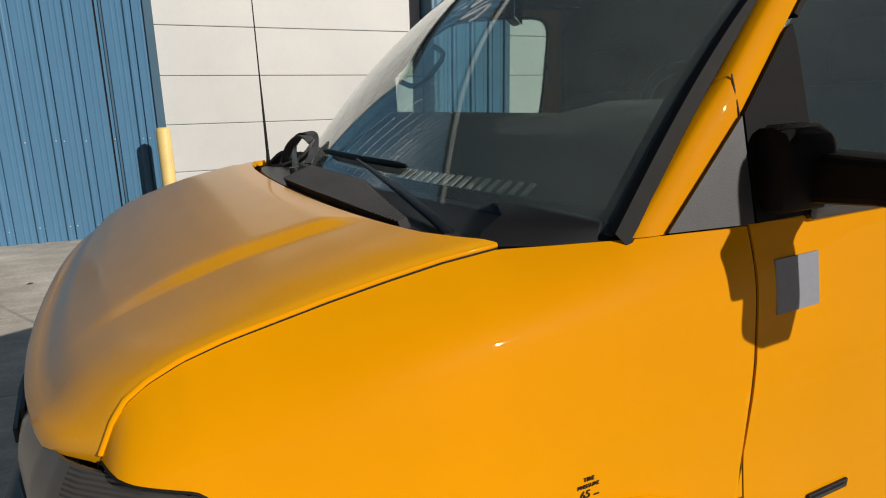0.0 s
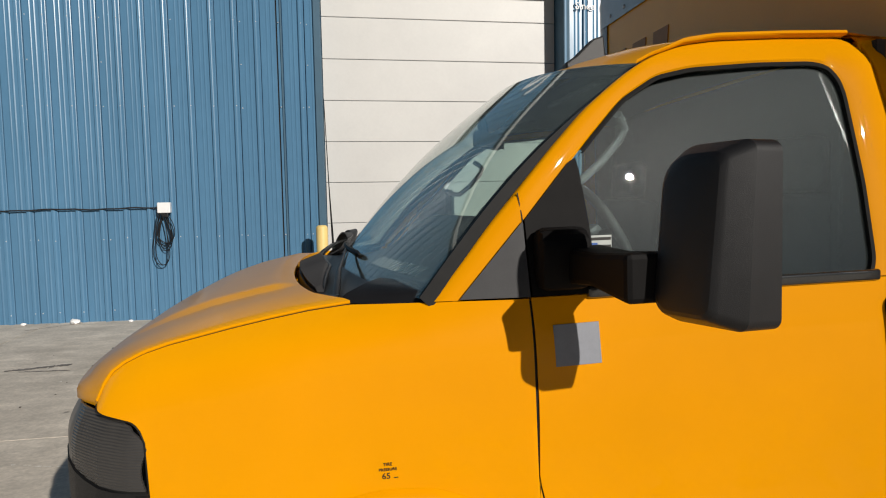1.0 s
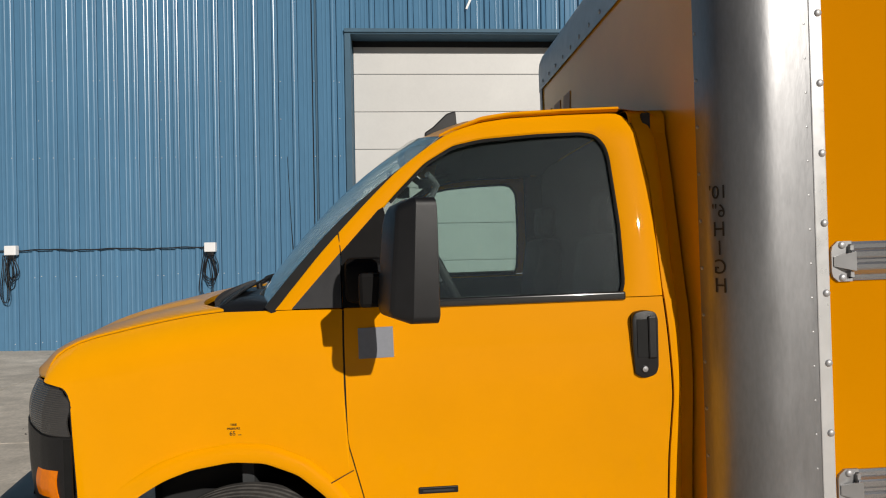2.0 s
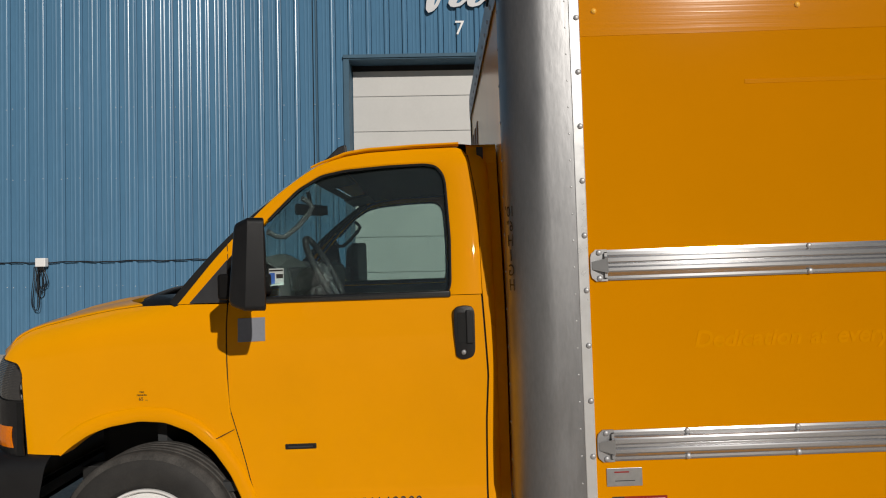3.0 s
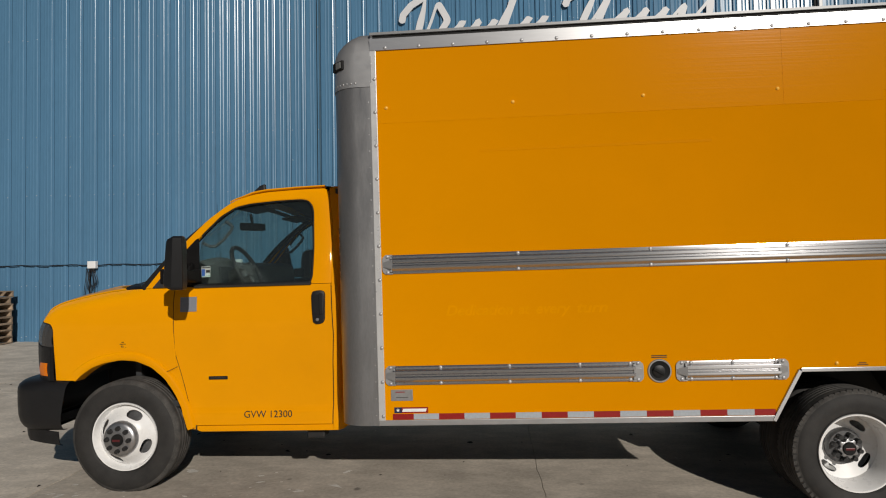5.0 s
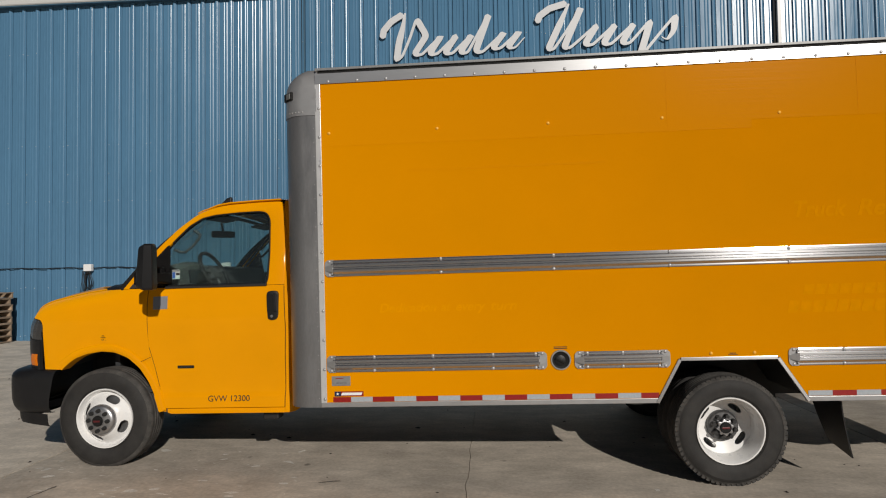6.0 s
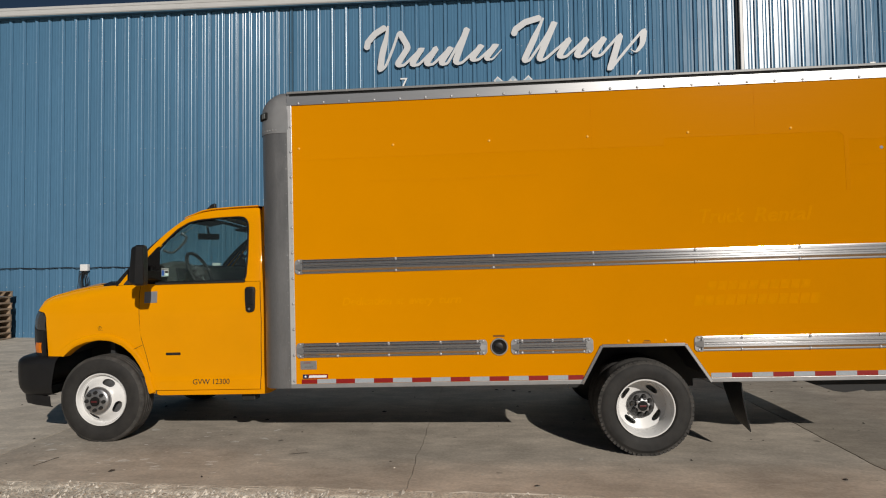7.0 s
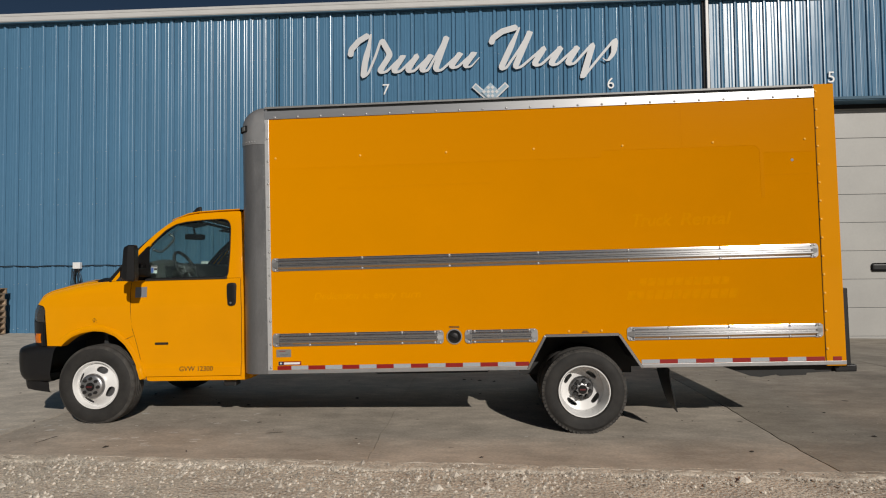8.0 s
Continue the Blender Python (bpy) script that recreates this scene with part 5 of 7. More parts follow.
for _k in range(60):
    _y = 0.60 + _k * 0.0105
    _u = (_y - C) / (C - 0.40)
    _b = max(0.0, 1 - _u * _u) ** 0.62
    _xh = -0.053 - 0.175 * _b
    _zh = 1.352 + 0.045 * _b
    _g = min(1.0, 0.22 + (_y - 0.60) / 0.34)
    _m = pose(_xh + 0.014 + 0.042 * _g, _y, _zh - 0.018 + 0.018 * _g, 0, -20, -24 * (1 - _b)) @ Matrix.Diagonal((_g, 1, 1, 1))
    if _k == 0:
        slat0 = part("vent_slat", box_bm(-0.042, 0.042, -0.0017, 0.0017, -0.012, 0.012, 0.0012, 1), PLASTIC_GREY, cowl)
        slat0.matrix_basis = _m
    else:
        again(slat0, "vent_slat", _m, cowl)


def crest(i):
    y = 0.60 + 0.64 * i / 30
    u = (y - C) / (C - 0.40)
    b = max(0.0, 1 - u * u) ** 0.62
    g = min(1.0, 0.22 + (y - 0.60) / 0.34)
    return (-0.053 - 0.175 * b + 0.016 + 0.084 * g, y, 1.352 + 0.045 * b - 0.020 + 0.030 * g)


part("vent_crest", tube_bm([crest(i) for i in range(31)], 0.006, 8, radii=[0.002, 0.004] + [0.006] * 27 + [0.005, 0.003]), PLASTIC, cowl, smooth=60)


def wiper(a, tip, u0, u1, w0, w1):
    a, b = Vector(a), Vector(tip)
    w = part("wiper", tube_bm([a, a.lerp(b, 0.12) + Vector((0, 0, 0.008)), a.lerp(b, 0.40) + Vector((-0.004, 0, 0.012)), a.lerp(b, 0.8) + Vector((0, 0, 0.004)), b], 0.006, 8, radii=[0.010, 0.0105, 0.008, 0.005, 0.004]), PLASTIC, truck, "black windshield wiper arm", smooth=60)
    n = 14
    pts = [Vector(ws_point(u0 + (u1 - u0) * k / n, w0 + (w1 - w0) * k / n, 0.022)) for k in range(n + 1)]
    part("wiper_blade", tube_bm(pts, 0.008, 6, radii=[0.004] + [0.009] * (n - 1) + [0.005]), SEAL, w, smooth=60)
    part("wiper_pivot", tube_bm([a + Vector((0, 0, -0.03)), a + Vector((-0.004, 0, 0.010))], 0.015, 14), PLASTIC, w, smooth=40)
    return w


wiper((-0.088, 0.480, 1.352), (-0.050, 1.097, 1.437), -0.4375, 0.175, 0.07, 0.07)
wiper((-0.150, 1.36, 1.395), (-0.020, 1.92, 1.440), 0.42, 0.90, 0.07, 0.07)
# strap bundled at the far side of the cowl
def soft_path(pts, n=8):
    """A rounded line through the points, as a slack strap lies."""
    p = [Vector(q) for q in pts]
    out = []
    for i in range(len(p) - 1):
        a, b, c, d = p[max(i - 1, 0)], p[i], p[i + 1], p[min(i + 2, len(p) - 1)]
        for k in range(n):
            t = k / n
            out.append(0.5 * ((2 * b) + (c - a) * t + (2 * a - 5 * b + 4 * c - d) * t * t + (3 * b - a - 3 * c + d) * t ** 3))
    return out + [p[-1]]


def strap_bm(pts, w, th):
    """Flat webbing along a soft path."""
    p = soft_path(pts)
    rows = []
    for i, q in enumerate(p):
        d = (p[min(i + 1, len(p) - 1)] - p[max(i - 1, 0)]).normalized()
        side = (d.cross(Vector((0.35 * math.sin(i * 0.21), 0.3, 1))).normalized())
        up = d.cross(side).normalized()
        rows.append([q + side * w + up * th, q - side * w + up * th, q - side * w - up * th, q + side * w - up * th])
    bm = grid_bm(rows, close_u=True)
    bmesh.ops.holes_fill(bm, edges=bm.edges)
    bmesh.ops.recalc_face_normals(bm, faces=bm.faces)
    return turned(bm, Matrix.Rotation(-radians(RAKE), 4, "Y"))


strap = empty("strap", "bundled grey webbing strap lying on the cowl", "strap")
part("strap_loop", strap_bm([(-0.07, 1.90, 1.36), (-0.05, 1.88, 1.42), (-0.02, 1.80, 1.475), (0.0, 1.72, 1.47), (-0.02, 1.66, 1.42), (-0.05, 1.63, 1.385)], 0.015, 0.003), STRAP, strap, smooth=50)
part("strap_loop", strap_bm([(-0.09, 1.84, 1.36), (-0.07, 1.80, 1.43), (-0.04, 1.74, 1.47), (-0.02, 1.68, 1.45), (-0.05, 1.70, 1.40), (-0.10, 1.76, 1.37)], 0.014, 0.003), STRAP, strap, smooth=50)
part("strap_fold", strap_bm([(-0.11, 1.98, 1.355), (-0.06, 1.95, 1.395), (-0.03, 1.88, 1.40), (-0.07, 1.82, 1.375), (-0.11, 1.88, 1.36)], 0.020, 0.006), STRAP, strap, smooth=50)
# whip antenna on the far fender
ant = part("whip_antenna", tube_bm([(-0.10, 2.07, 1.335), (-0.10, 2.065, 1.40), (-0.107, 2.03, 1.70), (-0.112, 2.00, 2.115)], 0.003, 6, radii=[0.009, 0.006, 0.0026, 0.0016]), SEAL, truck, "thin black whip antenna", smooth=60)
part("antenna_base", tube_bm([(-0.10, 2.07, 1.325), (-0.10, 2.07, 1.345), (-0.10, 2.068, 1.365)], 0.012, 12, radii=[0.02, 0.016, 0.009]), PLASTIC, ant, smooth=50)


# front end
def nose_x(y):
    d = abs(y - C)
    return float(np.interp(d, [0, 0.4, 0.65, 0.78, 0.84, 0.875, 0.905, 0.940, 0.965, 0.980, 0.988], [-0.802, -0.795, -0.772, -0.742, -0.718, -0.692, -0.661, -0.622, -0.582, -0.546, -0.508]))


def front_strip(z0, z1, d0, d1, push=0.0, n=30, lean=0.0, far=False, rows=8, bulge=0.0):
    """A sheet that follows the rounded nose between two distances from the centre line."""
    pts = []
    for k in range(rows + 1):
        w = k / rows
        row = []
        for i in range(n + 1):
            d = d0 + (d1 - d0) * i / n
            top = z1(d) if callable(z1) else z1
            low = z0(d) if callable(z0) else z0
            z = low + (top - low) * w
            y = C + d if far else C - d
            row.append((nose_x(y) - push + lean * w * min(1.0, max(0.3, (0.992 - d) / 0.03)) - bulge * math.sin(math.pi * w), y, z))
        pts.append(row)
    return grid_bm(pts, 0.006)


def lamp_top(d):
    return float(np.interp(d, [0.0, 0.60, 0.871, 0.910, 0.945, 0.963, 0.975, 0.982, 0.986, 0.988], [1.150, 1.150, 1.150, 1.145, 1.140, 1.134, 1.124, 1.108, 1.09, 1.07]))


def lamp_split(d):
    return float(np.interp(d, [0.60, 0.78, 0.84, 0.87, 0.905, 0.945, 0.988], [1.045, 1.036, 1.022, 1.008, 0.995, 0.986, 0.982]))


for _far in (False, True):
    hl = part("headlight", front_strip(lamp_split, lamp_top, 0.60, 0.855, 0.0, lean=0.034, far=_far, bulge=0.012, n=30), LENS_SMOKE, truck, "smoked wraparound headlight lens", smooth=50)
    part("lens_side", front_strip(lamp_split, lamp_top, 0.855, 0.9872, 0.0, lean=0.034, far=_far, bulge=0.012, n=50), LENS_FLUTED, hl, "fluted side of the lens", smooth=50)
    part("lamp_bezel", front_strip(0.752, lambda d: lamp_split(d) - 0.006, 0.60, 0.9868, -0.010, lean=-0.014, far=_far, n=50, bulge=0.006), PLASTIC, hl, smooth=50)
    part("lens_joint", front_strip(lambda d: lamp_split(d) - 0.006, lamp_split, 0.60, 0.9868, -0.004, far=_far, n=50, rows=1), SEAL, hl)
    ts = part("turn_signal", front_strip(0.784, 0.872, 0.918, 0.977, 0.003, far=_far, n=16, bulge=0.008), AMBER, hl, "amber turn signal", smooth=50)
    part("bezel_edge", front_strip(0.752, 0.972, 0.9825, 0.9885, 0.0, far=_far, n=3), SEAL, hl)
grille = part("grille", front_strip(0.76, 1.13, -0.60, 0.60, -0.01, n=40), DARK, truck, "dark front grille")
for _k in range(5):
    part("grille_bar", front_strip(0.79 + _k * 0.07, 0.815 + _k * 0.07, -0.59, 0.59, 0.006, n=40, rows=1), PLASTIC, grille)


def bumper_path(inset=0.0, end=-0.396):
    """Plan of the bumper from one wheel arch round the nose to the other."""
    near = [(0.262, end), (0.262, -0.52), (0.264, -0.66), (0.290, -0.755), (0.345, -0.815), (0.46, -0.868), (0.70, -0.915), (1.0, -0.938), (C, -0.942)]
    p = smooth_line(near + [(BW2 - y, x) for y, x in near[::-1][1:]], 110)
    out = []
    for i in range(110):
        d = p[min(i + 1, 109)] - p[max(i - 1, 0)]
        d = d / (np.hypot(*d) + 1e-9)
        out.append((p[i][0] + inset * -d[1], p[i][1] + inset * d[0]))
    return out


def bumper_bm():
    """Moulded section swept round the nose and back to the wheel arch."""
    sec = [(0.762, 0.13), (0.758, 0.072), (0.746, 0.034), (0.728, 0.012), (0.705, 0.002), (0.68, 0.0), (0.60, 0.0), (0.52, 0.004), (0.475, 0.014), (0.44, 0.034), (0.415, 0.060), (0.41, 0.10)]
    rows = []
    for z, ins in sec:
        rows.append([(x - 0.2 * (0.75 - z) * max(0.0, min(1.0, (x + 0.60) / 0.2)), y, z) for y, x in bumper_path(ins)])
    return grid_bm(rows, 0.004)


bumper = part("front_bumper", bumper_bm(), PLASTIC, truck, "black plastic front bumper", smooth=45)
part("air_dam", grid_bm([[(x - 0.01, y, z - 0.035 * min(1, max(0, (x + 0.70) / 0.25))) for y, x in bumper_path(ins, -0.49)] for z, ins in ((0.43, 0.060), (0.37, 0.066), (0.338, 0.076), (0.328, 0.10))], 0.006), PLASTIC, bumper, smooth=45)

# mirrors
def mirror_housing():
    """Towing mirror shell: domed front, lit flank, crease, and a rim round the glass."""
    # along x: inset of the inner edge, the outer edge, the bottom and the top
    secs = [(0.506, 0.046, 0.030, 0.040, 0.036), (0.509, 0.035, 0.022, 0.030, 0.026), (0.516, 0.027, 0.017, 0.022, 0.019), (0.524, 0.022, 0.014, 0.018, 0.016),
            (0.572, 0.003, 0.000, 0.002, 0.001), (0.650, 0.002, 0.007, 0.001, 0.002), (0.655, 0.008, 0.013, 0.007, 0.008)]
    rows = []
    for x, inner, outer, low, top in secs:
        y0, y1, z0, z1 = -0.200 + outer, -0.032 - inner, 1.350 + low, 1.674 - top
        row = []
        for cy, cz, r, a0 in ((y1, z1, 0.055, 0), (y0, z1, 0.022, 90), (y0, z0, 0.020, 180), (y1, z0, 0.032, 270)):
            cy, cz = cy + (r if cy == y0 else -r), cz + (r if cz == z0 else -r)
            for k in range(7):
                a = radians(a0 + 15 * k)
                yy = cy + r * math.cos(a)
                zz = cz + r * math.sin(a)
                rake = (0.655 - x) / 0.149 * (0.018 + 0.03 * (zz - 1.35) / 0.32)
                row.append((x + rake - 0.32 * (yy + 0.19), yy, zz))
        rows.append(row)
    b = grid_bm(rows, close_u=True)
    bmesh.ops.holes_fill(b, edges=b.edges)
    bmesh.ops.recalc_face_normals(b, faces=b.faces)
    return b


for _far in (False, True):
    fl = (lambda b: mirror_bm(b, C)) if _far else (lambda b: b)
    mi = part("side_mirror", fl(mirror_housing()), PLASTIC, truck, "large black plastic towing mirror", smooth=17)
    part("mirror_face", fl(turned(box_bm(-0.002, 0.002, -0.055, 0.045, 1.385, 1.64, 0.0), pose(0.610, -0.105, 0, 0, 0, 24))), MIRROR, mi, "mirror glass")
    part("mirror_seam", fl(turned(box_bm(-0.0012, 0.0012, -0.034, 0.034, -0.0012, 0.0012), pose(0.5345 - 0.32 * 0.07, -0.120, 1.440, 0, 0, 17.7))), PLASTIC_GREY, mi)
    part("mirror_arm", fl(prism_bm([(0.285, 1.475), (0.12, 1.470), (-0.06, 1.482), (-0.06, 1.385), (0.12, 1.400), (0.285, 1.385)], 0.44, 0.548, 0.012, axes="yz")), SAIL_BLACK, mi)
    part("mirror_foot", fl(prism_bm([(0.30, 1.375), (0.30, 1.515), (0.262, 1.524), (0.232, 1.512), (0.216, 1.486), (0.225, 1.375)], 0.375, 0.50, 0.022, axes="yz")), SAIL_BLACK, mi, smooth=40)


# wheels
def tyre_bm(R, width, rim_r, depth=0.009):
    w = width / 2
    prof = [(rim_r - 0.012, -w * 0.62), (rim_r + 0.004, -w * 0.80), (rim_r + 0.02, -w * 0.93), (rim_r + 0.06, -w * 1.0), (rim_r + 0.10, -w * 0.985), (R - 0.030, -w * 0.90), (R - 0.010, -w * 0.80), (R - 0.001, -w * 0.70)]
    n = 26
    for k in range(n + 1):
        t = -0.66 + 1.32 * k / n
        groove = any(abs(t - g) < 0.045 for g in (-0.42, -0.14, 0.14, 0.42))
        prof.append((R - (depth if groove else 0) - 0.004 * t * t, t * w))
    prof += [(R - 0.001, w * 0.70), (R - 0.010, w * 0.80), (R - 0.030, w * 0.90), (rim_r + 0.06, w), (rim_r, w * 0.8), (rim_r - 0.012, w * 0.62)]
    return lathe_bm(prof, 96)


def tread_band_bm(R, width, depth):
    """The worn running surface with its rounded shoulders and four grooves."""
    w = width / 2
    prof = [(R - 0.030, -w * 0.905), (R - 0.012, -w * 0.82), (R - 0.003, -w * 0.72)]
    for k in range(53):
        t = -0.68 + 1.36 * k / 52
        groove = any(abs(t - g) < 0.045 for g in (-0.42, -0.14, 0.14, 0.42))
        prof.append((R - (depth if groove else 0) - 0.004 * t * t, t * w))
    prof += [(R - 0.003, w * 0.72), (R - 0.012, w * 0.82), (R - 0.030, w * 0.905)]
    return lathe_bm(prof, 120)


def tread_bm(R, width, s):
    """Shoulder blocks round one edge of the tread."""
    bm = bmesh.new()
    w = width / 2
    for k in range(66):
        a = 2 * math.pi * k / 66
        m = Matrix.Rotation(-a, 4, "Y") @ Matrix.Translation((R - 0.0138, s * w * 0.775, 0)) @ Matrix.Rotation(radians(12 * s), 4, "X")
        bmesh.ops.create_cube(bm, size=1, matrix=m @ Matrix.Diagonal((0.021, width * 0.10, 0.026, 1)))
    return bm


def disc_with_slots(r0, r1, y0, y1, slots, a_half, r_lo, r_hi, turn, seg=144, dish=None):
    """A wheel disc ring with real oval slots cut through it."""
    bm = bmesh.new()
    yy = dish or (lambda r: y0 + (y1 - y0) * (r - r0) / (r1 - r0))

    def ring(a, ra, rb, n=5):
        return [(r * math.cos(a), yy(r), r * math.sin(a)) for r in np.linspace(ra, rb, n)]
    rm, rh = (r_lo + r_hi) / 2, (r_hi - r_lo) / 2
    A = [2 * math.pi * k / seg for k in range(seg + 1)]
    rows_in, rows_out = [], []
    for a in A:
        h = 0.0
        for s in range(slots):
            c = turn + 2 * math.pi * s / slots
            d = (a - c + math.pi) % (2 * math.pi) - math.pi
            if abs(d) < a_half:
                h = rh * (1 - abs(d / a_half) ** 2.6) ** 0.42
        rows_in.append(ring(a, r0, rm - h))
        rows_out.append(ring(a, rm + h, r1))
    for rows in (rows_in, rows_out):
        vs = [[bm.verts.new(p) for p in row] for row in rows]
        for a, b in zip(vs, vs[1:]):
            for j in range(len(a) - 1):
                bm.faces.new((a[j], a[j + 1], b[j + 1], b[j]))
    bmesh.ops.remove_doubles(bm, verts=bm.verts, dist=1e-5)
    bmesh.ops.recalc_face_normals(bm, faces=bm.faces)
    bmesh.ops.solidify(bm, geom=list(bm.faces), thickness=0.006)
    return bm


def loaded(bm, turn, flat, width):
    """The tyre squats on the ground: flat below, with bulging sidewalls."""
    r = Matrix.Rotation(radians(turn), 4, "Y")
    back = r.inverted()
    for v in bm.verts:
        q = r @ v.co
        low = min(1.0, max(0.0, (-q.z - 0.24) / 0.12))
        q.y *= 1 + 0.035 * low * (1 if abs(q.y) > width * 0.4 else 0.5)
        q.z = max(q.z, -flat)
        v.co = back @ q
    return bm


def wheel(name, x, y, z, front, far=False):
    """Wheel with its outer side towards -y, at the middle of the tyre."""
    R, W = (0.376 if front else 0.371), 0.222
    turn, flat = (-20, R - 0.014) if front else (-8, R - 0.004)
    m = pose(x, y, z, 0, 0, 180 if far else 0) @ pose(0, 0, 0, 0, turn, 0)
    if front:
        dish = lambda r: -0.128 + 0.080 * min(1, max(0, (r - 0.112) / 0.088)) ** 1.3
        rim = disc_with_slots(0.100, 0.206, -0.12, -0.06, 4, 0.34, 0.134, 0.182, radians(45), dish=dish)
    else:
        dish = lambda r: 0.090 - 0.03 * (r - 0.09) / 0.10
        rim = disc_with_slots(0.098, 0.196, 0.05, 0.02, 4, 0.34, 0.134, 0.172, radians(45), dish=dish)
    w = part(name, rim, RIM, truck, "white painted steel wheel", smooth=40)
    w.matrix_basis = m
    lip = [(0.220, -0.080), (0.226, -0.092), (0.224, -0.101), (0.216, -0.100), (0.210, -0.088), (0.204, -0.060), (0.194, -0.03), (0.190, 0.03), (0.192, 0.09), (0.226, 0.100)]
    part("rim_barrel", lathe_bm(lip, 96), RIM, w, smooth=40)
    if front:
        part("brake_disc", lathe_bm([(0.06, -0.034), (0.165, -0.036), (0.168, -0.030), (0.168, -0.010), (0.06, -0.008)], 48), HUB, w, "bare steel brake disc", smooth=40)
    part("tyre", loaded(tyre_bm(R - 0.004, W, 0.222, 0.004), turn, flat, W), RUBBER, w, "black rubber tyre", smooth=30)
    part("tread_band", loaded(tread_band_bm(R, W, 0.005 if front else 0.009), turn, flat, W), TREAD, w, "dusty worn tread", smooth=30)
    for s in () if front else (-1, 1):
        tagged(part("shoulder_tread", tread_bm(R, W, s), TREAD, w), kind="stuff")
    hy = -0.172 if front else 0.030
    if front:
        cup = [(0.0001, hy - 0.006), (0.044, hy - 0.006), (0.047, hy), (0.090, hy + 0.004), (0.104, hy + 0.010), (0.113, hy + 0.022), (0.116, hy + 0.040), (0.112, -0.06)]
    else:
        cup = [(0.0001, hy - 0.02), (0.036, hy - 0.02), (0.040, hy - 0.012), (0.042, hy + 0.006), (0.094, hy + 0.010), (0.103, hy + 0.020), (0.106, hy + 0.045), (0.108, 0.10)]
    part("hub", lathe_bm(cup, 48), HUB if front else HUB_DARK, w, "bare steel hub", smooth=40)
    cy = hy - 0.010 if front else hy - 0.030
    if not front:
        lobes = [(0.052 + 0.007 * math.cos(8 * a)) for a in (2 * math.pi * k / 64 for k in range(64))]
        ring = prism_bm([(r * math.cos(2 * math.pi * k / 64), r * math.sin(2 * math.pi * k / 64)) for k, r in enumerate(lobes)], cy - 0.002, hy + 0.012, 0.003)
        part("hub_cover", ring, HUB, w, "bright lobed hub cover", smooth=50)
    part("hub_cap", moved(lathe_bm([(0.0001, -0.012), (0.034, -0.012), (0.039, -0.006), (0.040, 0.006)], 32), 0, cy, 0), SEAL, w, smooth=40)
    part("cap_mark", turned(box_bm(-0.026, 0.026, cy - 0.015, cy - 0.011, -0.007, 0.007, 0.002), Matrix.Rotation(radians(20 if front else 8), 4, "Y")), RED_CAP, w)
    for k in range(8):
        a = 2 * math.pi * (k + 0.5) / 8
        nut = bmesh.new()
        bmesh.ops.create_cone(nut, cap_ends=True, segments=6 if front else 12, radius1=0.0165, radius2=0.0135, depth=0.032 if front else 0.044, matrix=Matrix.Translation((0.074 * math.cos(a), hy - 0.006, 0.074 * math.sin(a))) @ Matrix.Rotation(radians(90), 4, "X"))
        part("lug_nut", nut, DARK, w, smooth=0 if front else 50)
    return w


FZ, RZ = 0.377, 0.292
wheel("front_wheel", 0.0, 0.370, FZ, True)
wheel("front_wheel", 0.0, 2 * C - 0.370, FZ, True, True)
for _y, _far in ((0.150, False), (2 * C - 0.150, True)):
    wheel("rear_wheel", 4.545, _y, RZ, False, _far)
for _y in (0.415, 2 * C - 0.415):
    _t = part("inner_tyre", tyre_bm(0.371, 0.222, 0.222), RUBBER, truck, "inner twin tyre", smooth=30)
    _t.matrix_basis = pose(4.545, _y, RZ)
    part("inner_rim", lathe_bm([(0.0001, 0.0), (0.12, 0.0), (0.19, 0.03), (0.20, -0.08), (0.222, -0.10)], 48), RIM, _t, smooth=40)

# chassis
both("wheel_housing", lambda: box_bm(4.02, 5.08, 0.60, 0.62, 0.36, 0.80), DARK, truck)
part("axle_tube", tube_bm([(4.545, 0.20, RZ), (4.545, 2 * C - 0.20, RZ)], 0.055, 16), DARK, truck, smooth=50)
part("differential", turned(lathe_bm([(0.0001, -0.16), (0.09, -0.13), (0.15, -0.03), (0.15, 0.03), (0.09, 0.13), (0.0001, 0.16)], 24), pose(4.56, C, RZ)), DARK, truck, smooth=50)
both("frame_rail", lambda: box_bm(-0.55, 6.55, 0.78, 0.86, 0.39, 0.55, 0.005), DARK, truck)
for _x in (1.95, 2.9, 3.6, 5.3, 6.1):
    part("cross_member", box_bm(_x - 0.04, _x + 0.04, 0.40, 2 * C - 0.40, 0.465, 0.525), DARK, truck)
part("fuel_tank", box_bm(2.55, 3.75, 0.90, 1.5, 0.33, 0.45, 0.04), DARK, truck)
part("exhaust", tube_bm([(1.2, 1.7, 0.33), (3.0, 1.75, 0.33), (4.2, 1.75, 0.42)], 0.04, 12), DARK, truck, smooth=50)
part("front_axle", tube_bm([(0.006, 0.45, FZ - 0.02), (0.006, 2 * C - 0.45, FZ - 0.02)], 0.045, 12), DARK, truck, smooth=50)
part("engine_block", box_bm(-0.5, 0.5, 0.85, 1.7, 0.35, 1.0, 0.05), DARK, truck)
both("step_bracket", lambda: box_bm(1.22, 1.34, 0.33, 0.45, 0.34, 0.41, 0.01), DARK, truck)
both("mud_flap", lambda: grid_bm([[(5.285 + 0.055 * k ** 1.5, 0.10 + 0.42 * (1 - 0.3 * k) * v, 0.470 - 0.378 * k + 0.045 * k * v) for v in np.linspace(0, 1, 6)] for k in np.linspace(0, 1, 12)], 0.008), PLASTIC, truck, "black rubber mud flap", smooth=60)


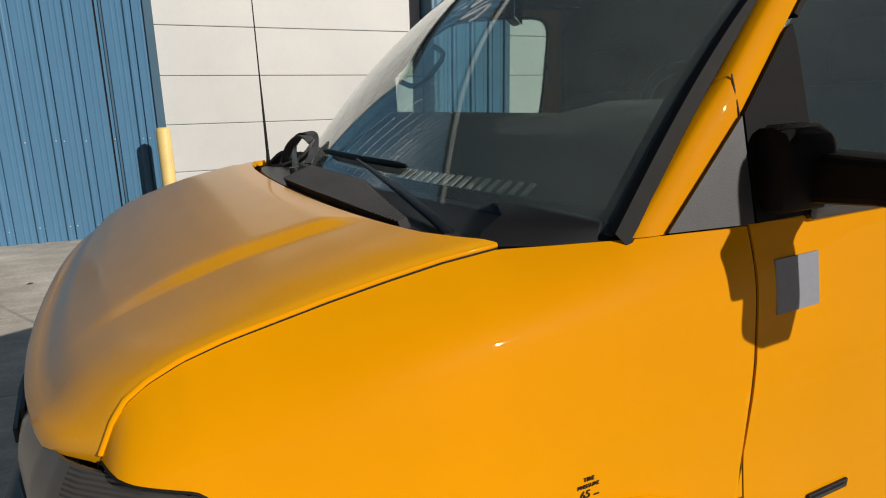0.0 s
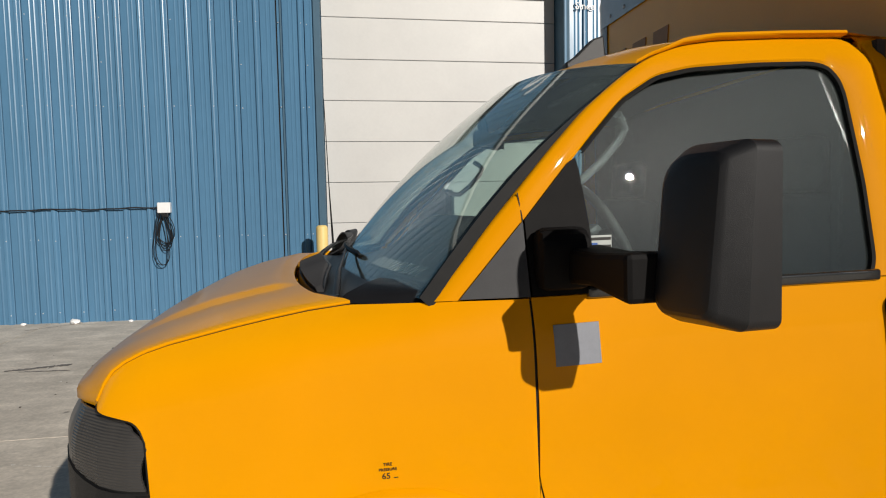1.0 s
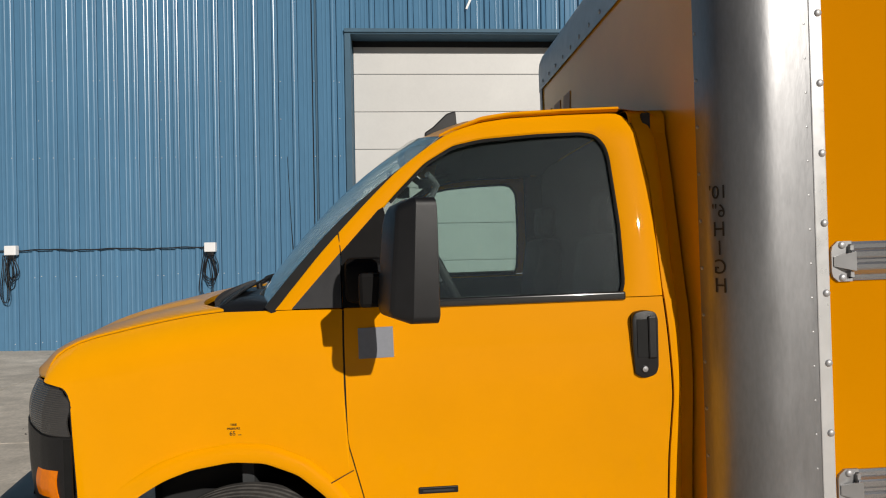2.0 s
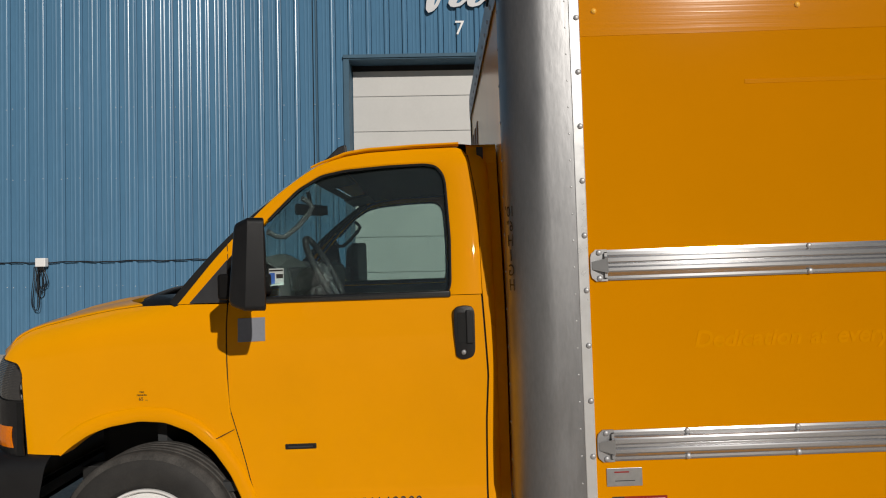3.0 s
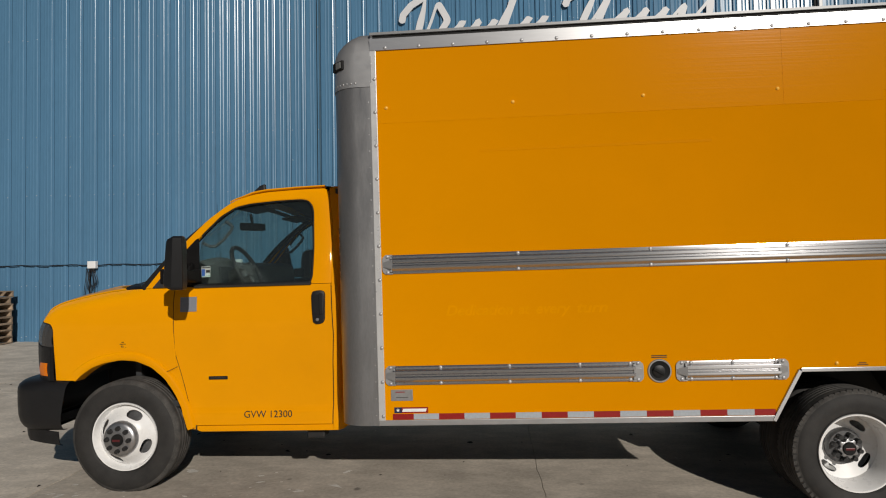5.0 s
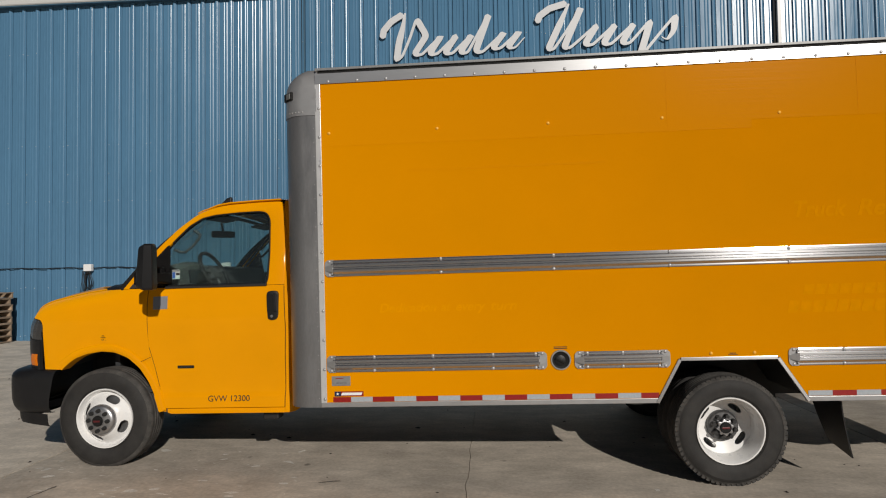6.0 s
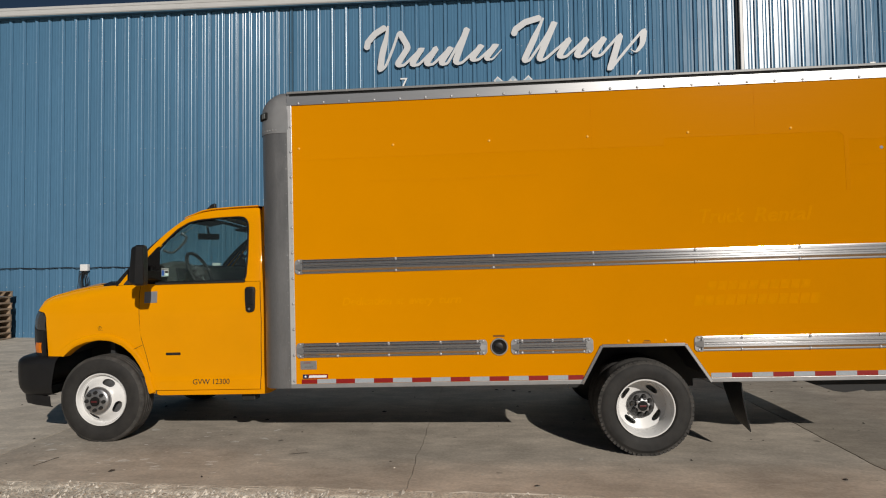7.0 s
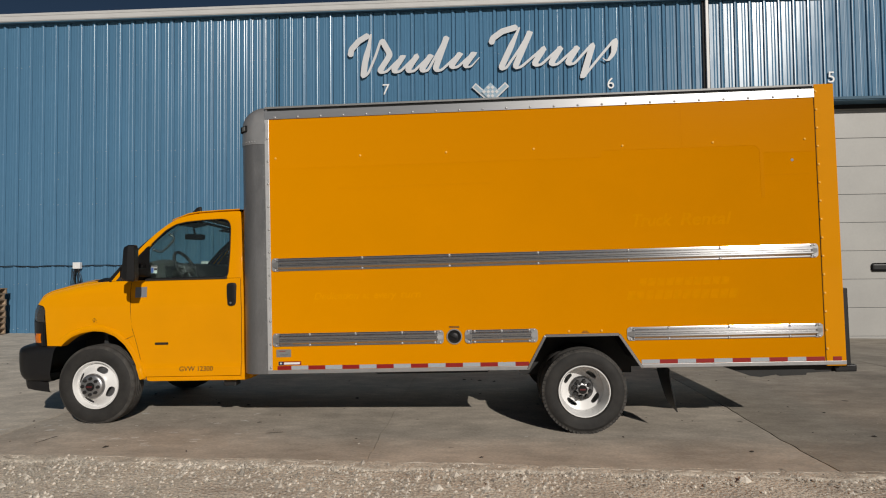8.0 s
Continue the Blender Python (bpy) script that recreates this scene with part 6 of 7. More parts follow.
part("brake_hose", tube_bm([(2.55, 0.55, 0.50), (2.60, 0.55, 0.44), (2.68, 0.55, 0.405), (2.76, 0.55, 0.42), (2.82, 0.55, 0.46), (2.90, 0.55, 0.50)], 0.012, 8), DARK, truck, smooth=60)

# ---- cargo box ----
BX0, BX1, BXT = 1.521, 6.725, 6.555       # front, rear, start of the rear post
BZ0, BZ1 = 0.498, 2.892
BW = 2 * C                                 # width
TR0, TR1 = 1.766, 1.806                    # vertical front trim
ARCH = [(4.073, 0.53), (4.218, 0.786), (4.846, 0.786), (5.018, 0.53)]

side_poly = [(TR0, 0.53), *ARCH, (BXT + 0.004, 0.53), (BXT + 0.004, 2.79), (TR0, 2.79)]
cargo = part("cargo_box", prism_bm(side_poly, 0.0, 0.03), VINYL_FRESH, truck, "yellow cargo box with aluminium trim")
part("far_side", prism_bm(side_poly, BW - 0.03, BW), VINYL, cargo)
part("box_roof", box_bm(1.80, BX1 - 0.02, 0.03, BW - 0.03, BZ1 - 0.03, BZ1 - 0.004), GUTTER, cargo, "white translucent box roof")
part("box_floor", prism_bm([(1.60, 0.53), (4.06, 0.53), (4.20, 0.80), (4.86, 0.80), (5.03, 0.53), (6.70, 0.53), (6.70, 0.60), (5.09, 0.60), (4.92, 0.87), (4.14, 0.87), (4.0, 0.60), (1.60, 0.60)], 0.035, BW - 0.035), DARK, cargo)
part("rear_door", box_bm(BX1 - 0.07, BX1 - 0.03, 0.12, BW - 0.12, 0.56, 2.75, 0.004), VINYL, cargo)
part("front_panel", box_bm(BX0 + 0.004, BX0 + 0.03, 0.17, BW - 0.17, BZ0 + 0.02, 2.72), HOOD_YELLOW, cargo, "dusty yellow front wall of the box")


# rounded aluminium front corners and top
def corner_cap(far):
    R = 0.155
    rows = []
    for z in (BZ0, 2.60):
        row = [(TR0 + 0.01, 0.0, z), (TR0 - 0.03, -0.001, z)]
        for k in range(13):
            a = radians(90 * k / 12)
            row.append((BX0 + R - R * math.sin(a), R - R * math.cos(a), z))
        row += [(BX0, 0.20, z)]
        rows.append(row)
    bm = grid_bm(rows, 0.004)
    return mirror_bm(bm, C) if far else bm


for _far in (False, True):
    part("corner_cap", corner_cap(_far), ALU, cargo, "scuffed aluminium front corner", smooth=40)


def top_cap_bm():
    """Front top radius: bends back in profile and round the corners in plan."""
    R, RT = 0.155, 0.17
    plan = [(TR0 + 0.01, -0.004)]
    for k in range(13):
        a = radians(90 * k / 12)
        plan.append((BX0 + R - R * math.sin(a) - 0.003, R - R * math.cos(a) - 0.003))
    plan += [(BX0 - 0.003, y) for y in np.linspace(0.25, BW - 0.25, 10)]
    plan += [(x, BW - y) for x, y in plan[:14][::-1]]
    rows = []
    prof = [(0.0, 2.58), (0.0, BZ1 - RT)] + [(RT * (1 - math.cos(radians(15 * k))), BZ1 - RT + RT * math.sin(radians(15 * k))) for k in range(1, 7)]
    cx, cy = TR0 + 0.02, C
    for ins, z in prof:
        row = []
        for x, y in plan:
            yy = y + (min(ins, 0.06 * ins / RT) if y < C else -min(ins, 0.06 * ins / RT))
            t = min(1, max(0, (TR0 - x) / (TR0 - BX0)))
            row.append((x + ins * t, yy, z if t > 0 or z < BZ1 else z))
        rows.append(row)
    return grid_bm(rows, 0.004)


part("top_cap", top_cap_bm(), ALU_DULL, cargo, "rounded grey front top cap", smooth=45)
part("cap_band", grid_bm([[(x, y, z) for x, y in [(TR0, -0.006)] + [(BX0 + 0.155 - 0.161 * math.sin(radians(k * 9)), 0.155 - 0.161 * math.cos(radians(k * 9))) for k in range(11)] + [(BX0 - 0.006, 0.3)]] for z in (2.555, 2.605)], 0.003), ALU_DULL, cargo, smooth=45)
for _a, _mat in ((44, DASH_LIGHT), (90, AMBER)):
    _r = radians(_a)
    _m = Matrix.Translation((BX0 + 0.155 - 0.157 * math.sin(_r) - 0.003, 0.155 - 0.157 * math.cos(_r) + (0.34 if _a == 90 else 0.0), 2.703)) @ Matrix.Rotation(-_r, 4, "Z")
    _l = part("marker_lamp", turned(box_bm(-0.052, 0.052, -0.012, 0.012, -0.030, 0.030, 0.006), _m), SEAL, cargo, "small clearance marker lamp")
    part("lamp_lens", turned(box_bm(-0.010, 0.040, -0.017, -0.011, -0.020, 0.020, 0.002), _m), _mat, _l)
# edge trims
both_z = (0.0, BW)
for _s, _y in ((-1, 0.0), (1, BW)):
    part("front_trim", box_bm(TR0, TR1, _y - 0.007, _y + 0.007, BZ0, 2.80, 0.003), ALU_TRIM, cargo)
    # dark strip in the rail's groove, put in for the shadow under its lip
    part("groove_shade", box_bm(TR0 + 0.02, BXT, min(_y - _s * 0.012, _y - _s * 0.008), max(_y - _s * 0.012, _y - _s * 0.008), 2.8505, 2.8715), SEAL, cargo)
    part("top_rail", prism_bm([(_y + _s * 0.010, 2.775), (_y + _s * 0.011, 2.848), (_y - _s * 0.012, 2.850), (_y - _s * 0.012, 2.872), (_y + _s * 0.006, 2.873), (_y + _s * 0.008, 2.888), (_y - _s * 0.002, BZ1), (_y - _s * 0.05, BZ1 + 0.002), (_y - _s * 0.05, 2.775)], TR0 + 0.004, BXT + 0.006, axes="yz"), ALU_TOP, cargo, "grey aluminium top rail")
    part("rear_post", box_bm(BXT + 0.006, BX1, _y - 0.006, _y + 0.006, BZ0 - 0.01, 2.888, 0.006), YELLOW, cargo, "yellow painted rear corner post")
    part("post_edge", box_bm(BXT + 0.003, BXT + 0.006, _y - 0.004, _y + 0.004, BZ0, 2.78), SEAL, cargo)
    for _a, _b in ((TR0, 4.073), (5.018, BX1)):
        part("bottom_rail", box_bm(_a, _b, _y - 0.009, _y + 0.02 * -_s, BZ0, 0.531, 0.003), ALU_DULL, cargo)
    for (_xa, _za), (_xb, _zb) in zip([(4.073 - 0.014, BZ0)] + ARCH[1:], ARCH[1:3] + [(5.018 + 0.014, BZ0)]):
        _d = Vector((_xb - _xa, 0, _zb - _za))
        _l = _d.length
        _m = Matrix.Translation(((_xa + _xb) / 2, _y, (_za + _zb) / 2)) @ Matrix.Rotation(-math.atan2(_d.z, _d.x), 4, "Y")
        part("arch_trim", turned(box_bm(-_l / 2, _l / 2, -0.011, 0.011, -0.010, 0.014, 0.003), _m), ALU_RAIL, cargo)
part("rear_header", box_bm(BX1 - 0.13, BX1, 0.012, BW - 0.012, 2.76, 2.886, 0.006), YELLOW, cargo)
part("rear_sill", box_bm(BX1 - 0.13, BX1, 0.012, BW - 0.012, BZ0 - 0.01, 0.56, 0.006), YELLOW, cargo)
part("step_bumper", box_bm(BX1 - 0.06, BX1 + 0.12, 0.06, BW - 0.06, 0.425, 0.485, 0.01), PLASTIC, cargo, "black rear step bumper")
part("dock_bumper", box_bm(BX1 + 0.002, BX1 + 0.05, 0.02, 0.14, 0.485, 1.14, 0.008), PLASTIC, cargo, "tall black dock bumper")
part("under_ramp", prism_bm([(5.72, 0.49), (6.68, 0.49), (6.68, 0.425), (6.45, 0.415), (6.44, 0.398), (6.22, 0.392), (6.20, 0.405), (6.06, 0.385), (5.97, 0.398)], 0.10, BW - 0.10), DARK, cargo)

# rub rails: extruded section with two ribs, with cast ends
def rail_bm(x0, x1, zc):
    sec = [(0.0, -0.057), (-0.006, -0.057), (-0.008, -0.050), (-0.008, -0.041), (-0.024, -0.026), (-0.026, -0.021), (-0.026, -0.010), (-0.023, -0.006), (-0.017, -0.003), (-0.017, 0.004),
           (-0.023, 0.009), (-0.025, 0.013), (-0.025, 0.027), (-0.022, 0.032), (-0.008, 0.038), (-0.008, 0.049), (-0.006, 0.057), (0.0, 0.057)]
    return grid_bm([[(x, y, zc + z) for y, z in sec] for x in np.linspace(x0, x1, 2)], close_u=False)


bolt_big = dome_mesh("bolt", 0.0115, 0.006, STEEL_BOLT)
bolt_small = dome_mesh("rivet", 0.0065, 0.004, ALU_DULL)
rivet_yellow = dome_mesh("panel_rivet", 0.012, 0.008, RIVET)


def stud(name, me, x, y, z, parent):
    o = new(name, me)
    o.location = (x, y, z)
    o.parent = parent
    return o


def rub_rail(x0, x1, zc, bolts):
    part("rub_rail", rail_bm(x0 + 0.05, x1 - 0.05, zc), ALU_RAIL, cargo, "ribbed aluminium rub rail")
    for xa, s in ((x0, 1), (x1, -1)):
        p = [(xa + s * 0.004, zc - 0.045), (xa, zc - 0.03), (xa, zc + 0.03), (xa + s * 0.004, zc + 0.045), (xa + s * 0.02, zc + 0.059), (xa + s * 0.062, zc + 0.059), (xa + s * 0.062, zc - 0.059), (xa + s * 0.02, zc - 0.059)]
        part("rail_end", prism_bm(p if s > 0 else p[::-1], -0.008, 0.0), ALU_DULL, cargo, smooth=30)
        part("rail_nose", grid_bm([[(xa + s * 0.006, -0.008, zc - 0.014), (xa + s * 0.006, -0.008, zc + 0.014)], [(xa + s * 0.058, -0.026, zc - 0.028), (xa + s * 0.058, -0.026, zc + 0.028)], [(xa + s * 0.062, -0.008, zc - 0.03), (xa + s * 0.062, -0.008, zc + 0.03)]], 0.003), ALU_DULL, cargo)
        part("rail_cap", box_bm(xa + s * 0.050, xa + s * 0.060, -0.019, -0.002, zc - 0.046, zc + 0.046), ALU_DULL, cargo)
        for dz in (-0.0475, 0.0475):
            stud("bolt", bolt_big, xa + s * 0.032, -0.008, zc + dz, cargo)
    for x in bolts:
        for dz in (-0.047, 0.047):
            stud("bolt", bolt_big, x, -0.008, zc + dz, cargo)


rub_rail(1.812, 6.535, 1.464, [2.629 + 0.773 * k for k in range(5)])
rub_rail(1.812, 3.335, 0.796, (2.146, 2.556, 2.968, 3.258))
rub_rail(3.520, 4.152, 0.794, (3.605, 3.840, 4.080))
rub_rail(4.915, 6.545, 0.790, (5.266, 5.768, 6.273))
for _k in range(11):
    stud("bolt", bolt_big, 1.794, -0.007, 0.555 + _k * 0.2045, cargo)
for _k in range(21):
    stud("rivet", bolt_small, TR0 - 0.014, -0.001, 0.56 + _k * 0.1, cargo)
for _k in range(23):
    stud("bolt", bolt_big, 1.866 + _k * 0.2073, -0.010, 2.789, cargo)
for _k in range(15):
    stud("bolt", rivet_yellow, BXT + 0.018, -0.006, 0.633 + _k * 0.1565, cargo)
for _k in range(7):
    stud("panel_rivet", rivet_yellow, 1.862 + _k * 0.768, 0.0, 2.42, cargo)
for _x in (4.42, 4.70):
    stud("panel_rivet", rivet_yellow, _x, 0.0, 0.822, cargo)
for _k in range(9):
    stud("rivet", bolt_small, BX0 + 0.155 - 0.158 * math.sin(radians(10 * _k)), 0.152 - 0.161 * math.cos(radians(10 * _k)), 2.58, cargo)
# rivets up the turned-in edge of the front corner
for _k in range(14):
    _o = stud("rivet", bolt_small, BX0 - 0.004, 0.185, 0.70 + _k * 0.15, cargo)
    _o.rotation_euler = (0, 0, radians(-90))
for _k in range(13):
    _o = stud("bolt", bolt_big, BX0 - 0.008, 0.25 + _k * 0.17, 2.62, cargo)
    _o.rotation_euler = (0, 0, radians(-90))

# fuel filler
fx, fz = 3.427, 0.796
part("filler_ring", moved(lathe_bm([(0.057, 0.004), (0.057, -0.004), (0.060, -0.008), (0.065, -0.008), (0.069, -0.004), (0.070, 0.002)], 48), fx, 0, fz), ALU_DULL, cargo, smooth=40)
part("filler_cup", moved(lathe_bm([(0.0001, -0.0015), (0.052, -0.0015), (0.0575, -0.004)], 40), fx, 0, fz), SEAL, cargo, smooth=40)
part("filler_cap", moved(lathe_bm([(0.0001, -0.009), (0.032, -0.009), (0.036, -0.007), (0.037, -0.001)], 32), fx - 0.004, 0, fz - 0.002), PLASTIC, cargo, "black fuel cap", smooth=40)
part("cap_grip", moved(turned(box_bm(-0.034, 0.034, -0.008, 0.002, -0.008, 0.008, 0.003), Matrix.Rotation(radians(30), 4, "Y")), fx - 0.006, -0.010, fz - 0.002), SEAL, cargo)
part("fuel_note", box_bm(fx - 0.045, fx + 0.045, -0.0015, 0.0, fz + 0.086, fz + 0.091), INK, cargo)
part("fuel_note", box_bm(fx - 0.045, fx + 0.045, -0.0015, 0.0, fz + 0.076, fz + 0.081), INK, cargo)
part("arch_note", box_bm(4.54, 4.58, -0.0015, 0.0, 0.818, 0.823), INK, cargo)
part("arch_note", box_bm(4.53, 4.59, -0.0015, 0.0, 0.808, 0.812), INK, cargo)
# plate, maker's label, reflective tape
part("data_plate", box_bm(1.842, 1.974, -0.003, 0.0, 0.645, 0.712, 0.001), PLATE, cargo, "stamped grey data plate")
part("plate_mark", box_bm(1.870, 1.925, -0.0042, -0.003, 0.695, 0.700), RED_TAPE, cargo)
part("plate_mark", box_bm(1.872, 1.945, -0.0042, -0.003, 0.664, 0.6665), INK, cargo)
part("maker_label", box_bm(1.860, 1.905, -0.0025, 0.0, 0.572, 0.606), NAVY, cargo, "navy and red maker's label with plain white bar")
part("maker_label_red", box_bm(1.905, 2.064, -0.0025, 0.0, 0.572, 0.606), RED_TAPE, cargo)
part("maker_bar", prism_bm([(1.907, 0.580), (2.050, 0.580), (2.056, 0.598), (1.913, 0.598)], -0.004, -0.0024), WHITE, cargo)
_st = []
for _k in range(10):
    _r = 0.012 if _k % 2 == 0 else 0.005
    _a = radians(90 + 36 * _k)
    _st.append((1.882 + _r * math.cos(_a), 0.589 + _r * math.sin(_a)))
part("maker_star", prism_bm(_st[::-1], -0.004, -0.0024), WHITE, cargo)


def tape(x0, x1, first):
    x, red = x0, first
    while x < x1 - 0.01:
        e = min(x1, x + (0.126 if x == x0 and first else 0.152))
        part("reflective_tape", box_bm(x, e, -0.0025, 0.0, 0.533, 0.567), RED_TAPE if red else WHITE_TAPE, cargo)
        x, red = e, not red


tape(1.850, 4.07, True)
tape(5.03, 6.55, False)
part("reflective_tape", box_bm(BX1 - 0.11, BX1 - 0.04, -0.0085, -0.006, 0.533, 0.567), RED_TAPE, cargo)

# unfaded ground of a removed decal, and the ghosts of removed lettering
_arc = [(6.03 + 0.06 * math.sin(radians(10 * k)), 2.322 + 0.06 * math.cos(radians(10 * k))) for k in range(10)]
part("weathered_strip", prism_bm([(TR1 + 0.002, 2.326), (4.75, 2.326), (4.752, 2.382), *_arc, (6.09, 1.93), (6.122, 1.93), (6.122, 2.318), (6.52, 2.312), (BXT + 0.001, 2.312), (BXT + 0.001, 2.777), (TR1 + 0.002, 2.777)], -0.0012, 0.002), VINYL, cargo, "weathered strip above a removed decal")
part("decal_line", box_bm(2.42, 3.78, -0.0010, 0.001, 2.128, 2.144), VINYL, cargo)
part("decal_line", box_bm(6.126, 6.50, -0.0010, 0.001, 2.117, 2.127), VINYL, cargo)
for _x in (2.97, 4.20, 5.44):
    part("vinyl_seam", box_bm(_x - 0.0022, _x + 0.0022, -0.0022, 0.0, 2.33 if _x < 4.7 else 2.386, 2.777), VINYL, cargo)
part("scuff", moved(lathe_bm([(0.0001, -0.0016), (0.010, -0.0014), (0.013, 0.0)], 14), 6.359, 0.0, 2.244), GREY_PATCH, cargo, "small grey scuff")


def fitted_words(body, x0, x1, z, cap, lift):
    """Bold slanted words stretched between two ends, their capitals cap high."""
    bm = text_bm(body, 1.0, 0.0006, "LEFT", 0.25, bold=0.022)
    lo, hi = min(v.co.x for v in bm.verts), max(v.co.x for v in bm.verts)
    kx, kz = (x1 - x0) / (hi - lo), cap / 0.70
    for v in bm.verts:
        v.co = (x0 + (v.co.x - lo) * kx, v.co.y - lift, z + v.co.z * kz)
    return bm


for _t, _x0, _x1, _z, _cap in (("Truck", 4.996, 5.335, 1.713, 0.107), ("Rental", 5.400, 5.835, 1.713, 0.107), ("Dedication", 2.190, 2.590, 1.148, 0.061), ("at", 2.622, 2.690, 1.148, 0.061), ("every", 2.725, 2.930, 1.148, 0.061), ("turn", 2.965, 3.145, 1.148, 0.061)):
    part("lettering_ghost", fitted_words(_t, _x0, _x1, _z, _cap, 0.0004), GHOST, cargo, "faint ghost of removed lettering")
for _k in range(10):
    part("ghost_bar", prism_bm([(5.025 + 0.077 * _k, 1.197), (5.087 + 0.077 * _k, 1.197), (5.105 + 0.077 * _k, 1.265), (5.043 + 0.077 * _k, 1.265)], -0.001, 0.001), GHOST, cargo)
for _k in range(12):
    part("ghost_bar", prism_bm([(4.922 + 0.078 * _k, 1.080), (4.986 + 0.078 * _k, 1.080), (5.006 + 0.078 * _k, 1.160), (4.942 + 0.078 * _k, 1.160)], -0.001, 0.001), GHOST, cargo)

# mirror-image height note on the corner, for the driver to read in the mirror
def height_note():
    sticker = grid_bm([[(BX0 + 0.155 - 0.1565 * math.sin(radians(a)), 0.155 - 0.1565 * math.cos(radians(a)), z) for a in np.linspace(56, 78, 7)] for z in (1.335, 1.725)], 0.0006)
    part("height_sticker", sticker, ALU_DULL, cargo, "clear height sticker with mirror-image lettering", smooth=50)
    for i, ch in enumerate(("10'", "6\"", "H", "I", "G", "H")):
        bm = turned(text_bm(ch, 0.064 if i > 1 else 0.058, 0.0004), Matrix.Diagonal((-1, 1, 1, 1)))
        bmesh.ops.reverse_faces(bm, faces=bm.faces)
        a = radians(67)
        m = Matrix.Translation((BX0 + 0.155 - 0.160 * math.sin(a), 0.155 - 0.160 * math.cos(a), 1.665 - i * 0.0575)) @ Matrix.Rotation(-a, 4, "Z")
        part("height_letter", turned(bm, m), INK, cargo)


height_note()
# what is left of the front sign, as plain slanted bars
for _k in range(3):
    _y = BW - 0.24 - _k * 0.22
    part("front_sign_bar", prism_bm([(_y, 2.05), (_y - 0.14, 2.05), (_y - 0.19, 2.40), (_y - 0.05, 2.40)][::-1], BX0 - 0.0005, BX0 + 0.006, axes="yz"), SIGN_FADED, cargo)

# ---- cab inside ----
def dash_bm():
    rows = []
    for y in np.linspace(0.36, BW - 0.36, 30):
        d = abs(y - 0.68)
        hump = 0.055 * math.exp(-(d / 0.22) ** 4)
        u = (y - C) / (C - 0.36)
        x0 = WB(u)[0] + 0.05
        rows.append([(x0, y, 1.355), (x0 + 0.12, y, 1.395), (0.30, y, 1.475), (0.42, y, 1.522 + hump * 0.4), (0.50, y, 1.528 + hump * 0.6), (0.55, y, 1.50 + hump * 0.6), (0.565, y, 1.42), (0.53, y, 1.20), (0.50, y, 0.95), (0.35, y, 0.80)])
    return grid_bm(rows, 0.006)


dash = part("dashboard", dash_bm(), DASH, truck, "dark grey dashboard", smooth=50)
for _k in range(15):
    _y = 0.62 + _k * 0.031
    _u = (_y - C) / (C - 0.36)
    _m = pose(WB(_u)[0] + 0.125 + 0.02 * (0.8 - _y), _y, 1.395, 0, -20, 28)
    if _k == 0:
        vent0 = part("defrost_vent", box_bm(-0.026, 0.026, -0.006, 0.006, -0.002, 0.002), DASH_LIGHT, dash)
        vent0.matrix_basis = _m
    else:
        again(vent0, "defrost_vent", _m, dash)
part("binnacle_face", turned(box_bm(-0.004, 0.004, -0.17, 0.17, -0.055, 0.055, 0.01), pose(0.572, 0.68, 1.44, 0, -8)), SEAL, dash)
part("centre_stack", box_bm(0.53, 0.575, 1.10, 1.42, 0.95, 1.38, 0.02), PLASTIC, dash)
part("radio_face", box_bm(0.574, 0.580, 1.15, 1.37, 1.22, 1.32, 0.004), DASH_LIGHT, dash)


def wheel_ring():
    pts = [[((0.185 + 0.016 * math.cos(b)) * math.cos(a), 0.016 * math.sin(b), (0.185 + 0.016 * math.cos(b)) * math.sin(a)) for b in np.linspace(0, 2 * math.pi, 9)[:-1]] for a in np.linspace(0, 2 * math.pi, 49)]
    return grid_bm(pts, close_u=True)


sw = part("steering_wheel", wheel_ring(), SEAL, truck, "black steering wheel", smooth=60)
sw.matrix_basis = pose(0.70, 0.68, 1.465, 0, -27, 0) @ pose(0, 0, 0, 0, 0, 90)
part("wheel_hub", box_bm(-0.07, 0.07, -0.01, 0.04, -0.05, 0.05, 0.015), INTERIOR, sw)
for _a in (10, 170, 270):
    part("spoke", turned(box_bm(0.05, 0.18, -0.008, 0.008, -0.016, 0.016, 0.004), Matrix.Rotation(-radians(_a), 4, "Y")), INTERIOR, sw)
part("steering_column", tube_bm([(0.68, 0.68, 1.47), (0.50, 0.68, 1.38)], 0.05, 16), SEAL, truck, smooth=50)
part("column_stalk", tube_bm([(0.63, 0.66, 1.46), (0.65, 0.84, 1.52)], 0.009, 8), SEAL, truck, smooth=50)


def seat(y):
    s = part("seat", box_bm(0.80, 1.26, y - 0.24, y + 0.24, 0.86, 1.02, 0.05, 3), INTERIOR, truck, "dark cloth cab seat", smooth=50)
    part("seat_back", turned(box_bm(-0.07, 0.07, -0.24, 0.24, 0.0, 0.62, 0.05, 3), pose(1.30, y, 0.96, 0, 8)), INTERIOR, s, smooth=50)
    part("headrest", turned(box_bm(-0.045, 0.045, -0.13, 0.13, 0.0, 0.18, 0.04, 3), pose(1.385, y, 1.58, 0, 4)), INTERIOR, s, smooth=50)
    part("seat_base", box_bm(0.84, 1.22, y - 0.2, y + 0.2, 0.60, 0.86), DARK, s)


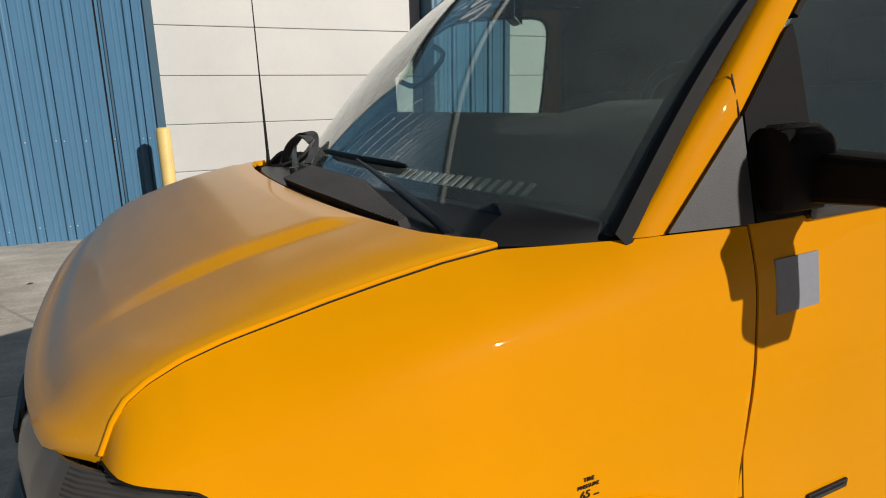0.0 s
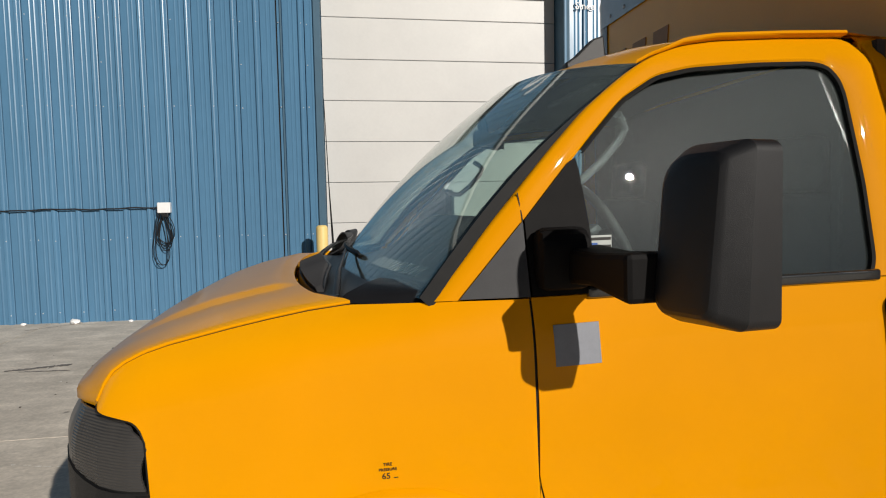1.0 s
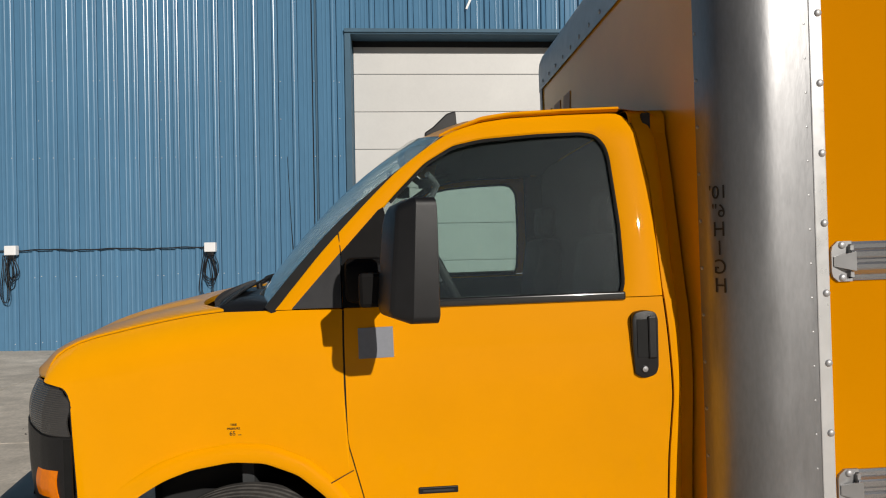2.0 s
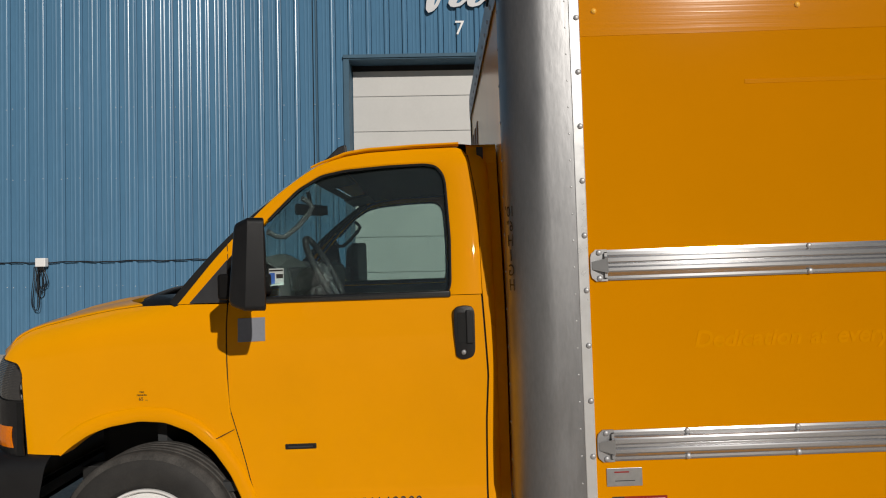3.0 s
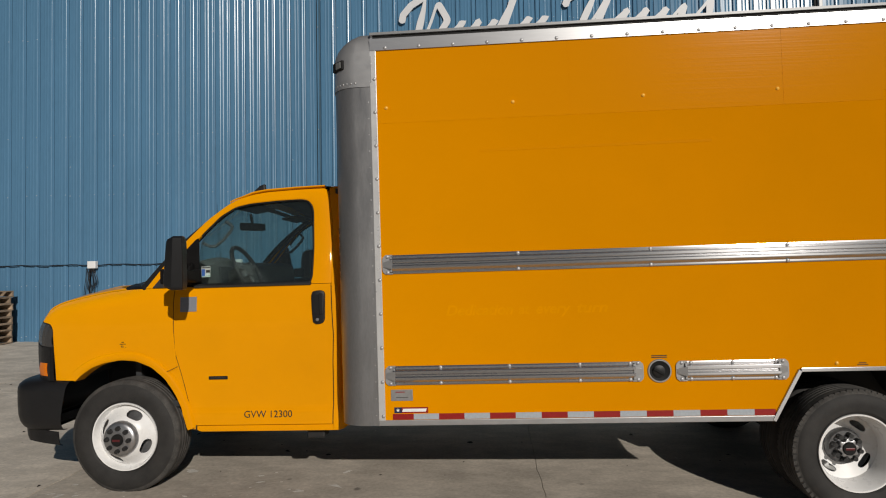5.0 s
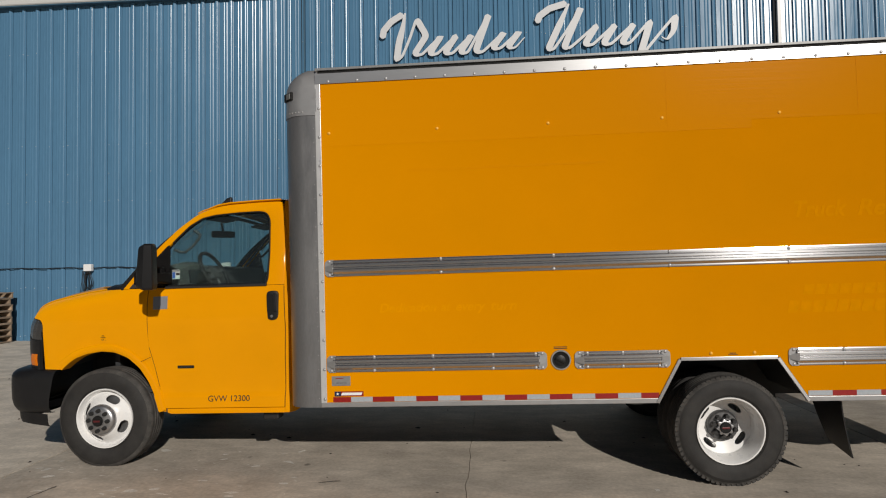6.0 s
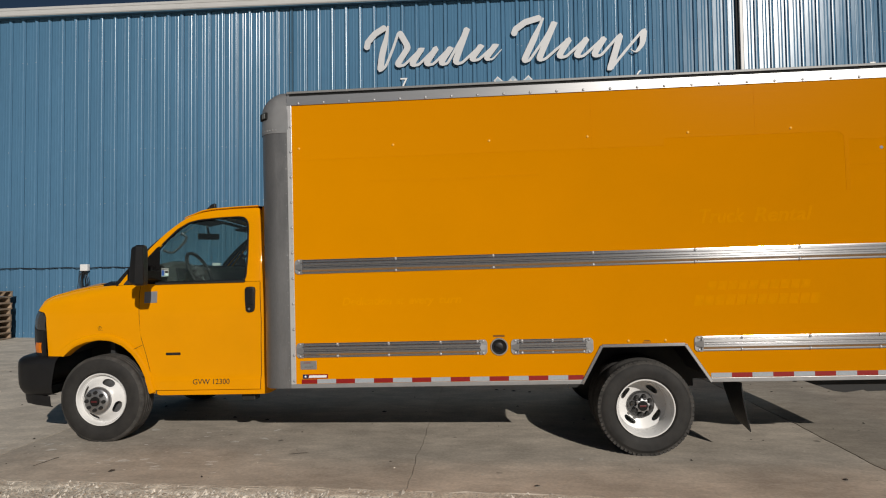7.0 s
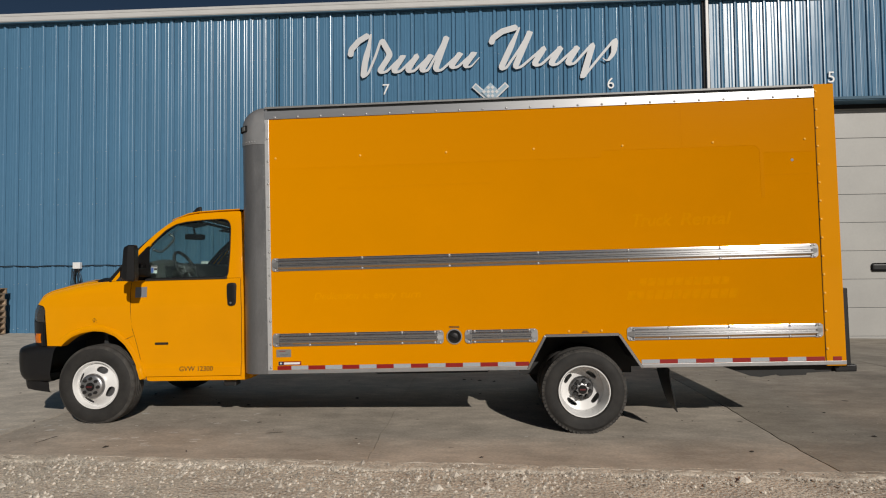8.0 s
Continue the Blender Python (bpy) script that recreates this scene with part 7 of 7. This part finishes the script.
seat(0.70)
seat(2 * C - 0.70)
part("cab_floor", box_bm(-0.1, 1.46, 0.33, BW - 0.33, 0.56, 0.60), INTERIOR, truck)
part("firewall", box_bm(-0.02, 0.02, 0.45, BW - 0.45, 0.56, 1.34), INTERIOR, truck)
part("back_trim", box_bm(1.43, 1.458, 0.42, BW - 0.42, 0.60, 2.0), INTERIOR, truck)
both("door_card", lambda: box_bm(0.42, 1.40, 0.31, 0.36, 0.60, 1.345, 0.01), INTERIOR, truck)
both("inner_pillar", lambda: grid_bm([[(x, upper_y(z) + dy, z) for dy in (0.035, 0.075)] for x, z in resample([(0.19, 1.36), (0.38, 1.56), (0.56, 1.76), (0.68, 1.86), (0.80, 1.93), (1.0, 1.955), (1.36, 1.96)], 20)], 0.012), INTERIOR, truck)
both("rear_pillar_trim", lambda: box_bm(1.325, 1.45, 0.43, 0.47, 1.34, 1.97, 0.01), INTERIOR, truck)
rv = part("rear_view_mirror", turned(box_bm(-0.018, 0.018, -0.105, 0.105, -0.032, 0.032, 0.015, 3), pose(0.515, C - 0.02, 1.822, 0, 0, -38)), PLASTIC, truck, "black rear-view mirror", smooth=50)
part("mirror_stem", tube_bm([(0.515, C, 1.85), (0.50, C, 1.93)], 0.012, 8), PLASTIC, rv)
part("mirror_glass", turned(box_bm(0.018, 0.020, -0.115, 0.115, -0.028, 0.028), pose(0.515, C - 0.02, 1.822, 0, 0, -38)), MIRROR, rv)
both("sun_visor", lambda: turned(box_bm(-0.08, 0.08, -0.2, 0.2, -0.01, 0.01, 0.008), pose(0.74, 0.78, 1.92, 0, -10)), INTERIOR, truck)
both("grab_handle", lambda: tube_bm([(0.505, 0.40, 1.655), (0.53, 0.44, 1.635), (0.565, 0.452, 1.632), (0.62, 0.46, 1.675), (0.675, 0.46, 1.735), (0.69, 0.452, 1.765), (0.675, 0.44, 1.785), (0.655, 0.42, 1.80)], 0.012, 8), INTERIOR, truck, smooth=60)
# window sticker on the near glass
_sx, _sz = 0.557, 1.458
part("window_sticker", box_bm(_sx - 0.031, _sx + 0.031, 0.320, 0.3212, _sz - 0.036, _sz + 0.036), STICKER, near_door, "small white printed window sticker")
part("sticker_mark", box_bm(_sx - 0.029, _sx - 0.006, 0.3188, 0.320, _sz - 0.030, _sz + 0.018), BLUE_PRINT, near_door)
part("sticker_mark", box_bm(_sx + 0.0, _sx + 0.029, 0.3188, 0.320, _sz - 0.006, _sz + 0.012), INK, near_door)
part("sticker_mark", box_bm(_sx - 0.029, _sx + 0.029, 0.3188, 0.320, _sz + 0.024, _sz + 0.031), INK, near_door)
